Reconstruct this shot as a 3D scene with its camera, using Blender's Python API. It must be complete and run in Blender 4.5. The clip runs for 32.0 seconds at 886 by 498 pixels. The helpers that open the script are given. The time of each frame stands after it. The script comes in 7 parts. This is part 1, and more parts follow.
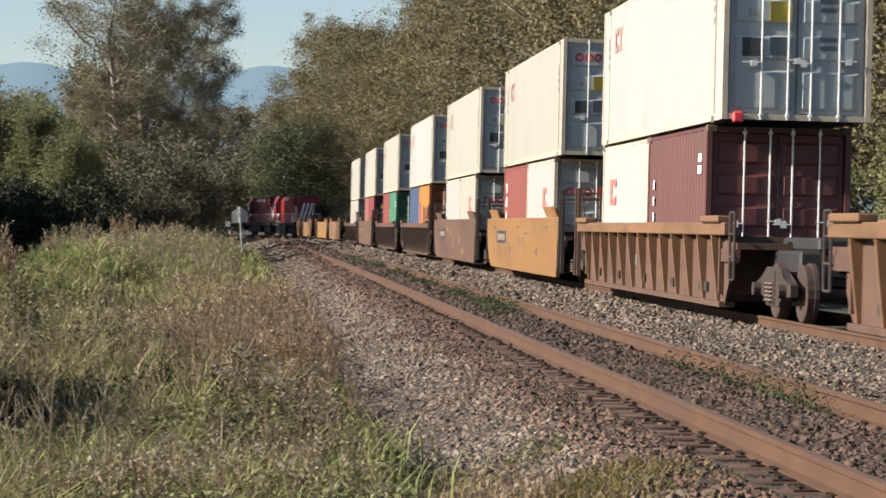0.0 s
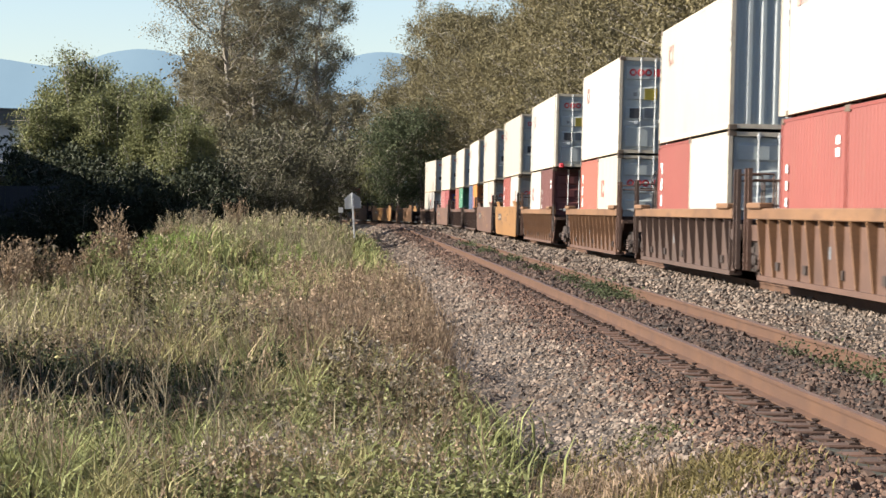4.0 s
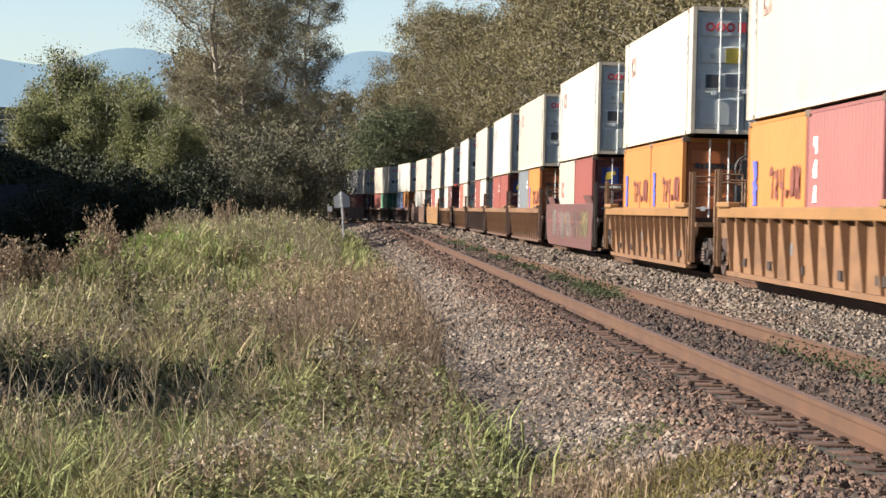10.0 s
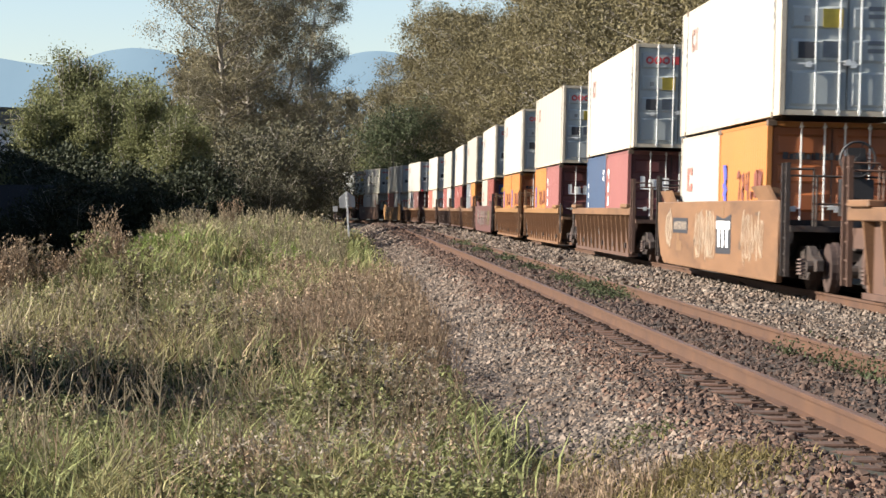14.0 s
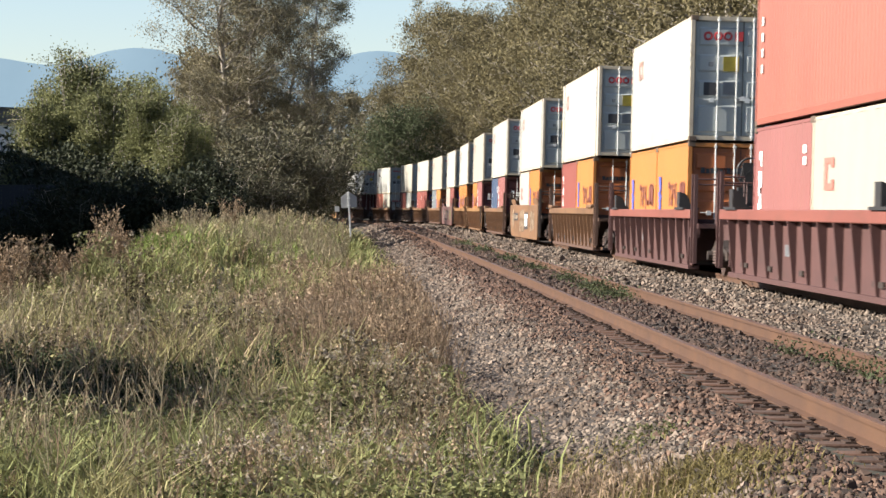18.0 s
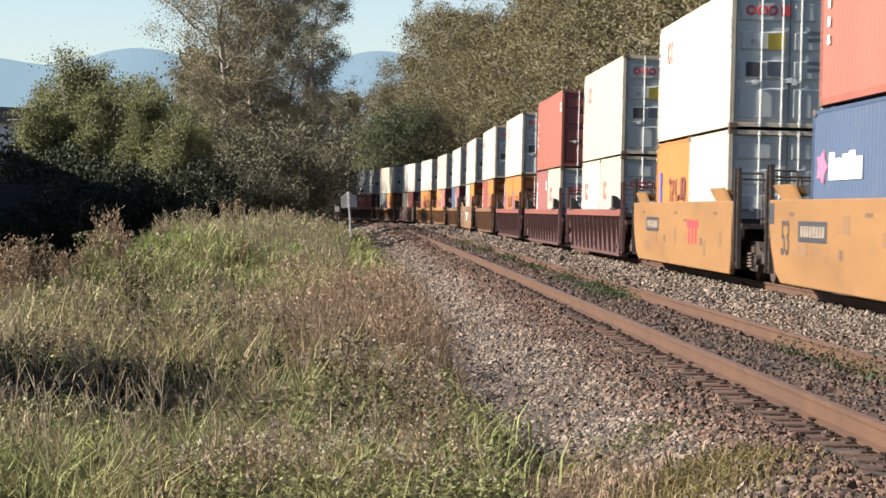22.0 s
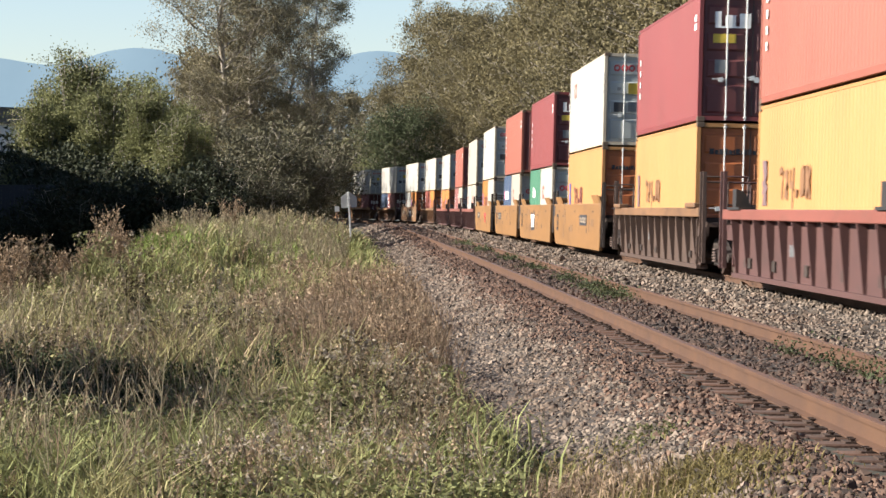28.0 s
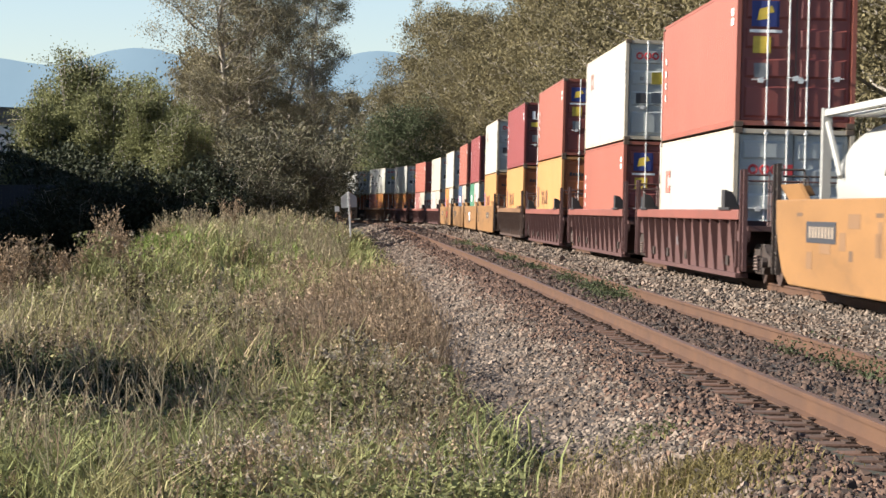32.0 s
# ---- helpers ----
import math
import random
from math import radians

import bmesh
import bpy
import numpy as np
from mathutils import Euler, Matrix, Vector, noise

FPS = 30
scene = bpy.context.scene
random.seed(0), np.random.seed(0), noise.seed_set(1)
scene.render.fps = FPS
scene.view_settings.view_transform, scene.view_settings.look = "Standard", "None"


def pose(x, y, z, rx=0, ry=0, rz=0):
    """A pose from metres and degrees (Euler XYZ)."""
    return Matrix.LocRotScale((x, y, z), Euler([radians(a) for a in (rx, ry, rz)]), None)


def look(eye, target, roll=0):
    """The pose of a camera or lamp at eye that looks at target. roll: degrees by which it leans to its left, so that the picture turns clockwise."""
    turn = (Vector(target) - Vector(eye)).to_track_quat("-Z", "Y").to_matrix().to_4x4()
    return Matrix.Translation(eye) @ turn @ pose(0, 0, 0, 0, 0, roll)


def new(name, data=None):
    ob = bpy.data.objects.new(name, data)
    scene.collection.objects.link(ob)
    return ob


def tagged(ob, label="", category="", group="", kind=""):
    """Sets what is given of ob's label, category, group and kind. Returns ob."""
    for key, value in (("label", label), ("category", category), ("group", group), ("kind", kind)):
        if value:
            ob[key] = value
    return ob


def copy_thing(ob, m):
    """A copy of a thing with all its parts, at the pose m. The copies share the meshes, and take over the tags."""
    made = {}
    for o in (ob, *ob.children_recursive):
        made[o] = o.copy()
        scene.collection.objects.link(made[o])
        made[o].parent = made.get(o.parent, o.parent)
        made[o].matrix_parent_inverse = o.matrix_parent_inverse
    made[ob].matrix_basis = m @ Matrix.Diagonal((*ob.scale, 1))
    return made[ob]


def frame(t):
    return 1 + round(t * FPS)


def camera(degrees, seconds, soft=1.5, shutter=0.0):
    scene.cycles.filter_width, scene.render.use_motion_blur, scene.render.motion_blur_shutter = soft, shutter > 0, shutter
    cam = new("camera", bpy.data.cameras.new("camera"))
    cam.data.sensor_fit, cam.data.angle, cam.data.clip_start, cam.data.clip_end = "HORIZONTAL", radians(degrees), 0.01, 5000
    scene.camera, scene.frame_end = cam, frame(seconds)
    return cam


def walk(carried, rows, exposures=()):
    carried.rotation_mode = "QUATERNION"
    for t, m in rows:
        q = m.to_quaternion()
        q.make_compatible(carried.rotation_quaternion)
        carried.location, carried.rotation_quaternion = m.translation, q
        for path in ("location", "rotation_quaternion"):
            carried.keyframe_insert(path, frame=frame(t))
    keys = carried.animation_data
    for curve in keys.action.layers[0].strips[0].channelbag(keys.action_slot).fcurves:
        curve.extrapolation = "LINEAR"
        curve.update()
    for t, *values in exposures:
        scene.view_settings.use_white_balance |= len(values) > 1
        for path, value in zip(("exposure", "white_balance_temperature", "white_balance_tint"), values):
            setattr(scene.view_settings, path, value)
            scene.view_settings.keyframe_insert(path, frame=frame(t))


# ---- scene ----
# The line, as seen from the camera: z = 0 is the top of the rails, y looks along the lens at rest.
EYE = (0.0, 0.0, 1.386)
LEAN = 0.0169            # the far track leans a little outwards
SPEED = 14.325           # metres a second
NEAR_TRACK, FAR_TRACK = 0.72, 5.268      # centre lines, to the right of the nearest rail's inner edge

KNOTS = (-700, 0, 50, 100, 150, 200, 260, 330, 400, 520, 600, 1300)
BENDS = (0.0, -0.264, 0.069, 0.035, -0.153, 0.685, 1.582, 2.111, 2.477, 2.5, 0.0, 0.0)
_s = np.arange(-700, 1300.5, 0.5)
_k = np.interp(_s, KNOTS, BENDS) / 1000
_k[_s < 0] = 0
_ph = np.concatenate([[0], np.cumsum((_k[1:] + _k[:-1]) / 2) * 0.5])
_ph += 0.038786 - np.interp(0, _s, _ph)
_mid = (_ph[1:] + _ph[:-1]) / 2
_tx = np.concatenate([[0], np.cumsum(-np.sin(_mid)) * 0.5])
_ty = np.concatenate([[0], np.cumsum(np.cos(_mid)) * 0.5])
_tx += 3.5295 - np.interp(0, _s, _tx)
_ty -= np.interp(0, _s, _ty)


def line_at(s, off=0.0):
    """Place and heading (radians, to the left of y) at s metres along the line, off metres to its right."""
    ph = np.interp(s, _s, _ph)
    return np.interp(s, _s, _tx) + off * np.cos(ph), np.interp(s, _s, _ty) + off * np.sin(ph), ph


def on_line(s, off=0.0, z=0.0, lean=0.0):
    x, y, ph = line_at(s, off)
    return Matrix.Translation((x, y, z)) @ Matrix.Rotation(float(ph), 4, "Z") @ Matrix.Rotation(lean, 4, "Y")


# ---- camera ----
cam = camera(20.28, 32.0, soft=1.5, shutter=0.4)
# seconds, turn to the left and upward turn in thousandths of the focal length
PAN = [(0.0, -192, 28), (0.1, -158, 28), (0.2, -74, 28), (0.3, -17, 28), (0.4, 52, 28), (0.5, 99, 28), (0.6, 107, 28), (0.7, 117, 27.5),
       (0.8, 129, 27), (1.0, 135, 26.5), (1.5, 122, 22), (2.0, 118, 16), (2.5, 102, 11), (2.7, 84, 9), (2.8, 66, 8), (2.9, 48, 7), (3.0, 33, 6),
       (3.1, 29, 5), (3.5, 20, 3), (4.5, -5, 1), (5.5, -21, 0), (6.0, -27, 0), (7.0, -27, 0), (7.5, -24, 0), (8.0, -21, 0), (8.5, -18, 0), (9.0, -14.5, 0),
       (9.5, -13, 0), (10.5, -11.5, 0), (11.0, -8.5, 0), (12.0, -5, 0), (13.0, -4, 0), (14.5, -2.5, 0), (16.5, 0, 0), (25.0, 0, 0), (32.0, 0, 0)]
FOCAL = 4383.6


def aim(dx, dy):
    yaw, tilt = dx / FOCAL, -0.016137 + dy / FOCAL
    way = Vector((-math.sin(yaw) * math.cos(tilt), math.cos(yaw) * math.cos(tilt), math.sin(tilt)))
    return look(EYE, Vector(EYE) + way * 50, 0.387)


EXPOSURE = 1.67
# the camera opens up a little after its first swing
walk(cam, [(t, aim(dx, dy)) for t, dx, dy in PAN],
     [(t, EXPOSURE + d) for t, d in ((0.0, -0.32), (0.4, -0.28), (0.8, -0.08), (1.2, 0.05), (2.0, 0.16), (3.0, 0.12), (6.0, 0.0), (32.0, 0.0))])

# ---- light ----
SUN_TURN, SUN_UP = radians(188), radians(27)     # low from the left, a little behind
world = bpy.data.worlds.new("world")
world.use_nodes = True
scene.world = world
_nt = world.node_tree
_sky = _nt.nodes.new("ShaderNodeTexSky")
_sky.sky_type, _sky.sun_disc = "NISHITA", False
_sky.sun_elevation, _sky.sun_rotation = SUN_UP, math.pi / 2 - SUN_TURN
_sky.air_density, _sky.dust_density, _sky.ozone_density, _sky.altitude = 1.0, 0.45, 1.5, 200
_tint = _nt.nodes.new("ShaderNodeMix")
_tint.data_type, _tint.blend_type = "RGBA", "MULTIPLY"
_tint.inputs["Factor"].default_value = 1.0
_tint.inputs["B"].default_value = (1.0, 0.985, 1.045, 1)
_nt.links.new(_sky.outputs[0], _tint.inputs["A"])
_nt.links.new(_tint.outputs["Result"], _nt.nodes["Background"].inputs[0])
_nt.nodes["Background"].inputs[1].default_value = 0.052
_sun = new("sun", bpy.data.lights.new("sun", "SUN"))
_sun.data.energy, _sun.data.angle, _sun.data.color = 5.0, radians(0.6), (1.0, 0.93, 0.82)
_to = Vector((math.cos(SUN_TURN) * math.cos(SUN_UP), math.sin(SUN_TURN) * math.cos(SUN_UP), math.sin(SUN_UP)))
_sun.matrix_world = look(tuple(_to * 60), (0, 0, 0))
scene.view_settings.exposure = EXPOSURE

# ---- materials ----
def mat(name, base, rough=0.6, metal=0.0, vary=0.25, scale=3.0, grain=40.0, bump=0.15, dist=0.01, second=None, streak=False, dirt=None, dirt_amount=0.5, per_object=0.0, per_island=0.0, spec=0.5, trans=0.0):
    """A painted, rusted, mineral or leafy surface: two scales of variation, relief, and stains of a second colour."""
    m = bpy.data.materials.new(name)
    m.use_nodes = True
    nt = m.node_tree
    N, Lk = nt.nodes, nt.links
    b = N["Principled BSDF"]
    b.inputs["Roughness"].default_value = rough
    b.inputs["Metallic"].default_value = metal
    b.inputs["Specular IOR Level"].default_value = spec
    co = N.new("ShaderNodeTexCoord")
    mp = N.new("ShaderNodeMapping")
    if streak:
        mp.inputs["Scale"].default_value = streak
    Lk.new(co.outputs["Object"], mp.inputs[0])
    big, fine = N.new("ShaderNodeTexNoise"), N.new("ShaderNodeTexNoise")
    big.inputs["Scale"].default_value, big.inputs["Detail"].default_value = scale, 5
    fine.inputs["Scale"].default_value, fine.inputs["Detail"].default_value = grain, 3
    Lk.new(mp.outputs[0], big.inputs["Vector"])
    Lk.new(co.outputs["Object"], fine.inputs["Vector"])
    second = second or tuple(c * (1 - vary) for c in base)
    mix = N.new("ShaderNodeMix")
    mix.data_type = "RGBA"
    mix.inputs["A"].default_value, mix.inputs["B"].default_value = (*base, 1), (*second, 1)
    r1 = N.new("ShaderNodeMapRange")
    r1.inputs["From Min"].default_value, r1.inputs["From Max"].default_value = 0.35, 0.68
    Lk.new(big.outputs["Fac"], r1.inputs["Value"])
    Lk.new(r1.outputs[0], mix.inputs["Factor"])
    out = mix.outputs["Result"]
    if dirt:
        m2 = N.new("ShaderNodeMix")
        m2.data_type = "RGBA"
        n3 = N.new("ShaderNodeTexNoise")
        n3.inputs["Scale"].default_value, n3.inputs["Detail"].default_value, n3.inputs["Roughness"].default_value = scale * 2.3, 8, 0.7
        Lk.new(mp.outputs[0], n3.inputs["Vector"])
        r2 = N.new("ShaderNodeMapRange")
        r2.inputs["From Min"].default_value, r2.inputs["From Max"].default_value, r2.inputs["To Max"].default_value = 0.52, 0.72, dirt_amount
        Lk.new(n3.outputs["Fac"], r2.inputs["Value"])
        Lk.new(r2.outputs[0], m2.inputs["Factor"])
        Lk.new(out, m2.inputs["A"])
        m2.inputs["B"].default_value = (*dirt, 1)
        out = m2.outputs["Result"]
    for amount, node, sock in ((per_object, "ShaderNodeObjectInfo", "Random"), (per_island, "ShaderNodeNewGeometry", "Random Per Island")):
        if amount:
            hs, oi = N.new("ShaderNodeHueSaturation"), N.new(node)
            r3 = N.new("ShaderNodeMapRange")
            r3.inputs["To Min"].default_value, r3.inputs["To Max"].default_value = 1 - amount, 1 + amount
            Lk.new(oi.outputs[sock], r3.inputs["Value"])
            Lk.new(r3.outputs[0], hs.inputs["Value"])
            Lk.new(out, hs.inputs["Color"])
            out = hs.outputs[0]
    g = N.new("ShaderNodeMix")
    g.data_type, g.blend_type = "RGBA", "OVERLAY"
    g.inputs["Factor"].default_value = min(1.0, vary)
    Lk.new(out, g.inputs["A"])
    gray = N.new("ShaderNodeRGBToBW")
    Lk.new(fine.outputs["Color"], gray.inputs[0])
    Lk.new(gray.outputs[0], g.inputs["B"])
    Lk.new(g.outputs["Result"], b.inputs["Base Color"])
    if bump:
        bp = N.new("ShaderNodeBump")
        bp.inputs["Strength"].default_value, bp.inputs["Distance"].default_value = bump, dist
        Lk.new(fine.outputs["Fac"], bp.inputs["Height"])
        Lk.new(bp.outputs[0], b.inputs["Normal"])
    if trans:
        t = N.new("ShaderNodeBsdfTranslucent")
        Lk.new(g.outputs["Result"], t.inputs["Color"])
        ms = N.new("ShaderNodeMixShader")
        ms.inputs[0].default_value = trans
        Lk.new(b.outputs[0], ms.inputs[1])
        Lk.new(t.outputs[0], ms.inputs[2])
        Lk.new(ms.outputs[0], N["Material Output"].inputs[0])
    return m


RUST = (0.10, 0.045, 0.025)
M = {
    "rail": mat("rusty_rail", (0.080, 0.037, 0.0175), 0.75, 0.1, 0.3, 2.0, 60, 0.2, second=(0.056, 0.026, 0.014)),
    "rail_head": mat("worn_rail_head", (0.125, 0.070, 0.043), 0.5, 0.3, 0.2, 2.0, 60, 0.1),
    "tie": mat("creosoted_tie", (0.085, 0.042, 0.026), 0.9, 0, 0.4, 6.0, 40, 0.5, 0.01, per_object=0.3),
    "plate": mat("rusted_plate", (0.0462, 0.0254, 0.0162), 0.8, 0.2, 0.3, 8.0, 60, 0.3),
    "stone": mat("ballast_stone", (0.128, 0.100, 0.079), 0.9, 0, 0.4, 0.9, 30, 0.4, 0.01, second=(0.080, 0.053, 0.037), per_island=0.75),
    "stone_rust": mat("rust_stained_ballast", (0.092, 0.055, 0.038), 0.9, 0, 0.4, 0.9, 30, 0.4, 0.01, second=(0.055, 0.029, 0.019), per_island=0.75),
    "stone_dark": mat("oily_ballast", (0.062, 0.037, 0.026), 0.9, 0, 0.4, 0.8, 30, 0.4, 0.01, second=(0.034, 0.0198, 0.0146), per_island=0.7),
    "truck": mat("grimy_steel", (0.055, 0.042, 0.036), 0.7, 0.4, 0.4, 3.0, 30, 0.3, dirt=RUST),
    "wheel": mat("worn_wheel_steel", (0.09, 0.06, 0.05), 0.6, 0.5, 0.3, 3.0, 30, 0.2),
    "rod": mat("galvanised_rod", (0.72, 0.72, 0.70), 0.4, 0.35, 0.15, 4, 40, 0.05),
    "dark_gap": mat("dark_rubber", (0.03, 0.03, 0.03), 0.8, 0, 0.2),
    "white_ink": mat("white_lettering", (0.82, 0.82, 0.80), 0.6, 0, 0.15, 6, 40, 0.05),
    "red_ink": mat("red_lettering", (0.42, 0.035, 0.04), 0.6, 0, 0.2, 6, 40, 0.05),
    "red_flag": mat("bright_red_plastic", (0.62, 0.04, 0.05), 0.5, 0, 0.1, 6, 40, 0.05),
    "blue_ink": mat("blue_lettering", (0.07, 0.08, 0.34), 0.6, 0, 0.2, 6, 40, 0.05),
    "brown_ink": mat("brown_lettering", (0.15, 0.045, 0.03), 0.6, 0, 0.2, 6, 40, 0.05),
    "black_ink": mat("black_lettering", (0.03, 0.03, 0.035), 0.6, 0, 0.2, 6, 40, 0.05),
    "yellow_ink": mat("yellow_placard", (0.55, 0.4, 0.05), 0.6, 0, 0.2, 6, 40, 0.05),
    "navy_ink": mat("navy_placard", (0.02, 0.035, 0.17), 0.6, 0, 0.2, 6, 40, 0.05),
    "grey_ink": mat("grey_placard", (0.15, 0.16, 0.17), 0.6, 0, 0.2, 6, 40, 0.05),
    "sign": mat("weathered_sign_back", (0.33, 0.33, 0.325), 0.6, 0.1, 0.15, 3, 40, 0.05),
    "post": mat("galvanised_post", (0.55, 0.55, 0.54), 0.5, 0.4, 0.15, 3, 40, 0.05),
    # near-black soil, standing for the shade between grass blades
    "soil": mat("shade_dark_soil", (0.0254, 0.0208, 0.0129), 0.95, 0, 0.5, 0.35, 9, 0.6, 0.04, second=(0.0185, 0.0194, 0.0083)),
    "ballast_bed": mat("ballast_bed", (0.0393, 0.0287, 0.0222), 0.95, 0, 0.5, 0.5, 14, 0.8, 0.04, second=(0.0231, 0.0167, 0.0129)),
}


# ---- mesh helpers ----
def box(bm, x0, x1, y0, y1, z0, z1):
    v = [bm.verts.new(p) for p in ((x0, y0, z0), (x1, y0, z0), (x1, y1, z0), (x0, y1, z0), (x0, y0, z1), (x1, y0, z1), (x1, y1, z1), (x0, y1, z1))]
    for q in ((0, 3, 2, 1), (4, 5, 6, 7), (0, 1, 5, 4), (1, 2, 6, 5), (2, 3, 7, 6), (3, 0, 4, 7)):
        bm.faces.new([v[i] for i in q])
    return v


def bevel(bm, w):
    bmesh.ops.bevel(bm, geom=list(bm.edges), offset=w, segments=1, affect="EDGES", clamp_overlap=True)


def tube(bm, a, b, r, n=6, r2=None):
    """A capped round bar from a to b."""
    a, b = Vector(a), Vector(b)
    d = (b - a).normalized()
    u = d.orthogonal().normalized()
    w = d.cross(u)
    r2 = r if r2 is None else r2
    ra = [bm.verts.new(a + (u * math.cos(2 * math.pi * i / n) + w * math.sin(2 * math.pi * i / n)) * r) for i in range(n)]
    rb = [bm.verts.new(b + (u * math.cos(2 * math.pi * i / n) + w * math.sin(2 * math.pi * i / n)) * r2) for i in range(n)]
    for i in range(n):
        bm.faces.new((ra[i], ra[(i + 1) % n], rb[(i + 1) % n], rb[i]))
    bm.faces.new(ra[::-1])
    bm.faces.new(rb)


def prism(bm, outline, x0, x1, axis=0):
    """An outline of (a, b) pairs drawn out from x0 to x1 along an axis."""
    def at(x, p):
        return ((x, p[0], p[1]), (p[0], x, p[1]), (p[0], p[1], x))[axis]
    lo, hi = [bm.verts.new(at(x0, p)) for p in outline], [bm.verts.new(at(x1, p)) for p in outline]
    n = len(outline)
    bm.faces.new(lo[::-1])
    bm.faces.new(hi)
    for i in range(n):
        bm.faces.new((lo[i], lo[(i + 1) % n], hi[(i + 1) % n], hi[i]))


def ring(bm, c, r, t, axis="X", n=18, tn=5):
    """A torus."""
    rows = []
    for i in range(n):
        a = 2 * math.pi * i / n
        row = []
        for j in range(tn):
            b = 2 * math.pi * j / tn
            p, q = (r + t * math.cos(b)), t * math.sin(b)
            u, v = p * math.cos(a), p * math.sin(a)
            o = (q, u, v) if axis == "X" else (u, q, v)
            row.append(bm.verts.new(Vector(c) + Vector(o)))
        rows.append(row)
    for i in range(n):
        for j in range(tn):
            bm.faces.new((rows[i][j], rows[(i + 1) % n][j], rows[(i + 1) % n][(j + 1) % tn], rows[i][(j + 1) % tn]))


def mesh_of(name, bm, material):
    bmesh.ops.recalc_face_normals(bm, faces=bm.faces)
    me = bpy.data.meshes.new(name)
    bm.to_mesh(me)
    bm.free()
    me.materials.append(material)
    return me


def raw_mesh(name, verts, faces, material):
    me = bpy.data.meshes.new(name)
    me.from_pydata(verts, [], faces)
    me.shade_flat()
    me.materials.append(material)
    me.update()
    return me


def quads_mesh(name, verts, material, n=4):
    """A mesh of separate n-gons from an array of corners (count * n, 3)."""
    verts = np.asarray(verts, dtype=np.float32).reshape(-1, 3)
    cnt = len(verts) // n
    me = bpy.data.meshes.new(name)
    me.vertices.add(cnt * n)
    me.vertices.foreach_set("co", verts.ravel())
    me.loops.add(cnt * n)
    me.loops.foreach_set("vertex_index", np.arange(cnt * n, dtype=np.int32))
    me.polygons.add(cnt)
    me.polygons.foreach_set("loop_start", np.arange(0, cnt * n, n, dtype=np.int32))
    me.update(calc_edges=True)
    me.materials.append(material)
    return me


def put(name, me, parent=None, m=None, label=""):
    ob = new(name, me)
    if parent:
        ob.parent = parent
    if m is not None:
        ob.matrix_basis = m
    if label:
        ob["label"] = label
    return ob


def part(name, bm, material, parent, label=""):
    return put(name, mesh_of(name, bm, material), parent, None, label)


MESHES = {}


def shared(key, make, material):
    """One mesh for all alike pieces of one colour."""
    k = (key, material.name)
    if k not in MESHES:
        bm = bmesh.new()
        make(bm)
        MESHES[k] = mesh_of(key[0] if isinstance(key, tuple) else key, bm, material)
    return MESHES[k]


# ---- ground ----
def smooth(a, b, x):
    t = np.clip((x - a) / (b - a), 0, 1)
    return t * t * (3 - 2 * t)


def across(x, y):
    """How far a place lies to the right of the near track's centre line (exact for the gentle bends here)."""
    s = np.asarray(y, dtype=float)
    for _ in range(3):
        lx, ly, ph = line_at(s, NEAR_TRACK)
        s = s + (y - ly) * np.cos(ph) - (x - lx) * np.sin(ph)
    lx, ly, ph = line_at(s, NEAR_TRACK)
    return (x - lx) * np.cos(ph) + (y - ly) * np.sin(ph), s


def height(x, y):
    x, y = np.asarray(x, dtype=float), np.asarray(y, dtype=float)
    u, s = across(x, y)
    z = np.full_like(u, -0.222)
    z = z + 0.05 * smooth(-1.08, -1.22, u) - 0.345 * smooth(-1.5, -3.0, u) - 0.02 * smooth(-3, -12, u)
    bank = 0.97 * np.exp(-((x + 6.4) / 2.6) ** 2) * smooth(32, 66, y) * (1 - smooth(100, 135, y))
    bank = bank * np.where(x < -6.4, np.exp(-((x + 6.4) / 1.7) ** 2 + ((x + 6.4) / 2.6) ** 2), 1.0)
    dip = -2.0 * smooth(43, 51, y) * smooth(0.0, 2.2, -7.2 - (y - 60) * 0.05 - x)
    z = z + (bank + dip) * smooth(-3.2, -5.0, u)
    z = z + 0.055 * smooth(0.72, 0.5, np.abs(u)) - 0.05 * np.exp(-((u - 2.25) / 0.6) ** 2) + 0.05 * smooth(3.0, 3.4, u) * (1 - smooth(6.0, 6.4, u))
    z = z - 0.35 * smooth(6.6, 8.6, u) - 0.3 * smooth(9, 20, u)
    hummock = 0.07 * np.sin(x * 1.3 + y * 0.37) + 0.055 * np.sin(x * 2.9 + 1.0 + 0.8 * np.sin(y * 0.6)) * np.sin(y * 1.15 + 0.7 * np.sin(x * 1.7))
    # ground sunk here to deepen the shade on the grass
    hollow = 0.42 * np.exp(-((x + 3.7) / 1.4) ** 2 - ((y - 22.7) / 1.6) ** 2)
    return z + hummock * smooth(-3, -4.6, u) - hollow


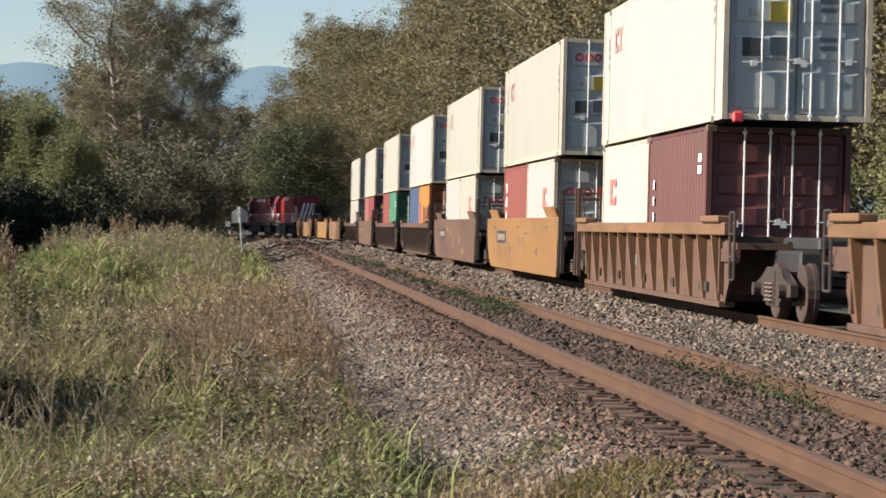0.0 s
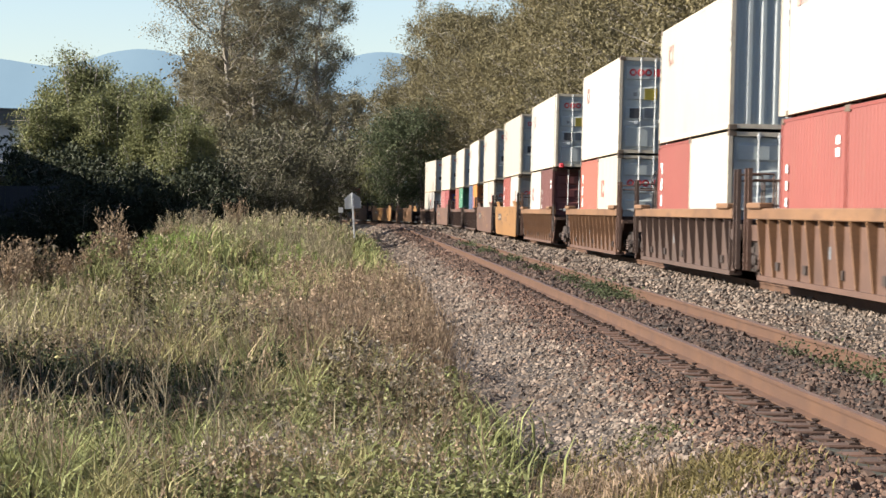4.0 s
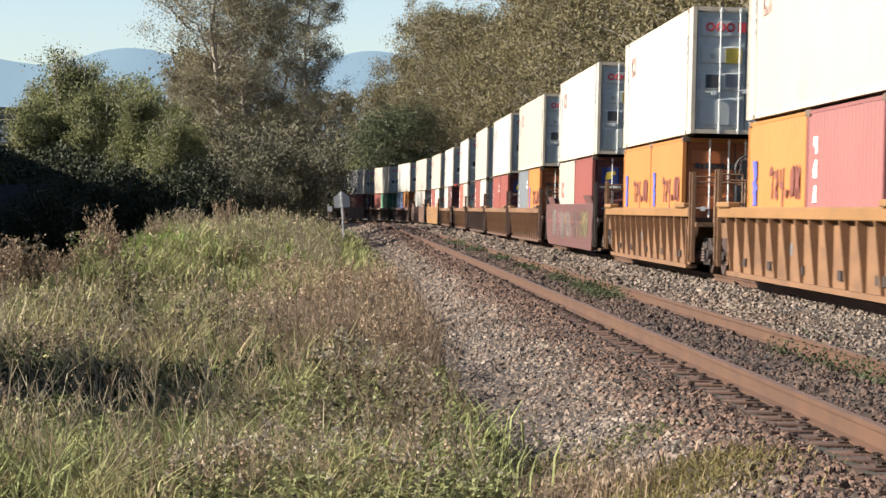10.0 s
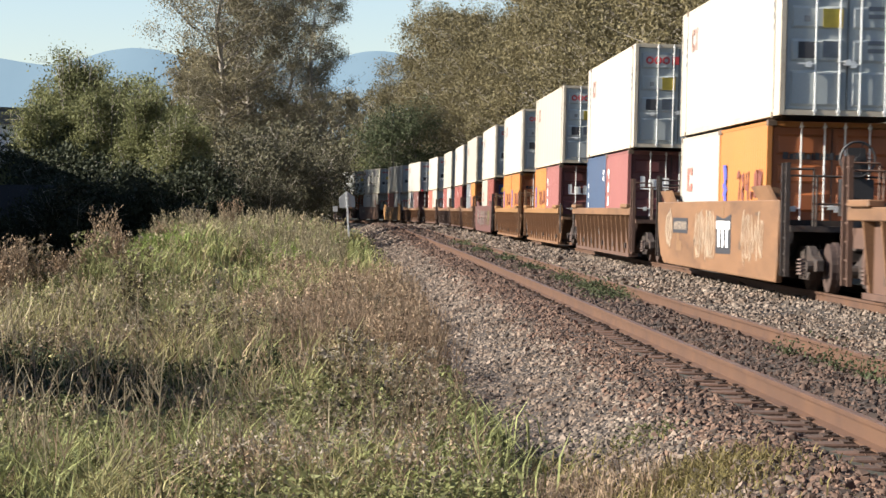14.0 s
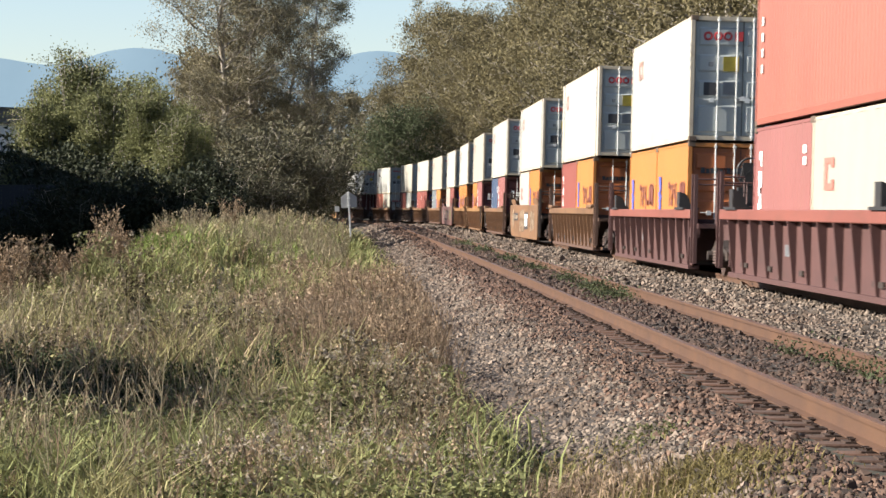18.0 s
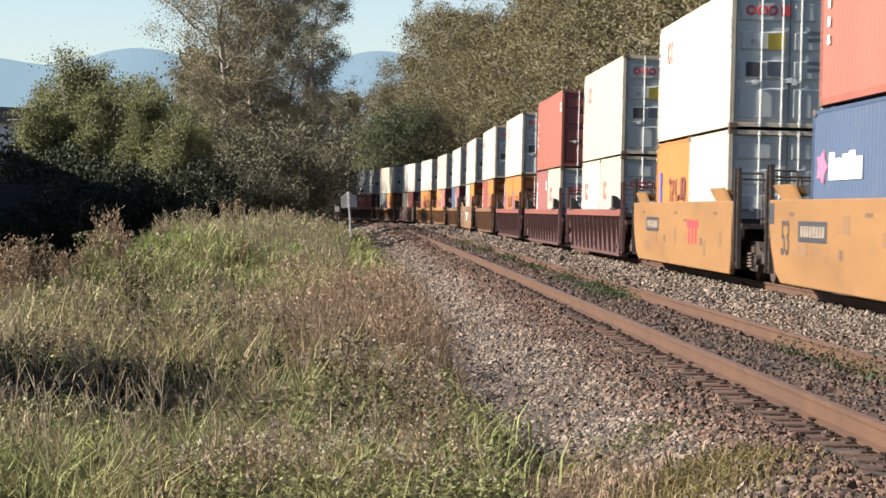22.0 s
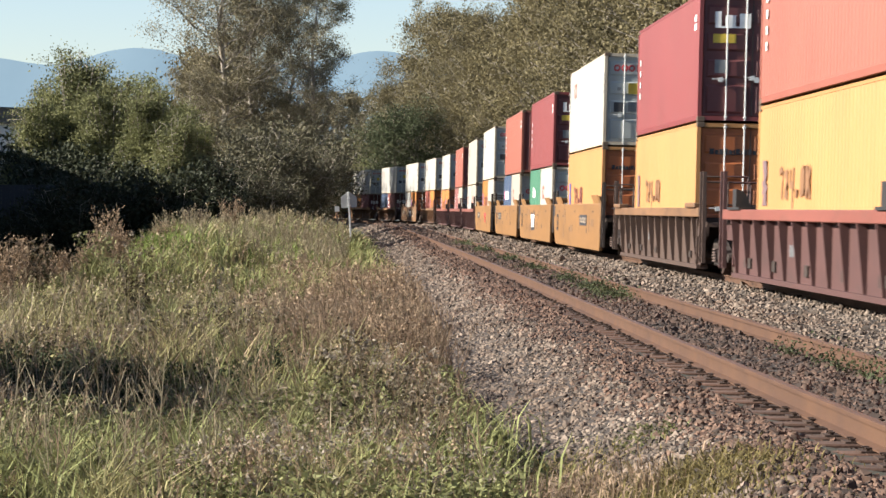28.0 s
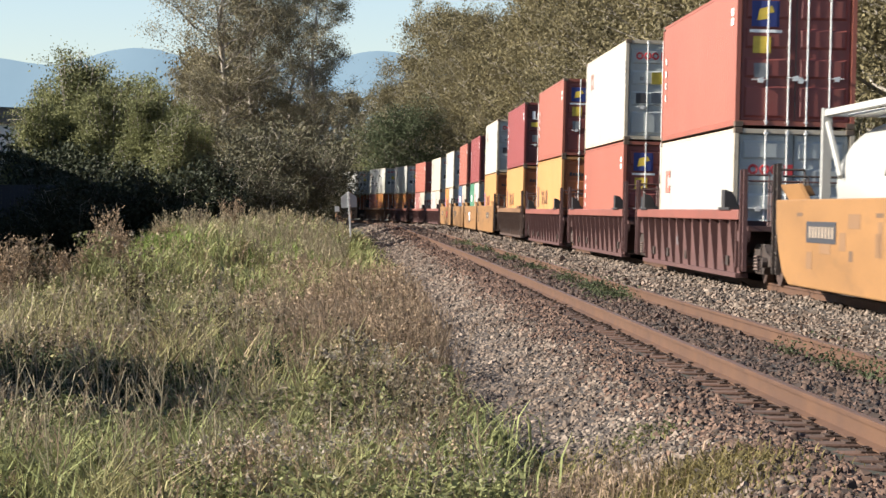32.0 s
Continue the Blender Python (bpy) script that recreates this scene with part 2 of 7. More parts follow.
def build_ground():
    us = np.concatenate([[-900, -400, -200, -120, -80, -60, -45], np.arange(-36, -10, 2.0), np.arange(-10, -3, 0.4), np.arange(-3, 9, 0.3),
                         np.arange(9, 30, 3), [40, 60, 100, 200, 400, 900]])
    ys = np.concatenate([[-300, -120, -60, -30, -10], np.arange(0, 10, 2.0), np.arange(10, 60, 0.8), np.arange(60, 150, 1.5), np.arange(150, 330, 6), [360, 420, 500, 700, 1000, 1600, 2500, 4400]])
    verts, faces = [], []
    for y in ys:
        s = min(y, 420)
        for u in us:
            lx, ly, ph = line_at(s, NEAR_TRACK)
            x = lx + u if y <= 420 else lx + u * (y / 420)
            verts.append((float(x), float(y), 0.0))
    v = np.array(verts)
    v[:, 2] = height(v[:, 0], np.minimum(v[:, 1], 430))
    n = len(us)
    for j in range(len(ys) - 1):
        for i in range(n - 1):
            a = j * n + i
            faces.append((a, a + 1, a + 1 + n, a + n))
    ob = new("ground", raw_mesh("ground", v.tolist(), faces, M["soil"]))
    for p in ob.data.polygons:
        p.use_smooth = True
    tagged(ob, "grassy earth falling away beside the railway", "ground", kind="structure")
    # ballast bed: a strip that lies on the ground between the shoulders
    us2 = np.arange(-3.3, 7.6, 0.25)
    ss = np.concatenate([np.arange(-60, 150, 1.0), np.arange(150, 840, 4.0)])
    verts, faces = [], []
    for s in ss:
        for u in us2:
            x, y, ph = line_at(s, NEAR_TRACK + u)
            verts.append((float(x), float(y), 0.0))
    v = np.array(verts)
    v[:, 2] = height(v[:, 0], v[:, 1]) + 0.012
    edge = (np.arange(len(v)) % len(us2))
    v[(edge == 0) | (edge == len(us2) - 1), 2] -= 0.05
    n = len(us2)
    for j in range(len(ss) - 1):
        for i in range(n - 1):
            a = j * n + i
            faces.append((a, a + 1, a + 1 + n, a + n))
    ob = new("ballast_bed", raw_mesh("ballast_bed", v.tolist(), faces, M["ballast_bed"]))
    tagged(ob, "bed of crushed grey-brown ballast under both tracks", "ballast", kind="structure")


build_ground()


# ---- tracks ----
RAIL_PROFILE = [(-0.07, -0.178), (0.07, -0.178), (0.07, -0.166), (0.012, -0.148), (0.010, -0.045), (0.0365, -0.036), (0.0365, -0.006), (0.028, 0.0),
                (-0.028, 0.0), (-0.0365, -0.006), (-0.0365, -0.036), (-0.010, -0.045), (-0.012, -0.148), (-0.07, -0.166)]


def rail(off, name_label, z=0.0):
    ss = np.concatenate([np.arange(-60, 220, 2.0), np.arange(220, 840, 4.0)])
    verts, faces, n = [], [], len(RAIL_PROFILE)
    for s in ss:
        x, y, ph = line_at(s, off)
        for a, b in RAIL_PROFILE:
            verts.append((float(x + a * math.cos(ph)), float(y + a * math.sin(ph)), b + z))
    head = []
    for j in range(len(ss) - 1):
        for i in range(n):
            a, b = j * n + i, j * n + (i + 1) % n
            faces.append((a, b, b + n, a + n))
            head.append(i == 7)
    me = raw_mesh("rail", verts, faces, M["rail"])
    me.materials.append(M["rail_head"])
    for p, h in zip(me.polygons, head):
        p.material_index = 1 if h else 0
    ob = new("rail", me)
    return tagged(ob, name_label, "rail", kind="structure", group="rails of the line")


for c in (NEAR_TRACK, FAR_TRACK):
    for side in (-1, 1):
        rail(c + side * 0.754, "rusty brown steel rail on timber ties")


def tie_mesh(bm):
    box(bm, -1.3, 1.3, -0.115, 0.115, -0.36, -0.186)
    bevel(bm, 0.012)


def plate_mesh(bm):
    box(bm, -0.17, 0.17, -0.09, 0.09, -0.188, -0.172)
    for sx in (-0.115, 0.115):
        for sy in (-0.05, 0.05):
            box(bm, sx - 0.014, sx + 0.014, sy - 0.012, sy + 0.012, -0.175, -0.155)
            box(bm, sx - 0.022 * 1.0, sx + 0.022, sy - 0.016, sy + 0.016, -0.158, -0.149)


def ties(centre, label):
    ob = tagged(new("sleepers"), label, "railway tie", kind="structure")
    rng = random.Random(5)
    tie_me = shared("sleeper", tie_mesh, M["tie"])
    plate_me = shared("tie_plate", plate_mesh, M["plate"])
    s = 9.0
    k = 0
    while s < 75 if centre < 2 else s < 62:
        m = on_line(s, centre) @ pose(rng.uniform(-0.05, 0.05), 0, rng.uniform(-0.012, 0.004), 0, 0, rng.uniform(-1, 1))
        t = put("sleeper", tie_me, ob, m)
        if centre < 2:
            for sx in (-0.754, 0.754):
                put("tie_plate", plate_me, t, pose(sx, 0, 0))
        s += 0.52 + rng.uniform(-0.02, 0.02)
        k += 1
    # the rest, beyond where one can be told from the next
    bm = bmesh.new()
    while s < 420:
        m = on_line(s, centre)
        vs = box(bm, -1.3, 1.3, -0.115, 0.115, -0.36, -0.188)
        for q in vs:
            q.co = m @ q.co
        s += 0.52
    far = part("far_sleepers", bm, M["tie"], ob)
    far["kind"] = "stuff"


ties(NEAR_TRACK, "dark creosoted timber ties with rusty spiked plates")
ties(FAR_TRACK, "dark creosoted timber ties under the train")


def stones(name, label, n, ulo, uhi, slo, shi, size, material, seed, keep=None):
    """Loose angular stones strewn over the bed, as one mass of real pieces."""
    rng = np.random.default_rng(seed)
    # more of them close by
    s = slo * (shi / slo) ** rng.random(n)
    u = ulo + (uhi - ulo) * rng.random(n)
    if keep is not None:
        ok = keep(u, s, rng)
        s, u = s[ok], u[ok]
    x, y, ph = line_at(s, NEAR_TRACK + u)
    z = height(x, y)
    n = len(s)
    r = size * (0.55 + 0.9 * rng.random(n) + 0.8 * (rng.random(n) > 0.965)) * (1 + np.maximum(0, s - 30) / 45)
    order = np.argsort(s)
    x, y, z, r, s = x[order], y[order], z[order], r[order], s[order]
    k = int(np.searchsorted(s, 62))
    # blunt six-sided lumps close by, plain eight-sided chips farther off
    lump = np.array([(-1, -1, -1), (1, -1, -1), (1, 1, -1), (-1, 1, -1), (-1, -1, 1), (1, -1, 1), (1, 1, 1), (-1, 1, 1)], dtype=float) * 0.66
    lump_tri = np.array([(0, 2, 1), (0, 3, 2), (4, 5, 6), (4, 6, 7), (0, 1, 5), (0, 5, 4), (1, 2, 6), (1, 6, 5), (2, 3, 7), (2, 7, 6), (3, 0, 4), (3, 4, 7)])
    chip = np.array([(1, 0, 0.1), (-1, 0, 0), (0, 1, 0), (0, -1, 0.1), (0.25, 0.1, 1), (0, 0, -0.6)], dtype=float)
    chip_tri = np.array([(4, 0, 2), (4, 2, 1), (4, 1, 3), (4, 3, 0), (5, 2, 0), (5, 1, 2), (5, 3, 1), (5, 0, 3)])
    V, F, first = [], [], 0
    for base, tri, lo, hi in ((lump, lump_tri, 0, k), (chip, chip_tri, k, n)):
        m, c = hi - lo, len(base)
        pts = base[None] * (0.62 + 0.5 * rng.random((m, c, 1))) + 0.42 * (rng.random((m, c, 3)) - 0.5)
        pts *= np.stack([0.85 + 0.6 * rng.random(m), 0.75 + 0.5 * rng.random(m), 0.7 + 0.5 * rng.random(m)], 1)[:, None]
        for i, j in ((0, 1), (1, 2), (0, 2), (0, 1)):
            t = (rng.random(m) * 6.283 if (i, j) == (0, 1) else rng.normal(0, 0.55, m))[:, None]
            pi, pj = pts[..., i] * np.cos(t) - pts[..., j] * np.sin(t), pts[..., i] * np.sin(t) + pts[..., j] * np.cos(t)
            pts[..., i], pts[..., j] = pi, pj
        q = r[lo:hi, None, None]
        V.append((np.stack([x, y, z + 0.25 * r], 1)[lo:hi, None] + pts * q).reshape(-1, 3))
        F.append((tri[None] + (first + np.arange(m) * c)[:, None, None]).reshape(-1, 3))
        first += m * c
    V, F = np.concatenate(V), np.concatenate(F)
    me = bpy.data.meshes.new(name)
    me.vertices.add(len(V))
    me.vertices.foreach_set("co", V.astype(np.float32).ravel())
    me.loops.add(F.size)
    me.loops.foreach_set("vertex_index", F.astype(np.int32).ravel())
    me.polygons.add(len(F))
    me.polygons.foreach_set("loop_start", np.arange(0, F.size, 3, dtype=np.int32))
    me.update(calc_edges=True)
    soft = np.concatenate([np.repeat(rng.random(k) < 0.4, len(lump_tri)), np.zeros((n - k) * len(chip_tri), dtype=bool)])
    me.polygons.foreach_set("use_smooth", soft)
    me.materials.append(material)
    return tagged(new(name, me), label, "ballast", kind="stuff")


stones("ballast_stones", "sunlit grey and brown crushed ballast on the shoulder", 60000, -3.5, -1.5, 12, 230, 0.0208, M["stone"], 1,
       lambda u, s, g: g.random(len(u)) < smooth(-1.5, -2.1, u))
stones("rusty_ballast", "rust-stained brown ballast along the rail", 40000, -2.3, -0.84, 12, 230, 0.021, M["stone_rust"], 4,
       lambda u, s, g: ((u < -1.10 - 0.10 * np.sin(s * 2.1)) | (g.random(len(u)) < 0.12 + 0.85 * smooth(34, 58, s))) & (g.random(len(u)) < smooth(-2.3, -1.6, u)))
stones("ballast_between_tracks", "pale crushed stone ballast between the tracks", 28000, 1.05, 3.75, 16, 230, 0.027, M["stone"], 2)
stones("dark_ballast", "dark oily ballast between the rails", 26000, -0.66, 0.66, 15, 230, 0.024, M["stone_dark"], 3)

# ---- the train ----
def paint(name, base, rough=0.5, dirt=(0.16, 0.10, 0.06), amount=0.25, vary=0.12, scale=0.8):
    base = tuple(0.9 * c for c in base)
    return mat(name, base, rough, 0, vary, scale, 30, 0.06, 0.004, streak=(1.0, 0.8, 0.30) if scale < 1 else (1.0, 0.22, 0.8), dirt=dirt, dirt_amount=amount, per_object=0.04)


C = {
    "cream": paint("cream_paint", (0.325, 0.305, 0.262), amount=0.10, vary=0.06),
    "white": paint("white_paint", (0.335, 0.331, 0.31), amount=0.10, vary=0.06),
    "door_grey": paint("pale_grey_paint", (0.36, 0.39, 0.385), amount=0.18),
    "red": paint("red_paint", (0.259, 0.0789, 0.0532), amount=0.12),
    "brick": paint("brick_red_paint", (0.194, 0.0486, 0.037), amount=0.2),
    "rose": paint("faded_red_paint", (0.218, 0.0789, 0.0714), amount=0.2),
    # redder copies of the side paints, darkened for the shade on door ends
    "shaded_maroon": paint("shaded_maroon_door_paint", (0.115, 0.032, 0.033), amount=0.2),
    "shaded_orange": paint("shaded_orange_door_paint", (0.34, 0.10, 0.03), amount=0.2),
    "shaded_red": paint("shaded_red_door_paint", (0.21, 0.052, 0.043), amount=0.2),
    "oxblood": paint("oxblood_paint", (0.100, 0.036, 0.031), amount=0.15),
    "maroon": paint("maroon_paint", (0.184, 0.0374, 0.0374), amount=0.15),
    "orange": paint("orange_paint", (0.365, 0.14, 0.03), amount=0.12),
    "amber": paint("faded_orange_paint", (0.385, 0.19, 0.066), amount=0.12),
    "blue": paint("blue_paint", (0.0393, 0.0647, 0.12), amount=0.15),
    "green": paint("green_paint", (0.0462, 0.152, 0.0925), amount=0.15),
    "grey": paint("grey_paint", (0.116, 0.129, 0.139), amount=0.15),
    "car_yellow": paint("yellow_car_paint", (0.225, 0.112, 0.037), 0.6, (0.10, 0.052, 0.022), 0.45, 0.2, 1.5),
    "car_tan": paint("sun_faded_yellow_car_paint", (0.182, 0.092, 0.042), 0.65, (0.066, 0.033, 0.018), 0.8, 0.35, 1.5),
    "car_brown": paint("rusty_brown_car_paint", (0.098, 0.050, 0.032), 0.7, (0.046, 0.023, 0.015), 0.75, 0.3, 1.5),
    "car_dark": paint("dark_brown_car_paint", (0.0694, 0.0393, 0.0277), 0.7, (0.0324, 0.0208, 0.0139), 0.7, 0.3, 1.5),
    "car_maroon": paint("maroon_car_paint", (0.0809, 0.0347, 0.0305), 0.65, (0.0416, 0.0231, 0.0185), 0.5, 0.25, 1.5),
    "sill_red": paint("faded_red_sill_paint", (0.194, 0.0601, 0.0439), 0.6, (0.0925, 0.0416, 0.0277), 0.4, 0.2, 1.5),
    "graffiti": paint("maroon_sill_paint", (0.0972, 0.0393, 0.0324), 0.65, (0.0555, 0.0277, 0.0231), 0.4, 0.2, 1.5),
}
MARK_RED = mat("red_side_lettering", (0.50, 0.13, 0.10), 0.6, 0, 0.2, 6, 40, 0.05)
FADED_RED = mat("faded_red_lettering", (0.36, 0.215, 0.175), 0.6, 0, 0.2, 6, 40, 0.05)
FADED_SPRAY = mat("faded_spray_paint", (0.36, 0.28, 0.20), 0.7, 0, 0.3, 4, 40, 0.05)
SPRAY = [mat(f"{w}_spray_paint", c, 0.7, 0, 0.4, 4, 40, 0.05) for w, c in (("pale", (0.21, 0.19, 0.165)), ("rosy", (0.26, 0.15, 0.15)), ("olive", (0.17, 0.15, 0.075)), ("dim", (0.125, 0.095, 0.085)))]
FADED_BLUE = mat("faded_blue_lettering", (0.15, 0.095, 0.10), 0.6, 0, 0.3, 6, 40, 0.05)
FADED_BROWN = mat("faded_brown_lettering", (0.19, 0.095, 0.045), 0.6, 0, 0.3, 6, 40, 0.05)
PINK = mat("pink_lettering", (0.42, 0.12, 0.20), 0.6, 0, 0.2, 6, 40, 0.05)
STRIP = mat("faded_reflector", (0.24, 0.075, 0.045), 0.6, 0, 0.3, 4, 40, 0.05)
STENCIL = mat("faded_stencil", (0.10, 0.06, 0.035), 0.7, 0, 0.3, 4, 40, 0.05)
PATCH = paint("repainted_patch", (0.17, 0.092, 0.042), 0.65, (0.1, 0.05, 0.03), 0.4)
EDGE = paint("pale_frame_paint", (0.46, 0.40, 0.31), amount=0.55, scale=1.4)
# for black brake gear and joints, and for the guides' shaded faces
BLACK_STEEL = mat("black_and_shaded_steel", (0.025, 0.022, 0.022), 0.6, 0.1, 0.3, 3.0, 30, 0.2)
CASTING = mat("sooty_steel_casting", (0.12, 0.085, 0.06), 0.7, 0.2, 0.3)


def corrugated(bm, y0, y1, z0, z1, x, depth, pitch, axis="side"):
    """A pressed panel with trapezoid waves, facing -x (side) or -y (end); x is its outer plane."""
    n = max(1, int(round((y1 - y0) / pitch)))
    p = (y1 - y0) / n
    pts = []
    for i in range(n):
        a = y0 + i * p
        pts += [(a, 0), (a + 0.26 * p, 0), (a + 0.5 * p, depth), (a + 0.76 * p, depth)]
    pts.append((y1, 0))
    def at(q, z):
        return (x + q[1], q[0], z) if axis == "side" else (q[0], x + q[1], z)
    lo, hi = [bm.verts.new(at(q, z0)) for q in pts], [bm.verts.new(at(q, z1)) for q in pts]
    for i in range(len(pts) - 1):
        bm.faces.new((lo[i], lo[i + 1], hi[i + 1], hi[i]))


def rect(bm, y0, y1, z0, z1, t=0.006):
    """A thin plate of lettering on the left side; x is out of the wall."""
    box(bm, -t, 0, y0, y1, z0, z1)


def mark_rings(bm, w, h):
    """Two rings, an open ring and a bar: the shipping line's red mark, drawn as plain shapes."""
    r = h / 2
    for k, x in enumerate((r, r * 3.1, r * 5.1)):
        ring(bm, (x, 0, r), r * 0.74, r * 0.24, "Y", 12, 4)
    box(bm, r * 6.6, r * 7.1, -0.02, 0.02, 0, h)
    box(bm, r * 7.3, r * 8.3, -0.02, 0.02, 0, h)
    bmesh.ops.scale(bm, vec=(w / (r * 8.3), 0.3, 1), verts=bm.verts)


def comb(bm, widths, gap, low, tall, axis=1):
    """Unreadable lettering: one strip with a tooth for each character."""
    pts, x = [(0, 0)], 0.0
    for i, w in enumerate(widths):
        h = tall * (1.0, 0.78, 0.9)[i % 3]
        pts += [(x, low), (x, h), (x + w, h), (x + w, low)]
        x += w + gap
    pts[1] = (0, low)
    pts.append((x - gap, 0))
    prism(bm, pts, -0.006, 0, axis)


def hook_mark(bm):
    """A square hook, the near half of the line's red mark worn on a side wall."""
    prism(bm, [(0, 0), (0.42, 0), (0.42, 0.2), (0.30, 0.2), (0.30, 0.13), (0.14, 0.13), (0.14, 0.5), (0.30, 0.5), (0.30, 0.43), (0.42, 0.43), (0.42, 0.62), (0, 0.62)], -0.005, 0)


def cross_mark(bm):
    """The other half: a blunt cross."""
    prism(bm, [(0, 0), (0.12, 0), (0.2, 0.2), (0.28, 0), (0.4, 0), (0.28, 0.3), (0.4, 0.62), (0.28, 0.62), (0.2, 0.42), (0.12, 0.62), (0, 0.62), (0.12, 0.3)], -0.005, 0)


def glyph_blue(bm):
    prism(bm, [(0.02, 0), (0.26, 0.0), (0.2, 0.3), (0.3, 0.36), (0.22, 0.52), (0.32, 0.7), (0.2, 0.78), (0.3, 1.35), (0.08, 1.35), (0.02, 0.95), (0.1, 0.7), (-0.04, 0.52), (0.06, 0.4)], -0.006, 0)


WORN_LETTERS = ([(0, 0.42), (0.2, 0.5), (0.2, 0.34), (0.12, 0), (0.22, -0.02), (0.26, 0.52), (0.14, 0.62), (0, 0.56)], [(0, 0.5), (0.22, 0.56), (0.24, 0.3), (0.12, 0.18), (0.26, 0.1), (0.22, -0.04), (0.0, 0.02), (0.04, 0.2), (0.14, 0.36), (0.02, 0.4)],
                [(0.02, 0.54), (0.1, 0.54), (0.1, 0.3), (0.2, 0.32), (0.22, 0.58), (0.3, 0.56), (0.26, -0.2), (0.16, -0.18), (0.18, 0.16), (0.0, 0.2)], [(0.04, 0.02), (0.16, 0), (0.18, 0.16), (0.06, 0.18)],
                [(0, 0.06), (0.1, 0), (0.26, 0.1), (0.28, 0.5), (0.18, 0.6), (0.04, 0.5)], [(0, 0), (0.1, 0), (0.14, 0.2), (0.24, -0.04), (0.34, 0), (0.22, 0.3), (0.34, 0.52), (0.26, 0.6), (0.16, 0.44), (0.12, 0.6), (0.0, 0.58)])


def container(length, high, colour, panel="ribbed", rear="door", marks="", label=""):
    """A shipping container: origin under the middle, doors at -y, the lit side at -x."""
    root = new("shipping_container")
    col = C[colour]
    # red, maroon and orange ends take the copies with shade in their colour
    endcol = C[{"cream": "door_grey", "white": "door_grey", "rose": "shaded_maroon", "brick": "shaded_maroon", "oxblood": "shaded_maroon", "maroon": "shaded_maroon", "orange": "shaded_orange", "amber": "shaded_orange", "red": "shaded_red"}.get(colour, colour)]
    L2, W2 = length / 2, 1.219
    P2 = 6.096 if length > 13 else L2      # where the corner posts and castings stand
    depth, pitch = (0.034, 0.278) if panel == "ribbed" else (0.010, 1.20)

    def body(bm):
        box(bm, -W2 + 0.05, W2 - 0.05, -L2 + 0.13, L2 - 0.06, 0.12, high - 0.03)
    put("box", shared(("box", length, high), body, col), root)

    def frame_mesh(bm):
        for sx in (-1, 1):
            x0, x1 = (W2 - 0.09, W2) if sx > 0 else (-W2, -W2 + 0.09)
            for y in (-L2, L2 - 0.12):
                box(bm, x0, x1, y, y + 0.12, 0.11 if P2 == L2 else 0.035, high - 0.11 if P2 == L2 else high - 0.02)
            if P2 < L2:
                for y in (-P2, P2 - 0.16):
                    box(bm, x0 + (0 if sx > 0 else 0.004), x1 - (0.004 if sx > 0 else 0), y, y + 0.16, 0.15, high - 0.075)
            box(bm, x0 + (0 if sx > 0 else 0.012), x1 - (0.012 if sx > 0 else 0), -L2 + 0.12, L2 - 0.12, 0.035, 0.15)
            box(bm, x0 + (0.02 if sx > 0 else 0.012), x1 - (0.012 if sx > 0 else 0.02), -L2 + 0.12, L2 - 0.12, high - 0.075, high - 0.02)
        for y in (-L2 + 0.004, L2 - 0.104):
            box(bm, -W2 + 0.09, W2 - 0.09, y, y + 0.1, 0.035, 0.13)
            box(bm, -W2 + 0.09, W2 - 0.09, y, y + 0.1, high - 0.11, high - 0.02)
    put("frame", shared(("frame", length, high), frame_mesh, col if colour not in ("cream", "white") else EDGE), root)

    def sides(bm):
        corrugated(bm, -L2 + 0.12, L2 - 0.12, 0.15, high - 0.075, -W2 + 0.012, depth, pitch)
    put("side_panel", shared(("side_panel", length, high, panel), sides, col), root)
    put("side_panel", shared(("side_panel", length, high, panel), sides, col), root, pose(0, 0, 0, 0, 0, 180))

    def casting(bm):
        box(bm, -0.089, 0.089, -0.089, 0.089, -0.06, 0.06)
        bevel(bm, 0.012)
    cm = shared("corner_casting", casting, CASTING)
    for sx in (-1, 1):
        for sy in (-1, 1):
            for z in (0.058, high - 0.058):
                put("corner_casting", cm, root, pose(sx * (W2 - 0.085), sy * (P2 - 0.085), z))

    def end_panel(bm):
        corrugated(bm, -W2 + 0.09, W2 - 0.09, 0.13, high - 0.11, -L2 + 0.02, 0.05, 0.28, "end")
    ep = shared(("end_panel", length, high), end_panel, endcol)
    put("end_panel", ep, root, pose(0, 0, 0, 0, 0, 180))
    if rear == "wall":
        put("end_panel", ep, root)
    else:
        def leaf(bm):
            box(bm, 0.0, 1.10, 0.03, 0.07, 0, high - 0.27)
            bevel(bm, 0.008)
        tall = high - 0.30
        rows = ((0.02, 0.27), (0.33, 0.49), (0.56, 0.72), (0.79, 0.96))

        def pressing(i):
            def f(bm):
                h = (rows[i][1] - rows[i][0]) * tall
                lo = [bm.verts.new(q) for q in ((0.07, 0.031, 0), (1.03, 0.031, 0), (1.03, 0.031, h), (0.07, 0.031, h))]
                hi = [bm.verts.new(q) for q in ((0.11, -0.004, 0.05), (0.99, -0.004, 0.05), (0.99, -0.004, h - 0.05), (0.11, -0.004, h - 0.05))]
                bm.faces.new(hi)
                for k in range(4):
                    bm.faces.new((lo[k], lo[(k + 1) % 4], hi[(k + 1) % 4], hi[k]))
            return f

        def rod(bm):
            tube(bm, (0, 0, -0.1), (0, 0, high - 0.17), 0.0165, 8)

        def bracket(bm):
            box(bm, -0.034, 0.034, -0.020, 0.055, -0.028, 0.028)
            bevel(bm, 0.008)

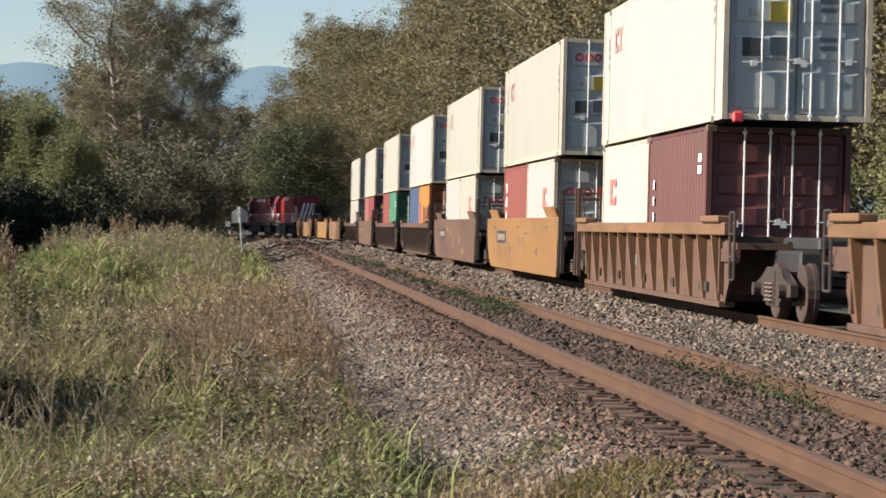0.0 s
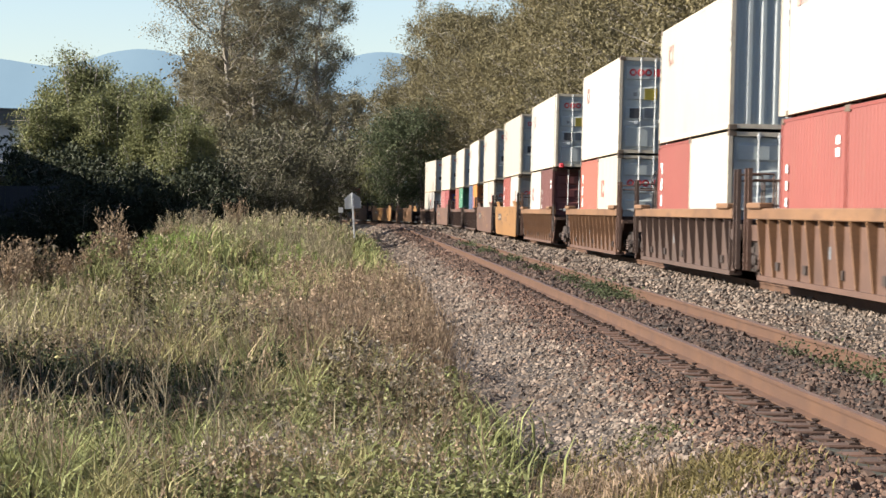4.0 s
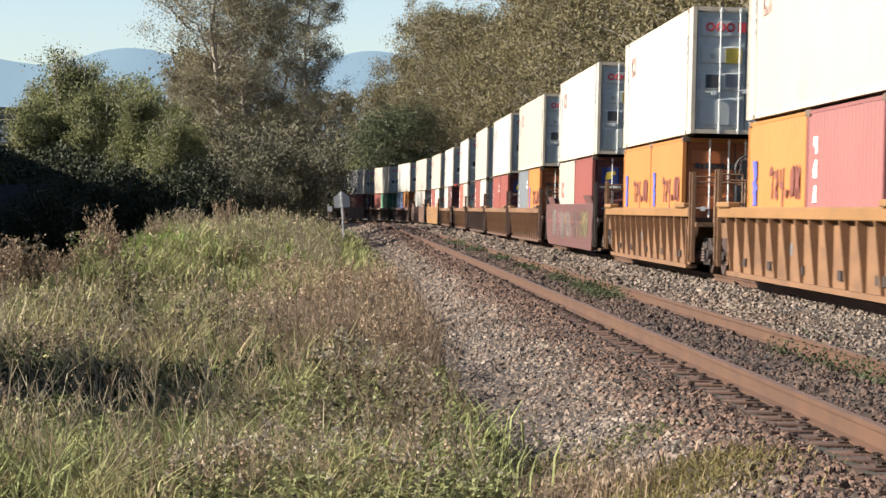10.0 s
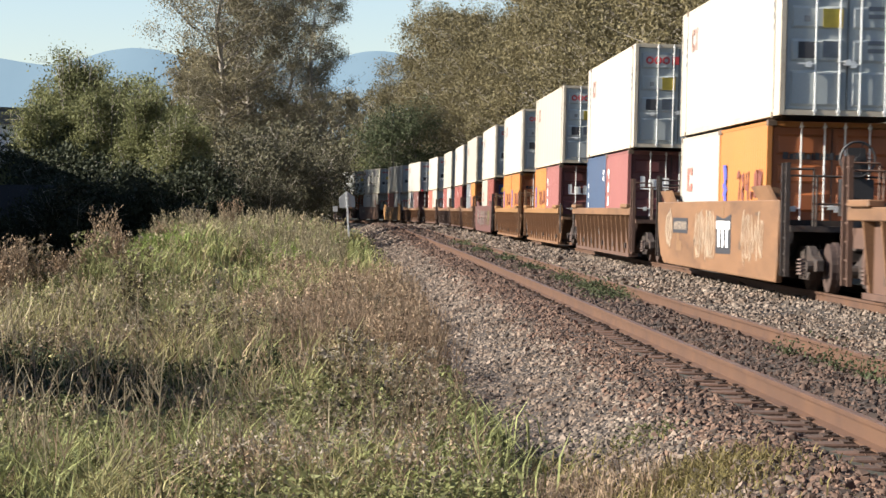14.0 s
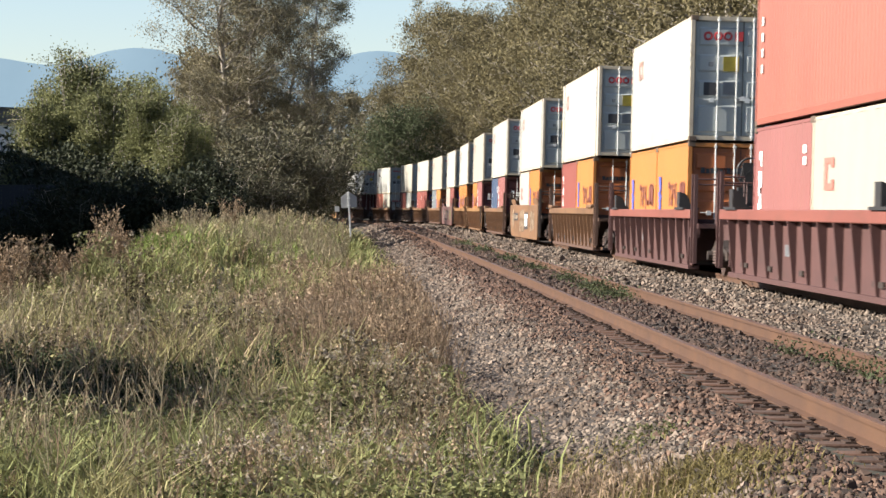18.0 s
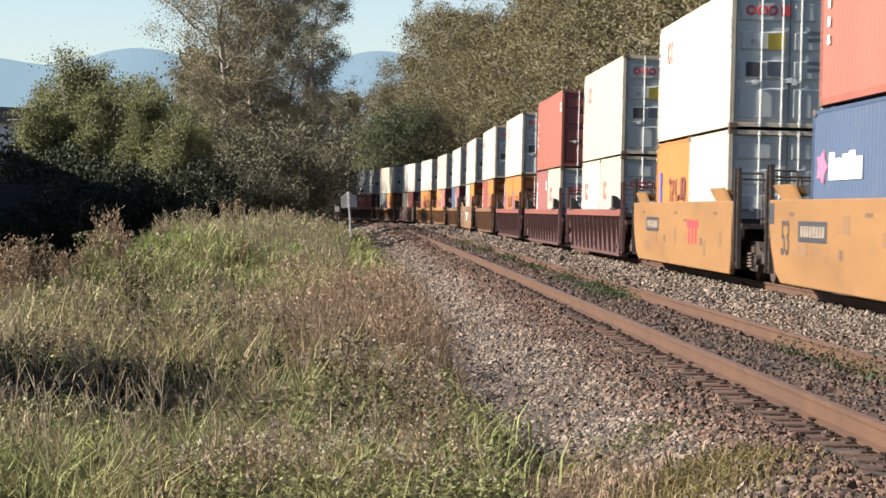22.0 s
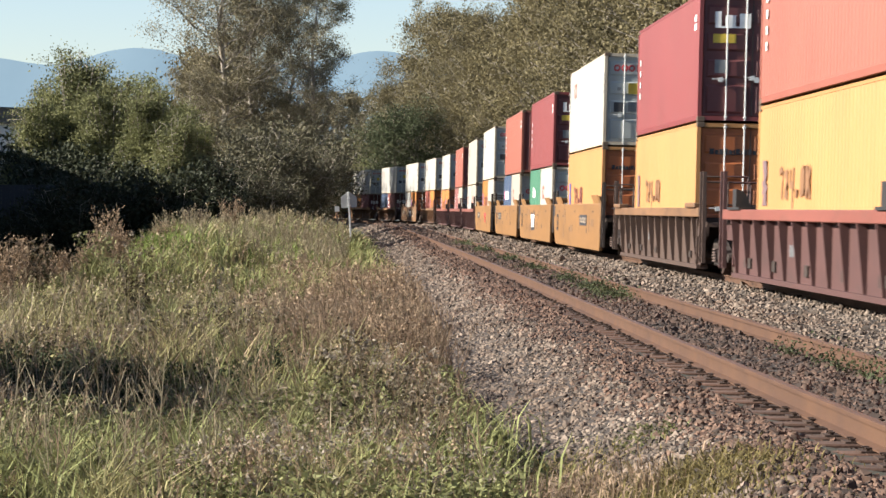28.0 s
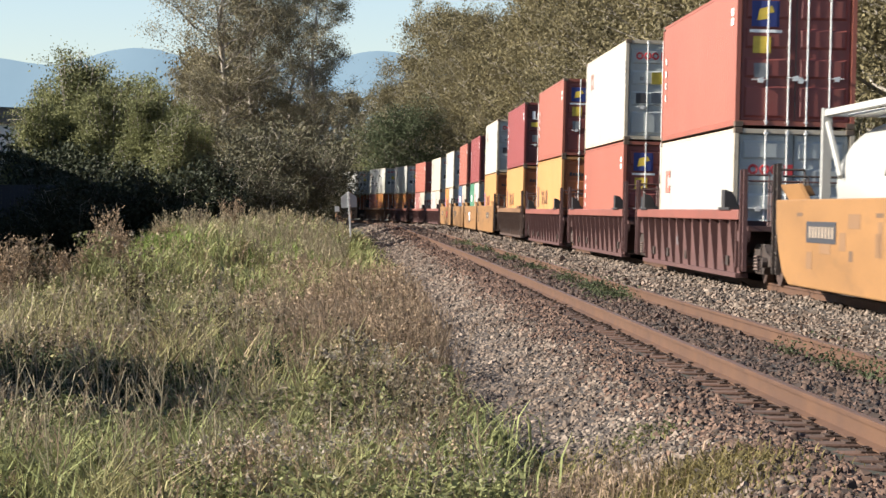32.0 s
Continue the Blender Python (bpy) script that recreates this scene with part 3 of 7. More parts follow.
        def handle(bm):
            tube(bm, (-0.02, -0.02, 0), (0.30, -0.03, 0.0), 0.011, 5)
            prism(bm, [(0.12, -0.06), (0.22, -0.06), (0.22, 0.05), (0.12, 0.03)], -0.035, 0.02, 1)
        for k, x0 in enumerate((-1.105, 0.005)):
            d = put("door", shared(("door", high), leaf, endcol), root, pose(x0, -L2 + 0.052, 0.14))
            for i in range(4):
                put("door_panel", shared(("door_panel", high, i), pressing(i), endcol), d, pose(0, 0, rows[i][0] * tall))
            for j, rx in enumerate(((0.52, 0.955), (0.225, 0.685))[k]):
                put("lock_rod", shared(("lock_rod", high), rod, M["rod"]), d, pose(rx, -0.045, 0))
                for z in (-0.03, high - 0.25):
                    put("rod_bracket", shared("rod_bracket", bracket, M["rod"]), d, pose(rx, -0.045, z))
                put("door_handle", shared("door_handle", handle, M["rod"]), d, pose(rx - 0.30 if j == 0 else rx - 0.02, -0.045, 0.82 + 0.05 * j))
        def seal(bm):
            box(bm, -0.008, 0.008, -0.004, 0.02, 0.15, high - 0.13)
        put("door_seal", shared(("door_seal", high), seal, M["dark_gap"]), root, pose(0, -L2 + 0.052, 0))

    def plaque(w, h):
        def f(bm):
            box(bm, 0, w, -0.006, 0, 0, h)
        return f
    yb = -L2 + 0.047 if rear == "door" else -L2 + 0.02
    if "line" in marks and rear == "door":
        put("line_mark", shared("line_mark", lambda bm: mark_rings(bm, 0.92, 0.22), M["red_ink"]), root, pose(-0.93, yb - 0.004, high - 0.58 if high > 2.7 else high - 0.95))
        if high > 2.7:
            put("vent_square", shared(("square", 0.34), plaque(0.34, 0.30), M["black_ink"]), root, pose(-0.90, yb - 0.004, 1.06))
            put("vent_square", shared(("squareg", 0.30), plaque(0.30, 0.30), M["grey_ink"]), root, pose(-0.46, yb - 0.004, 1.08))
            put("placard", shared(("placard", 0.34), plaque(0.36, 0.34), M["yellow_ink"]), root, pose(-0.46, yb - 0.004, 1.62))
            put("placard", shared(("disc", 0.1), plaque(0.11, 0.11), M["grey_ink"]), root, pose(-0.80, yb - 0.004, 1.72))
        for z in ((0.0, 0.14, 0.62, 0.76) if high > 2.7 else (0.0, 0.14)):
            put("number_bar", shared("number_bar", lambda bm: box(bm, 0, 0.30, -0.006, 0, 0, 0.08), M["grey_ink"]), root, pose(0.36, yb - 0.004, high - 1.72 + z))
    if "line" in marks or "mark" in marks:
        if high > 2.7:
            put("side_mark", shared("hook_mark", hook_mark, FADED_RED), root, pose(-W2 + 0.006, L2 - 1.6, high - 0.98) @ Matrix.Diagonal((1, -0.9, 0.8, 1)))
            put("side_mark", shared("cross_mark", cross_mark, FADED_RED), root, pose(-W2 + 0.006, L2 - 2.6, high - 0.98) @ Matrix.Diagonal((1, 1.2, 0.8, 1)))
        else:
            put("side_mark", shared("hook_mark", hook_mark, MARK_RED), root, pose(-W2 + 0.006, -L2 + 2.4 if "near" in marks else L2 - 1.1, high - 1.25) @ Matrix.Diagonal((1, -1.9, 0.85, 1)))
        if high > 2.7:
            for y in (-P2 + 0.02, P2 - 0.14):
                for z in (0, 0.2, 0.4, 0.54):
                    put("number_bar", shared("small_bar", lambda bm: rect(bm, 0, 0.11, 0, 0.11), M["grey_ink"]), root, pose(-W2 + 0.002, y, 1.62 + z))
    if "flag" in marks:
        put("placard", shared("flag_plate", plaque(0.56, 0.52), M["navy_ink"]), root, pose(-0.92, yb, high - 0.86))
        def flag(bm):
            prism(bm, [(0.1, 0.12), (0.34, 0.16), (0.3, 0.25), (0.46, 0.3), (0.4, 0.42), (0.16, 0.36)], -0.010, -0.006, 1)
        put("flag_mark", shared("flag_mark", flag, M["yellow_ink"]), root, pose(-0.92, yb, high - 0.86))
        put("number_bars", shared("pale_bars", lambda bm: box(bm, 0, 0.66, -0.006, 0, 0, 0.06), M["white_ink"]), root, pose(-0.96, yb, high - 0.98))
        if high > 2.7:
            put("placard", shared(("placard", 0.34), plaque(0.36, 0.34), M["yellow_ink"]), root, pose(-0.88, yb, 1.5))
            put("placard", shared(("squareg", 0.30), plaque(0.30, 0.30), M["grey_ink"]), root, pose(-0.85, yb, 1.0))
    if "word" in marks:
        put("word_mark", shared("word_mark", lambda bm: comb(bm, (0.12, 0.2, 0.22), 0.08, 0.03, 0.32), M["white_ink"]), root, pose(-0.86, yb - 0.006, high - 0.78 if high > 2.7 else high - 1.1) @ Matrix.Diagonal((1.15, 1, 1.15, 1)))
        if high > 2.7:
            put("placard", shared(("placard_wide", 0.34), plaque(0.52, 0.2), M["yellow_ink"]), root, pose(-0.9, yb, 1.78))
            put("placard", shared(("squareg", 0.30), plaque(0.30, 0.30), M["grey_ink"]), root, pose(-0.85, yb, 1.1))
    if "orange" in marks:
        put("blue_emblem", shared("blue_emblem", glyph_blue, FADED_BLUE if "old" in marks else M["blue_ink"]), root, pose(-W2 + 0.004, L2 - 1.15, 1.0) @ Matrix.Diagonal((1, 1.9, 0.62, 1)))
        for i, shape in enumerate(WORN_LETTERS):
            put("worn_letter", shared(("worn_letter", i), lambda bm: prism(bm, shape, -0.006, 0), FADED_BROWN if "old" in marks else M["brown_ink"]), root, pose(-W2 + 0.004, L2 - 2.5 - 0.52 * i, 1.12) @ Matrix.Diagonal((1, -1.55, 0.95, 1)))
        put("word_mark", shared("end_word", lambda bm: comb(bm, (0.1, 0.08, 0.08, 0.08, 0.08, 0.03, 0.09, 0.03, 0.08, 0.08, 0.08), 0.025, 0.012, 0.13), M["black_ink"]), root, pose(-0.92, yb, high - 0.72))
    if "code" in marks:
        for z in (0, 0.3, 0.6, 0.9):
            put("number_bar", shared("code_bar", lambda bm: rect(bm, 0, 0.14, 0, 0.16), M["white_ink"]), root, pose(-W2 + 0.004, L2 - 0.75, high - 1.9 + z))
        for z in (0, 0.2):
            put("number_bar", shared("code_short", lambda bm: rect(bm, 0, 0.3, 0, 0.14), M["white_ink"]), root, pose(-W2 + 0.004, -L2 + 0.5, high - 0.8 + z))
    if "bloom" in marks:
        def bloom(bm):
            prism(bm, [(0.30 * (1.0 if i % 2 else 0.62) * math.cos(math.pi * i / 5), 0.30 * (1.0 if i % 2 else 0.62) * math.sin(math.pi * i / 5)) for i in range(10)], -0.006, 0)
        put("flower_mark", shared("flower_mark", bloom, PINK), root, pose(-W2 + 0.004, L2 - 0.9, 1.62) @ Matrix.Diagonal((1, 1.7, 1, 1)))
        put("word_mark", shared("side_word", lambda bm: comb(bm, (0.42, 0.44, 0.40, 0.44, 0.40), 0.12, 0.04, 0.44, 0), M["white_ink"]), root, pose(-W2 + 0.004, L2 - 1.55, 1.40) @ Matrix.Diagonal((1, -1, 1, 1)))
    if "duo" in marks:
        put("word_mark", shared("side_pair", lambda bm: comb(bm, (0.5, 0.62), 0.16, 0.05, 0.42, 0), M["white_ink"]), root, pose(-W2 + 0.004, L2 - 2.0, 1.42) @ Matrix.Diagonal((1, -1, 1, 1)))
    if "letters" in marks:
        for i in range(5):
            shapes = ([(0, 0), (0.3, 0), (0.3, 0.12), (0.13, 0.30), (0, 0.30)], [(0, 0), (0.12, 0), (0.12, 0.12), (0.3, 0.12), (0.3, 0.28), (0, 0.28)], [(0, 0), (0.3, 0), (0.16, 0.28), (0.04, 0.28)])
            put("letter", shared(("letter", i % 3), lambda bm: prism(bm, shapes[i % 3], -0.006, 0), M["white_ink"]), root, pose(-W2 + 0.004, L2 - 0.95, high - 2.35 + 0.40 * i))
    return tagged(root, label, "container", "containers on the train")


def bogie(parent, y):
    """A three-piece freight truck under a car."""
    t = put("truck", None, parent, pose(0, y, 0))

    def frame_bm(bm):
        prism(bm, [(-1.15, 0.36), (-1.15, 0.55), (-0.75, 0.62), (-0.45, 0.78), (0.45, 0.78), (0.75, 0.62), (1.15, 0.55), (1.15, 0.36), (0.62, 0.36), (0.42, 0.20), (-0.42, 0.20), (-0.62, 0.36)], -0.07, 0.07)
        bevel(bm, 0.015)

    def wheel_bm(bm):
        tube(bm, (-0.065, 0, 0), (0.0, 0, 0), 0.44, 20)
        tube(bm, (0, 0, 0), (0.10, 0, 0), 0.415, 20)
        tube(bm, (-0.09, 0, 0), (0.13, 0, 0), 0.13, 10)

    def coil(bm):
        n, turns = 60, 5
        pts = [Vector((0.075 * math.cos(2 * math.pi * turns * i / n), 0.075 * math.sin(2 * math.pi * turns * i / n), 0.3 * i / n)) for i in range(n + 1)]
        prev = None
        for p in pts:
            r = [bm.verts.new(p + Vector((0, 0, 0.018)) * math.cos(a) + Vector((p.x, p.y, 0)).normalized() * 0.018 * math.sin(a)) for a in (0, 2.1, 4.2)]
            if prev:
                for i in range(3):
                    bm.faces.new((prev[i], prev[(i + 1) % 3], r[(i + 1) % 3], r[i]))
            prev = r
    for sx in (-1, 1):
        put("side_frame", shared("side_frame", frame_bm, M["truck"]), t, pose(sx * 1.02, 0, 0))
        for yy in (-0.13, 0.13):
            put("coil_spring", shared("coil_spring", coil, M["wheel"]), t, pose(sx * 1.11, yy, 0.26))
        for yy in (-0.88, 0.88):
            w = put("wheel", shared("wheel", wheel_bm, M["wheel"]), t, pose(sx * 0.75, yy, 0.42, 0, 0, 0 if sx > 0 else 180))
            def cap(bm):
                tube(bm, (-0.06, 0, 0), (0.12, 0, 0), 0.10, 10)
            put("bearing_cap", shared("bearing_cap", cap, M["truck"]), t, pose(sx * 1.08, yy, 0.44, 0, 0, 0 if sx > 0 else 180))
    def bolster(bm):
        box(bm, -1.1, 1.1, -0.2, 0.2, 0.52, 0.72)
        for yy in (-0.88, 0.88):
            tube(bm, (-0.8, yy, 0.42), (0.8, yy, 0.42), 0.075, 8)
    put("bolster", shared("bolster", bolster, M["truck"]), t)


HALF = 8.6      # half a well car's side
LOW_DECK = (-200.9, -222.6, -243.6)      # the cars that carry their boxes lower


def well_car(style, gap_rear, gap_front, wheel_brake=False, graffiti=False, digits="", label="", hash_of=0.0):
    """A double-stack well car, origin on the rails under its middle; style names its side and paints."""
    kind, body_c, sill_c = {"tan": ("rib", "car_brown", "car_tan"), "tan_light": ("rib", "car_tan", "car_yellow"), "maroon": ("rib", "car_maroon", "sill_red"),
                            "dark": ("rib", "car_dark", "car_tan"), "brown": ("rib", "car_dark", "car_brown"), "yellow": ("smooth", "car_yellow", "car_yellow"),
                            "ochre": ("smooth", "car_tan", "car_tan"), "brown_smooth": ("smooth", "car_brown", "car_brown"), "graffiti": ("smooth", "graffiti", "graffiti")}[style]
    body, sill = C[body_c], C[sill_c]
    root = new("well_car")
    X = 1.50
    top = 1.43 if kind == "rib" else 1.56

    def rib_panel(bm):
        prism(bm, [(-HALF + 0.75, 0.14), (HALF - 0.75, 0.14), (HALF - 0.35, 0.55), (HALF - 0.35, 1.25), (-HALF + 0.35, 1.25), (-HALF + 0.35, 0.55)], -0.02, 0.02)

    def rib_sill(bm):
        box(bm, -0.10, 0.10, -HALF, HALF, 1.23, 1.43)
        bevel(bm, 0.015)

    def foot(bm):
        box(bm, -0.06, 0.19, -HALF + 0.75, HALF - 0.75, 0.10, 0.19)

    def rib(bm):
        prism(bm, [(-0.13, 1.23), (-0.005, 0.12), (0.07, 0.12), (0.07, 1.23)], -0.035, 0.035, 1)

    def smooth_side(bm):
        (ra, rz, rb), (fa, fz, fb) = (0.22, 0.5, 0.06), ((1.35, 0.72, 0.32) if gap_front == "coupled" else (1.0, 0.7, 0.26))
        prism(bm, [(-HALF + ra, 0.12), (HALF - fa, 0.12), (HALF - fa * 0.55, 0.3), (HALF - fb, fz), (HALF - 0.05, fz + 0.35), (HALF, 1.56), (-HALF, 1.56), (-HALF + 0.02, rz + 0.3), (-HALF + rb, rz)], -0.06, 0.06)
        bevel(bm, 0.02)
    for sx in (-1, 1):
        flip = pose(sx * X, 0, 0, 0, 0, 0 if sx < 0 else 180)
        if kind == "rib":
            side = put("side_panel", shared("car_side_panel", rib_panel, body), root, pose(sx * (X - 0.20), 0, 0))
            put("top_sill", shared("top_sill", rib_sill, sill), root, pose(sx * (X - 0.10), 0, 0))
            put("bottom_sill", shared("bottom_sill", foot, body), root, pose(sx * (X - 0.16), 0, 0))
            n = 13 if style in ("tan", "tan_light") else 12
            for i in range(n):
                y = -HALF + 1.1 + (2 * HALF - 2.2) * i / (n - 1)
                put("rib", shared("rib", rib, C["car_tan"] if style == "tan" else body), root, pose(sx * (X - 0.14), y, 0, 0, 0, 0 if sx < 0 else 180))
        else:
            put("side_panel", shared(("smooth_side", gap_rear, gap_front), smooth_side, body), root, pose(sx * (X - 0.06), 0, 0))
        for sy in (-1, 1):
            def flap(bm):
                prism(bm, [(-0.85, 0.0), (0.85, 0.0), (1.45, 0.28), (-0.35, 0.28)], -0.03, 0.03)
                prism(bm, [(-0.03, 0.02), (0.36, 0.02), (0.30, 0.20), (0.0, 0.24)], 0.46, 0.50, 1)
            def guide(bm):
                prism(bm, [(-0.16, 0.0), (0.17, 0.0), (0.17, 0.07), (0.10, 0.13), (0.06, 0.26), (-0.02, 0.36), (-0.16, 0.40)], -0.22, 0.22, 1)
                box(bm, -0.17, 0.20, -0.9, 0.6, 0.0, 0.05)
            if kind == "smooth":
                put("flap", shared("flap", flap, body), root, pose(sx * (X - 0.10), sy * (HALF - 1.75), top - 0.01) @ Matrix.Diagonal((-sx, 1, 1, 1)) @ pose(0, 0, 0, 0, -12, 0))
            elif style == "maroon":
                # guides made black for the shade on their rear face
                put("container_guide", shared("container_guide", guide, BLACK_STEEL), root, pose(sx * (X - 0.13), sy * (HALF - 1.75), top - 0.005) @ Matrix.Diagonal((-sx, -sy, 1, 1)))
            else:
                def cleat(bm):
                    box(bm, -0.16, 0.10, -0.75, 0.75, 0, 0.11)
                    bevel(bm, 0.02)
                put("cleat", shared("cleat", cleat, sill), root, pose(sx * (X - 0.1), sy * (HALF - 1.0), top - 0.004))

    deck = 0.41 if hash_of in LOW_DECK else 0.509 if style == "maroon" else 0.47

    def floor_bm(bm):
        box(bm, -1.3, 1.3, -HALF + 0.9, HALF - 0.9, 0.20, 0.32)
        for i in range(5):
            y = -6.4 + 3.2 * i
            box(bm, -1.36, 1.36, y - 0.16, y + 0.16, 0.32, deck)
        box(bm, -1.36, 1.36, -6.1, -5.8, 0.32, deck - 0.001)
        box(bm, -1.36, 1.36, 5.8, 6.1, 0.32, deck - 0.001)
    put("well_floor", shared(("well_floor", deck), floor_bm, M["truck"]), root)

    def bulkhead(bm):
        prism(bm, [(-1.4, 0.3), (1.4, 0.3), (1.4, 1.22), (-1.4, 1.22)], HALF - 0.9, HALF - 0.8, 1)
        box(bm, -1.35, 1.35, HALF - 0.8, HALF + 0.35, 1.02, 1.12)
        box(bm, -0.32, 0.32, HALF - 0.8, HALF + 0.9, 0.72, 1.02)
        for x in (-1.38, 1.30):
            box(bm, x, x + 0.08, HALF - 0.8, HALF + 0.35, 0.82, 1.02)
    for sy, gap in ((-1, gap_rear), (1, gap_front)):
        put("end_platform", shared("end_platform", bulkhead, body if kind == "rib" else M["truck"]), root, pose(0, 0, 0, 0, 0, 0 if sy > 0 else 180))
        def coupler(bm):
            box(bm, -0.11, 0.11, HALF + 0.9, HALF + 2.2, 0.78, 0.98)
            box(bm, -0.2, 0.2, HALF + 1.6, HALF + 2.2, 0.74, 1.02)
        put("coupler", shared("coupler", coupler, M["truck"]), root, pose(0, 0, 0, 0, 0, 0 if sy > 0 else 180))
        def ladder_bm(bm):
            for y in (0, 0.42):
                prism(bm, [(y - 0.035, 0.25), (y + 0.035, 0.25), (y + 0.105, 2.2), (y + 0.035, 2.2)], -0.05, 0.03)
            for i in range(7):
                tube(bm, (0, 0, 0.35 + i * 0.28), (0, 0.42, 0.35 + i * 0.28), 0.016, 5)
            tube(bm, (0, 0.42, 2.1), (0.5, 0.42, 2.1), 0.02, 5)
            tube(bm, (0.5, 0.42, 1.1), (0.5, 0.42, 2.1), 0.02, 5)
        lc = body if kind == "rib" else M["truck"]
        def grab_bm(bm):
            for y in (0, 0.36):
                tube(bm, (0, y, 0.55), (0, y, 1.58), 0.022, 6)
            for z in (0.55, 0.9, 1.25, 1.58):
                tube(bm, (0, 0, z), (0, 0.36, z), 0.018, 5)
        if gap == "joint" and kind == "rib" and style != "maroon":
            put("grab_iron", shared("grab_iron", grab_bm, M["truck"]), root, pose(-1.42, sy * (HALF + 0.30) - 0.18, 0))
            put("grab_iron", shared("grab_iron", grab_bm, M["truck"]), root, pose(1.42, sy * (HALF + 0.30) - 0.18, 0))
        elif kind == "rib" or gap == "coupled":
            put("ladder", shared("ladder", ladder_bm, lc), root, pose(-1.42, sy * (HALF + 0.30) - 0.21, 0))
            put("ladder", shared("ladder", ladder_bm, lc), root, pose(1.42, sy * (HALF + 0.30) + 0.21, 0, 0, 0, 180))
        def rail_bm(bm):
            tube(bm, (-0.9, 0, 1.1), (-0.9, 0, 2.0), 0.02, 5)
            tube(bm, (0.9, 0, 1.1), (0.9, 0, 2.0), 0.02, 5)
            tube(bm, (-1.35, 0, 1.98), (1.3, 0, 1.98), 0.02, 5)
            tube(bm, (-0.9, 0, 1.5), (0.9, 0, 1.5), 0.018, 5)
        low_end = gap == "joint" and kind == "rib" and style != "maroon"
        if (kind == "rib" or gap == "coupled") and not low_end:
            put("handrail", shared("handrail", rail_bm, lc), root, pose(0, sy * (HALF + 0.28), 0))
        elif not low_end:
            def post(bm):
                tube(bm, (0, 0, 0.5), (0, 0, 2.05), 0.045, 6)
            for px in (-1.38, 1.38):
                put("end_post", shared("end_post", post, M["truck"]), root, pose(px, sy * (HALF + 0.12), 0))
        if gap == "coupled":
            bogie(root, sy * (HALF + 0.25))
    if gap_rear == "joint":
        bogie(root, -(HALF + 1.05 if kind == "smooth" else HALF + 1.75))
        def link(bm):
            box(bm, -0.75, 0.75, -HALF - 2.0, -HALF + 0.3, 0.62, 1.02)
            box(bm, -0.5, 0.5, -HALF - 2.1, -HALF + 0.3, 1.02, 1.22)
            bevel(bm, 0.04)
        put("articulation", shared("articulation", link, BLACK_STEEL), root)
    if wheel_brake:
        def wheel_bm(bm):
            ring(bm, (0, 0, 0), 0.30, 0.024, "Y", 20, 5)
            for i in range(5):
                a = 2 * math.pi * i / 5
                tube(bm, (0, 0, 0), (0.29 * math.cos(a), 0.0, 0.29 * math.sin(a)), 0.012, 4)
            tube(bm, (0, -0.05, 0), (0, 0.12, 0), 0.05, 8)
        def stand(bm):
            box(bm, -0.16, 0.16, 0.06, 0.16, -1.2, 0.1)
            box(bm, -0.26, 0.30, 0.04, 0.30, -0.98, -0.34)
            prism(bm, [(-0.22, -0.25), (0.22, -0.25), (0.15, 0.2), (-0.15, 0.2)], 0.10, 0.2, 1)
        b = put("brake_stand", shared("brake_stand", stand, BLACK_STEEL), root, pose(-0.22, -(HALF + 0.34), 2.28))
        put("brake_wheel", shared("brake_wheel", wheel_bm, BLACK_STEEL), b)
    if graffiti:
        rng = random.Random(graffiti)
        tags = ((5.6, 1.4, 0), (3.7, 1.9, 1), (2.2, 1.5, 0), (0.2, 1.9, 0), (-2.4, 2.3, 3), (-5.0, 1.5, 2), (-6.3, 1.0, 2)) if graffiti % 2 else ((6.9, 1.1, 0), (1.9, 1.9, 0), (0.2, 1.2, 0), (-4.6, 2.4, 0))
        for y0, w, ink in tags:
            def scrawl(bm):
                n = 46
                drop = rng.uniform(0.25, 0.5)
                lo, up = 0.78 - drop, 1.40
                pts = []
                for i in range(n):
                    t = i / (n - 1)
                    swing = math.sin(t * math.pi * (6 + 3 * w) + rng.uniform(-0.5, 0.5))
                    pts.append((y0 - w * t + 0.10 * math.cos(t * math.pi * (12 + 5 * w)), (lo + up) / 2 + (up - lo) / 2 * swing * (1 - 0.35 * rng.random())))
                rows = []
                for i, (a, c) in enumerate(pts):
                    (d, e), (f, h) = pts[max(0, i - 1)], pts[min(n - 1, i + 1)]
                    ln = math.hypot(f - d, h - e) or 1.0
                    ny, nz = -(h - e) / ln * 0.026, (f - d) / ln * 0.026
                    rows.append([bm.verts.new((x, a + k * ny, c + k * nz)) for x, k in ((-0.004, 1), (-0.004, -1), (0.0, -1), (0.0, 1))])
                for p, q in zip(rows, rows[1:]):
                    for k in range(4):
                        bm.faces.new((p[k], p[(k + 1) % 4], q[(k + 1) % 4], q[k]))
            put("graffiti", shared(("graffiti", graffiti, y0), scrawl, SPRAY[ink] if graffiti % 2 else FADED_SPRAY), root, pose(-X - 0.004, 0, 0))
        if graffiti % 2:
            for i in range(17):
                put("reflector_strip", shared("reflector_strip", lambda bm: rect(bm, 0, 0.34, 0, 0.07, 0.003), STRIP), root, pose(-X - 0.001, -6.6 + 0.86 * i, 0.93))
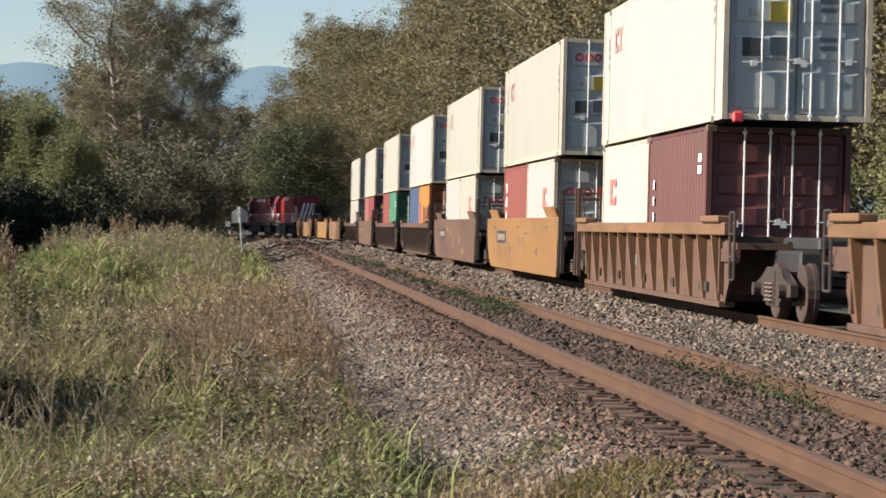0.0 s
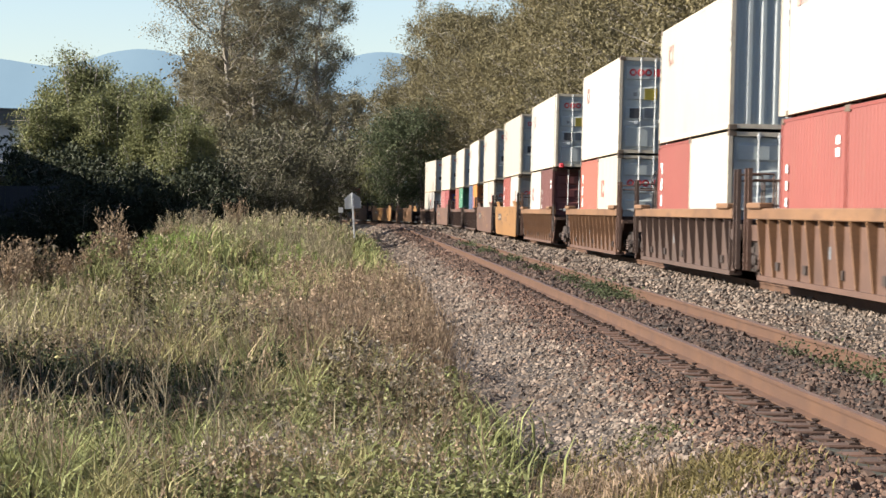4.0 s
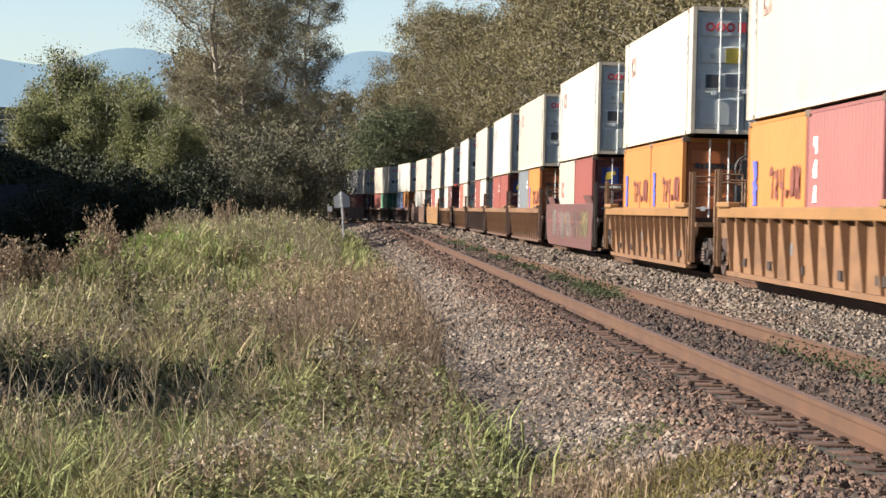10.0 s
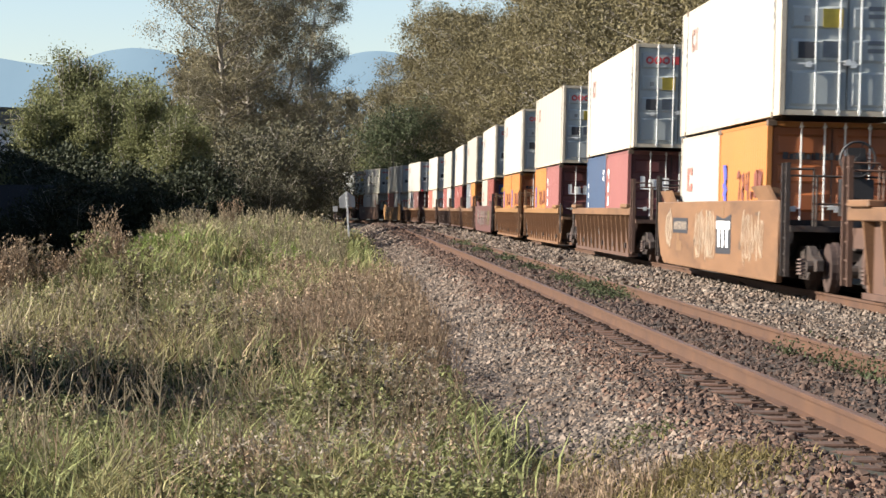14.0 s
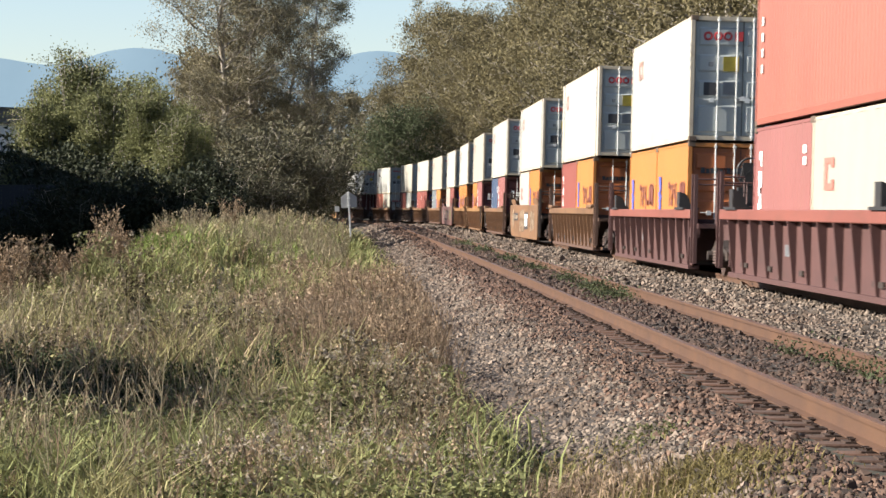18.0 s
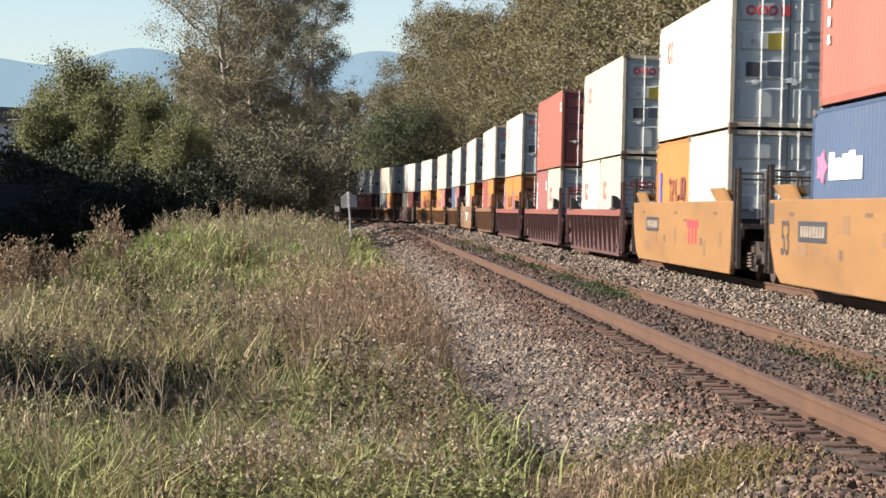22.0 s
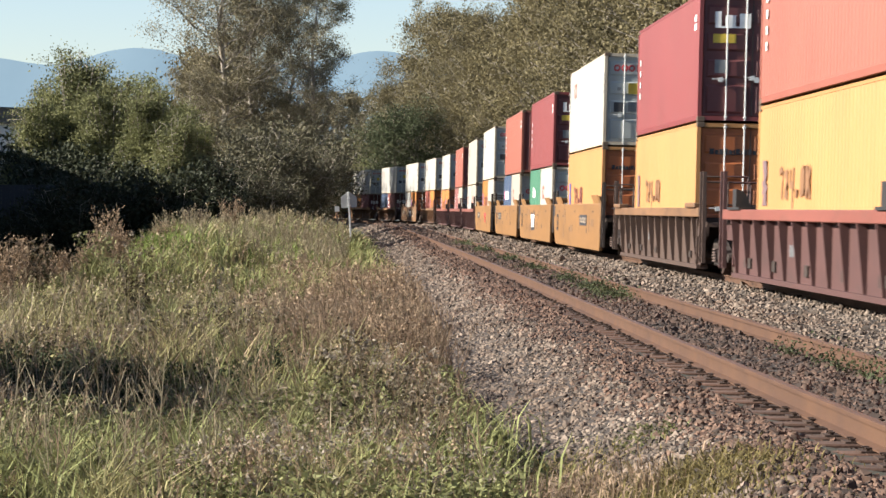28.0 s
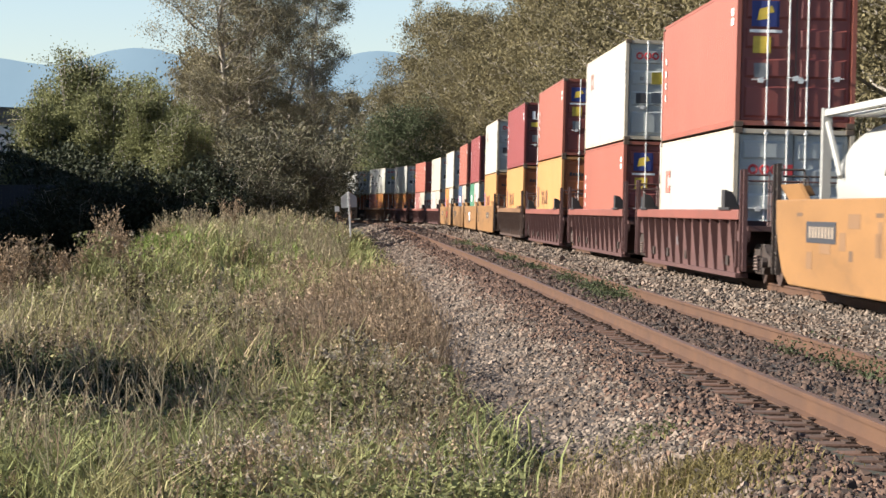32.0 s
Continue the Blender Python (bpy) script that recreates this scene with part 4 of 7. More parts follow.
    if kind == "smooth":
        shown = {-305.2: "e", -155.4: "ne", -264.4: "nr", -66.0: ""}.get(hash_of, "n")
        strokes = ((0.12, 1.9, 0.50, 0.66), (0.35, 0.62, 0.14, 0.50), (0.9, 1.16, 0.14, 0.50), (1.42, 1.68, 0.14, 0.50))
        if "e" in shown:
            e = put("emblem_board", shared("emblem_board", lambda bm: prism(bm, [(0, 0.02), (2.0, 0.0), (2.0, 0.78), (1.0, 0.70), (0, 0.80)], -0.004, 0), M["black_ink"]), root, pose(-X - 0.001, -0.6 if digits else -3.2, 0.50))
            for i, (y0, y1, z0, z1) in enumerate(strokes):
                put("emblem_bar", shared(("emblem_bar", i), lambda bm: rect(bm, y0, y1, z0, z1), M["white_ink"]), e, pose(-0.006, 0, 0))
        if "r" in shown:
            for i, (y0, y1, z0, z1) in enumerate(strokes):
                put("emblem_bar", shared(("emblem_bar", i), lambda bm: rect(bm, y0, y1, z0, z1), M["red_ink"]), root, pose(-X - 0.002, -4.0, 0.5))
        if "n" in shown:
            b = put("number_board", shared("number_board", lambda bm: rect(bm, 0, 2.5, 0, 0.34), M["black_ink"]), root, pose(-X - 0.002, -4.4 if hash_of == -324.1 else 3.1, 0.86))
            for i in range(8):
                put("number_bar", shared("board_bar", lambda bm: rect(bm, 0, 0.10, 0, 0.18), FADED_SPRAY), b, pose(-0.006, 0.22 + 0.27 * i, 0.08))
        for i in range(7):
            put("stencil", shared(("stencil", i % 3), lambda bm: rect(bm, 0, (0.5, 0.28, 0.9)[i % 3], 0, (0.06, 0.16, 0.05)[i % 3], 0.003), STENCIL), root, pose(-X - 0.001, -6.6 + 2.1 * i, (1.28, 0.62, 1.12)[i % 3]))
        if digits:
            put("end_plate", shared("end_plate", lambda bm: rect(bm, 0, 0.5, 0, 0.36), M["black_ink"]), root, pose(-X - 0.002, HALF - 0.56, 1.14))
        rng = random.Random(len(label) * 7 + int(abs(hash_of) * 10))
        for i in range(6):
            w, h = rng.choice(((0.5, 0.28), (0.34, 0.34), (0.9, 0.22), (0.3, 0.5)))
            put("paint_patch", shared(("paint_patch", w, h), lambda bm: box(bm, -0.003, 0, 0, w, 0, h), PATCH), root, pose(-X - 0.001, rng.uniform(-HALF + 1.3, HALF - 2.2), rng.uniform(0.3, 1.15)))
    else:
        for i in range(4):
            put("number_bar", shared("panel_bar", lambda bm: rect(bm, 0, 0.13, 0, 0.2), M["grey_ink"]), root, pose(-X + 0.176, 1.0 + 0.2 * i, 0.62))
    if digits:
        cu = bpy.data.curves.new("digits", "FONT")
        cu.body, cu.size, cu.extrude = digits, 0.85, 0.004
        ob = bpy.data.objects.new("digits", cu)
        me = bpy.data.meshes.new_from_object(ob)
        me.materials.append(M["black_ink"])
        bpy.data.objects.remove(ob)
        put("painted_number", me, root, Matrix.Translation((-X - 0.006, HALF - 1.35, 0.62)) @ Matrix.Rotation(-math.pi / 2, 4, "Z") @ Matrix.Rotation(math.pi / 2, 4, "X"))
    return tagged(root, label, "freight car", "well cars of the train")


def tank_container():
    root = new("tank_container")
    def frame_bm(bm):
        for sx in (-1, 1):
            for sy in (-1, 1):
                box(bm, sx * 1.14 - 0.075, sx * 1.14 + 0.075, sy * 2.95 - 0.075, sy * 2.95 + 0.075, 0, 2.59)
            box(bm, sx * 1.14 - 0.06, sx * 1.14 + 0.06, -2.87, 2.87, 2.46, 2.56)
            box(bm, sx * 1.14 - 0.06, sx * 1.14 + 0.06, -2.87, 2.87, 0.02, 0.14)
        for sy in (-1, 1):
            box(bm, -1.06, 1.06, sy * 2.95 - 0.06, sy * 2.95 + 0.06, 2.46, 2.58)
            box(bm, -1.06, 1.06, sy * 2.95 - 0.06, sy * 2.95 + 0.06, 0.02, 0.16)
    part("frame", bm_of(frame_bm), C["white"], root)
    def brace(bm):
        for sx in (-1, 1):
            for sy in (-1, 1):
                tube(bm, (sx * 1.13, sy * 2.9, 2.35), (sx * 1.13, sy * 1.7, 1.45), 0.05, 6)
    part("brace", bm_of(brace), C["white"], root)
    def shell(bm):
        prof = [(-2.75, 0.0), (-2.7, 0.55), (-2.55, 0.9), (-2.3, 1.08), (2.3, 1.08), (2.55, 0.9), (2.7, 0.55), (2.75, 0.0)]
        n = 28
        rows = []
        for y, r in prof:
            rows.append([bm.verts.new((max(r, 0.01) * math.cos(2 * math.pi * i / n), y, 1.3 + max(r, 0.01) * math.sin(2 * math.pi * i / n))) for i in range(n)])
        for a, b in zip(rows, rows[1:]):
            for i in range(n):
                f = bm.faces.new((a[i], a[(i + 1) % n], b[(i + 1) % n], b[i]))
                f.smooth = True
    part("tank", bm_of(shell), C["white"], root)
    def walkway(bm):
        box(bm, -0.9, -0.45, -2.4, 2.4, 2.44, 2.48)
        box(bm, -0.3, 0.3, -0.3, 0.3, 2.36, 2.56)
    part("walkway", bm_of(walkway), M["rod"], root)
    return tagged(root, "white tank container in its open steel frame", "container", "containers on the train")


def bm_of(f):
    bm = bmesh.new()
    f(bm)
    return bm


# red lowered for the tree shade the locomotives stand in
LOCO_RED = paint("shaded_locomotive_red", (0.20, 0.020, 0.022), 0.4, (0.12, 0.03, 0.02), 0.4)
LOCO_BLACK = mat("locomotive_underframe_black", (0.03, 0.03, 0.032), 0.6, 0.1, 0.3)
GLASS = mat("dark_cab_glass", (0.02, 0.025, 0.03), 0.08, 0, 0.1, bump=0)


def locomotive():
    root = new("locomotive")
    part("underframe", bm_of(lambda bm: (box(bm, -1.5, 1.5, -10.6, 10.6, 1.15, 1.45), box(bm, -1.5, 1.5, -10.75, -10.6, 0.55, 1.6), box(bm, -1.5, 1.5, 10.6, 10.75, 0.55, 1.6))), LOCO_BLACK, root)
    part("hood", bm_of(lambda bm: (prism(bm, [(-0.9, 1.45), (0.9, 1.45), (0.9, 3.9), (0.65, 4.3), (-0.65, 4.3), (-0.9, 3.9)], -9.6, 6.4, 1),)), LOCO_RED, root)
    part("radiator", bm_of(lambda bm: prism(bm, [(-1.4, 3.55), (-0.9, 3.2), (0.9, 3.2), (1.4, 3.55), (1.4, 4.25), (-1.4, 4.25)], -9.4, -5.6, 1)), LOCO_RED, root)
    part("exhaust", bm_of(lambda bm: (box(bm, -0.35, 0.35, -1.6, -0.2, 4.3, 4.55), box(bm, -0.55, 0.55, 1.2, 2.4, 4.3, 4.42))), LOCO_BLACK, root)
    cab = part("cab", bm_of(lambda bm: prism(bm, [(-1.5, 1.45), (1.5, 1.45), (1.5, 3.7), (1.1, 4.45), (-1.1, 4.45), (-1.5, 3.7)], 6.4, 8.6, 1)), LOCO_RED, root)
    part("nose", bm_of(lambda bm: prism(bm, [(8.6, 1.45), (10.2, 1.45), (10.2, 2.7), (9.6, 3.2), (8.6, 3.3)], -1.1, 1.1)), LOCO_RED, root)
    for sx in (-1.505, 1.485):
        part("cab_window", bm_of(lambda bm: box(bm, sx, sx + 0.02, 6.9, 8.2, 2.9, 3.6)), GLASS, cab)
    part("fuel_tank", bm_of(lambda bm: prism(bm, [(-1.4, 0.35), (1.4, 0.35), (1.5, 0.6), (1.5, 1.15), (-1.5, 1.15), (-1.5, 0.6)], -3.2, 3.2, 1)), LOCO_BLACK, root)
    for y in (-6.6, 6.6):
        t = part("truck", bm_of(lambda bm: [prism(bm, [(y - 2.5, 0.45), (y + 2.5, 0.45), (y + 2.3, 1.0), (y - 2.3, 1.0)], sx - 0.08, sx + 0.08) for sx in (-1.15, 1.15)]), LOCO_BLACK, root)
        for yy in (-1.85, 0, 1.85):
            for sx in (-0.75, 0.75):
                part("wheel", bm_of(lambda bm: tube(bm, (sx - 0.07, y + yy, 0.53), (sx + 0.07, y + yy, 0.53), 0.53, 18)), M["wheel"], t)
    def stripe(bm):
        for i in range(4):
            x = -0.85 + i * 0.42
            prism(bm, [(x, 1.6), (x + 0.2, 1.6), (min(x + 0.75, 0.88), 3.6), (min(x + 0.55, 0.84), 3.6)], -9.612, -9.602, 1)
    part("stripes", bm_of(stripe), M["white_ink"], root, "white diagonal stripes on the hood end")
    def stripe_side(bm):
        for i in range(3):
            y = -9.4 + i * 0.6
            prism(bm, [(y, 1.6), (y + 0.3, 1.6), (y + 1.1, 3.3), (y + 0.8, 3.3)], -0.912, -0.902)
    part("stripes", bm_of(stripe_side), M["white_ink"], root)
    def rails(bm):
        for sx in (-1.42, 1.42):
            for i in range(9):
                tube(bm, (sx, -9.6 + 2 * i, 1.45), (sx, -9.6 + 2 * i, 2.45), 0.02, 5)
            tube(bm, (sx, -10.4, 2.45), (sx, 6.4, 2.45), 0.02, 5)
        for y in (-10.55, 10.55):
            for x in (-1.3, -0.5, 0.5, 1.3):
                tube(bm, (x, y, 1.45), (x, y, 2.5), 0.02, 5)
            tube(bm, (-1.3, y, 2.5), (1.3, y, 2.5), 0.02, 5)
    part("handrail", bm_of(rails), M["white_ink"], root)
    return tagged(root, "red diesel locomotive with white end stripes", "locomotive", "locomotives of the train")


MOVERS = []      # thing, place along the line at the start, height above the rails

# near end of the upper container along the line at the start; car; joints behind; upper box; lower boxes, far one first
def C40(col, rear="door", marks="line", panel=None, foot=40):
    panel = panel or ("smooth" if col in ("cream", "white") else "ribbed")
    words = {"cream": "cream-painted", "white": "white", "red": "faded red", "maroon": "dark maroon", "brick": "brick red", "orange": "bright orange", "amber": "faded orange"}[col]
    return dict(length=12.192 if foot == 40 else 13.716, high=2.896, colour=col, panel=panel, rear=rear, marks=marks,
                label=f"{words} {'forty' if foot == 40 else 'forty-five'}-foot steel container, {'pressed end wall' if rear == 'wall' else 'doors with bright lock rods'}")


def C20(col, marks=""):
    words = {"cream": "cream", "white": "white", "red": "orange-red", "brick": "brick red", "maroon": "dark maroon", "oxblood": "oxblood brown", "rose": "faded rose-red", "orange": "orange with a blue emblem",
             "blue": "navy blue", "green": "green", "grey": "slate grey"}[col]
    return dict(length=6.058, high=2.591, colour=col, panel="smooth" if col in ("cream", "white") else "ribbed", rear="door", marks=marks,
                label=f"{words} twenty-foot container in the lower tier")


def L40(col, marks="", high=2.896):
    return dict(C40(col, "door", marks), high=high)


J, K = "joint", "coupled"
CONSIST = [
    (241.0, "ochre", K, None, []), (219.5, "yellow", J, None, []), (198.0, "ochre", K, None, []),
    (170.4, "brown", K, C40("cream", foot=45), [C20("cream"), C20("white", "mark")]),
    (148.4, "brown_smooth", K, C40("cream", foot=45), [C20("rose"), C20("maroon", "flag")]),
    (125.9, "brown", J, C40("cream", foot=45), [C20("brick"), C20("green", "code")]),
    (103.4, "brown", K, C40("white", foot=45), [C20("blue"), C20("orange", "orange")]),
    (82.4, "brown_smooth", K, C40("cream", foot=45), [C20("white"), C20("cream", "line mark near")]),
    (61.0, "yellow", K, C40("cream", foot=45), [C20("brick", "letters"), C20("white", "line mark near")]),
    (40.3, "tan", J, C40("white", foot=45), [C20("white", "mark"), C20("oxblood", "code")]),
    (16.2, "tan", K, C40("white"), [C20("red", "letters"), C20("cream", "line mark")]),
    (-6.0, "dark", K, C40("cream", "wall"), [C20("brick", "letters"), C20("white", "")]),
    (-25.2, "tan", K, C40("white", foot=45), [C20("brick", "code"), C20("brick", "flag")]),
    (-44.7, "tan", K, C40("cream", foot=45), [C20("grey", "code"), C20("orange", "orange")]),
    (-66.0, "graffiti", K, C40("white", foot=45), [C20("cream", "mark"), C20("brick", "flag")]),
    (-87.1, "tan_light", K, C40("white", foot=45), [C20("orange", "orange"), C20("orange", "orange")]),
    (-108.7, "tan_light", J, C40("cream", foot=45), [C20("orange", "orange"), C20("rose", "word letters")]),
    (-131.9, "tan", K, C40("white", foot=45), [C20("blue", "code"), C20("rose", "letters word")]),
    (-155.4, "ochre", K, C40("white", foot=45), [C20("white", "mark"), C20("orange", "orange")]),
    (-178.6, "tan", K, C40("white", foot=45), [C20("brick", "letters"), C20("orange", "orange")]),
    (-200.9, "maroon", J, C40("white"), [C20("orange", "orange"), C20("orange", "orange")]),
    (-222.6, "maroon", J, C40("red", "door", "code"), [C20("rose", "letters code"), C20("cream", "line mark")]),
    (-243.6, "maroon", K, C40("cream"), [C20("white", "mark"), C20("cream", "line")]),
    (-264.4, "yellow", K, C40("white"), [C20("orange", "orange"), C20("white", "")]),
    (-286.0, "yellow", J, C40("red", "wall", "code"), [C20("blue", "bloom"), C20("cream", "line mark")]),
    (-305.2, "yellow", J, C40("maroon", "door", "word code"), [C20("green", "duo"), C20("white", "line mark")]),
    (-324.1, "yellow", K, C40("white"), [L40("amber", "orange")]),
    (-345.5, "dark", K, C40("maroon", "door", "word code"), [L40("amber", "orange old")]),
    (-366.3, "maroon", J, C40("red", "door", "flag code"), [L40("amber", "orange old")]),
    (-387.5, "maroon", J, C40("white"), [L40("red", "flag code")]),
    (-408.4, "maroon", K, C40("red", "door", "flag code"), [L40("white", "line mark", 2.591)]),
    (-430.0, "yellow", K, None, ["tank"]),
]
CAR_WORDS = {"tan": "rust-streaked ribbed well car with tan top sills", "tan_light": "dirty yellow ribbed well car", "maroon": "maroon ribbed well car with faded red sills",
             "dark": "dark brown ribbed well car with a tan sill", "brown": "rusty brown ribbed well car", "yellow": "smooth-sided yellow well car", "ochre": "smooth-sided faded ochre well car",
             "brown_smooth": "smooth-sided brown well car", "graffiti": "maroon smooth-sided well car with pale graffiti"}
BRAKES = {16.2, -87.1, -155.4, -200.9, -222.6, -243.6, -366.3, -387.5}


def build_train():
    for k, (s0, style, gap, upper, lower) in enumerate(CONSIST):
        mid = s0 + 6.096
        front = CONSIST[k - 1][2] if k else K
        car = well_car(style, gap, front, wheel_brake=s0 in BRAKES, graffiti=(11 if style == "graffiti" else 4 if s0 == -155.4 else 0),
                       hash_of=s0, digits="53" if s0 in (-286.0, -305.2, -324.1) else "", label=CAR_WORDS[style] + (", empty" if not lower else " carrying stacked containers"))
        drop, push, back = (0.10 if s0 in LOW_DECK else 0.0), (0.45 if s0 == -305.2 else 0.0), (-0.55 if s0 == -286.0 else 0.0)
        MOVERS.append((car, mid, -0.04 if style == "maroon" else 0.0))
        for i, d in enumerate(lower):
            if d == "tank":
                MOVERS.append((tank_container(), mid + 3.05, 0.47))
                continue
            c = container(**d)
            m2 = mid + push + (0.55 if upper["length"] > 13 else 0.0)
            MOVERS.append((c, m2 if d["length"] > 7 else m2 + (3.05 if i == 0 else -3.05), 0.47 - drop))
        if upper:
            u = container(**upper)
            if s0 == 40.3:
                part("red_marker", bm_of(lambda bm: (box(bm, -1.05, -0.88, -6.93, -6.85, -0.02, 0.16), bevel(bm, 0.03))), M["red_flag"], u, "small bright red marker at the corner")
            MOVERS.append((u, mid + push + back + (0.1 if upper["length"] > 13 else 0.0), (3.075 if lower[0]["high"] < 2.7 else 3.375) - drop))
    loco = locomotive()
    MOVERS.append((loco, 270.5, 0.0))
    MOVERS.append((copy_thing(loco, Matrix()), 293.0, 0.0))


build_train()


def motions():
    times = [0.0] + [float(t) for t in range(1, 33)]
    for thing, s0, z in MOVERS:
        rows = []
        for t in times:
            s = s0 + SPEED * t
            ahead, behind = on_line(s + 6, FAR_TRACK).translation, on_line(s - 6, FAR_TRACK).translation
            d = ahead - behind
            m = Matrix.Translation((ahead + behind) / 2) @ Matrix.Rotation(math.atan2(-d.x, d.y), 4, "Z")
            rows.append((t, m @ Matrix.Rotation(LEAN, 4, "Y") @ Matrix.Translation((0, 0, z))))
        walk(thing, rows)

# ---- far ridge ----
def ridge():
    m = bpy.data.materials.new("glowing_haze_ridge")
    m.use_nodes = True
    nt = m.node_tree
    b = nt.nodes["Principled BSDF"]
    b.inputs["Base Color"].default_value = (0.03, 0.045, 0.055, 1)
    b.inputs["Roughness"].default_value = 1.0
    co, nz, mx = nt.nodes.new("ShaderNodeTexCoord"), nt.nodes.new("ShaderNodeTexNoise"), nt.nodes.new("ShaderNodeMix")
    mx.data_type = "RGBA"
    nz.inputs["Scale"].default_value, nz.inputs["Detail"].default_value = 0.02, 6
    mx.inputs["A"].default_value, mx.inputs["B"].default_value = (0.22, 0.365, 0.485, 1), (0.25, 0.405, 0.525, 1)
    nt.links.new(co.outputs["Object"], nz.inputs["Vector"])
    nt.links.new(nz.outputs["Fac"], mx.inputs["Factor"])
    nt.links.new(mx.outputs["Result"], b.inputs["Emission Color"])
    # blue haze put in as emission, so the ridge glows by itself
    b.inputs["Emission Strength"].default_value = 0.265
    xs = np.linspace(-3200, 3200, 420)
    y = 4200.0
    verts, faces = [], []
    for x in xs:
        a = x / y * FOCAL + 784
        h = 247 + 25 * math.exp(-((a - 235) / 90) ** 2) + 22 * math.exp(-((a - 680) / 90) ** 2) - 4 * math.exp(-((a - 90) / 50) ** 2) + 10 * math.exp(-((a + 60) / 70) ** 2)
        h += 12 * noise.noise((x * 0.004, 0, 3)) + 4 * noise.noise((x * 0.02, 1, 0)) + 1.6 * noise.noise((x * 0.08, 2, 0))
        if abs(x) > 900:
            h += 40 * noise.noise((x * 0.0012, 5, 0))
        verts += [(x, y - 500, -30), (x, y, h), (x, y + 300, h * 0.8), (x, y + 300, -40)]
    for i in range(len(xs) - 1):
        for k in range(3):
            a = i * 4 + k
            faces.append((a, a + 4, a + 5, a + 1))
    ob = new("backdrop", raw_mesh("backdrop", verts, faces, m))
    for p in ob.data.polygons:
        p.use_smooth = True
    tagged(ob, "hazy blue wooded mountain ridge on the horizon", "mountain", kind="structure")


ridge()


# ---- trees ----
def leafy(name, base, second, trans=0.16, var=0.30):
    return mat(name, base, 0.62, 0, 0.35, 0.35, 3.0, 0, second=second, per_island=var, per_object=0.12, spec=0.12, trans=trans)


LEAF = {
    "olive": leafy("olive_autumn_leaves", (0.155, 0.130, 0.070), (0.095, 0.083, 0.045), 0.2, 0.45),
    "grey": leafy("grey_green_leaves", (0.200, 0.174, 0.108), (0.127, 0.112, 0.072), 0.22, 0.45),
    "green": leafy("bush_leaves", (0.195, 0.198, 0.088), (0.115, 0.121, 0.056), 0.25, 0.4),
    # leaf colour lowered to hold the shade below the bushes
    "dark": leafy("shade_dark_leaves", (0.034, 0.040, 0.022), (0.022, 0.026, 0.015), 0.1),
    "bend": leafy("deep_green_leaves", (0.075, 0.088, 0.045), (0.045, 0.055, 0.030), 0.15, 0.4),
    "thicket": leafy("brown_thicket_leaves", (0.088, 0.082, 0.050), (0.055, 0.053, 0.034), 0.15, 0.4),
    "lime": leafy("yellow_green_leaves", (0.120, 0.120, 0.050), (0.080, 0.084, 0.038), 0.2, 0.4),
}
BARK = mat("pale_bark", (0.30, 0.265, 0.22), 0.9, 0, 0.5, 1.2, 12, 0.6, 0.03, second=(0.11, 0.095, 0.078))


def limb(bm, pts, r0, r1, n=6):
    prev = None
    for k, p in enumerate(pts):
        t = k / (len(pts) - 1)
        d = (pts[min(k + 1, len(pts) - 1)] - pts[max(k - 1, 0)]).normalized()
        u = d.orthogonal().normalized()
        w = d.cross(u)
        r = r0 + (r1 - r0) * t
        row = [bm.verts.new(p + (u * math.cos(2 * math.pi * i / n) + w * math.sin(2 * math.pi * i / n)) * r) for i in range(n)]
        if prev:
            for i in range(n):
                bm.faces.new((prev[i], prev[(i + 1) % n], row[(i + 1) % n], row[i]))
        prev = row


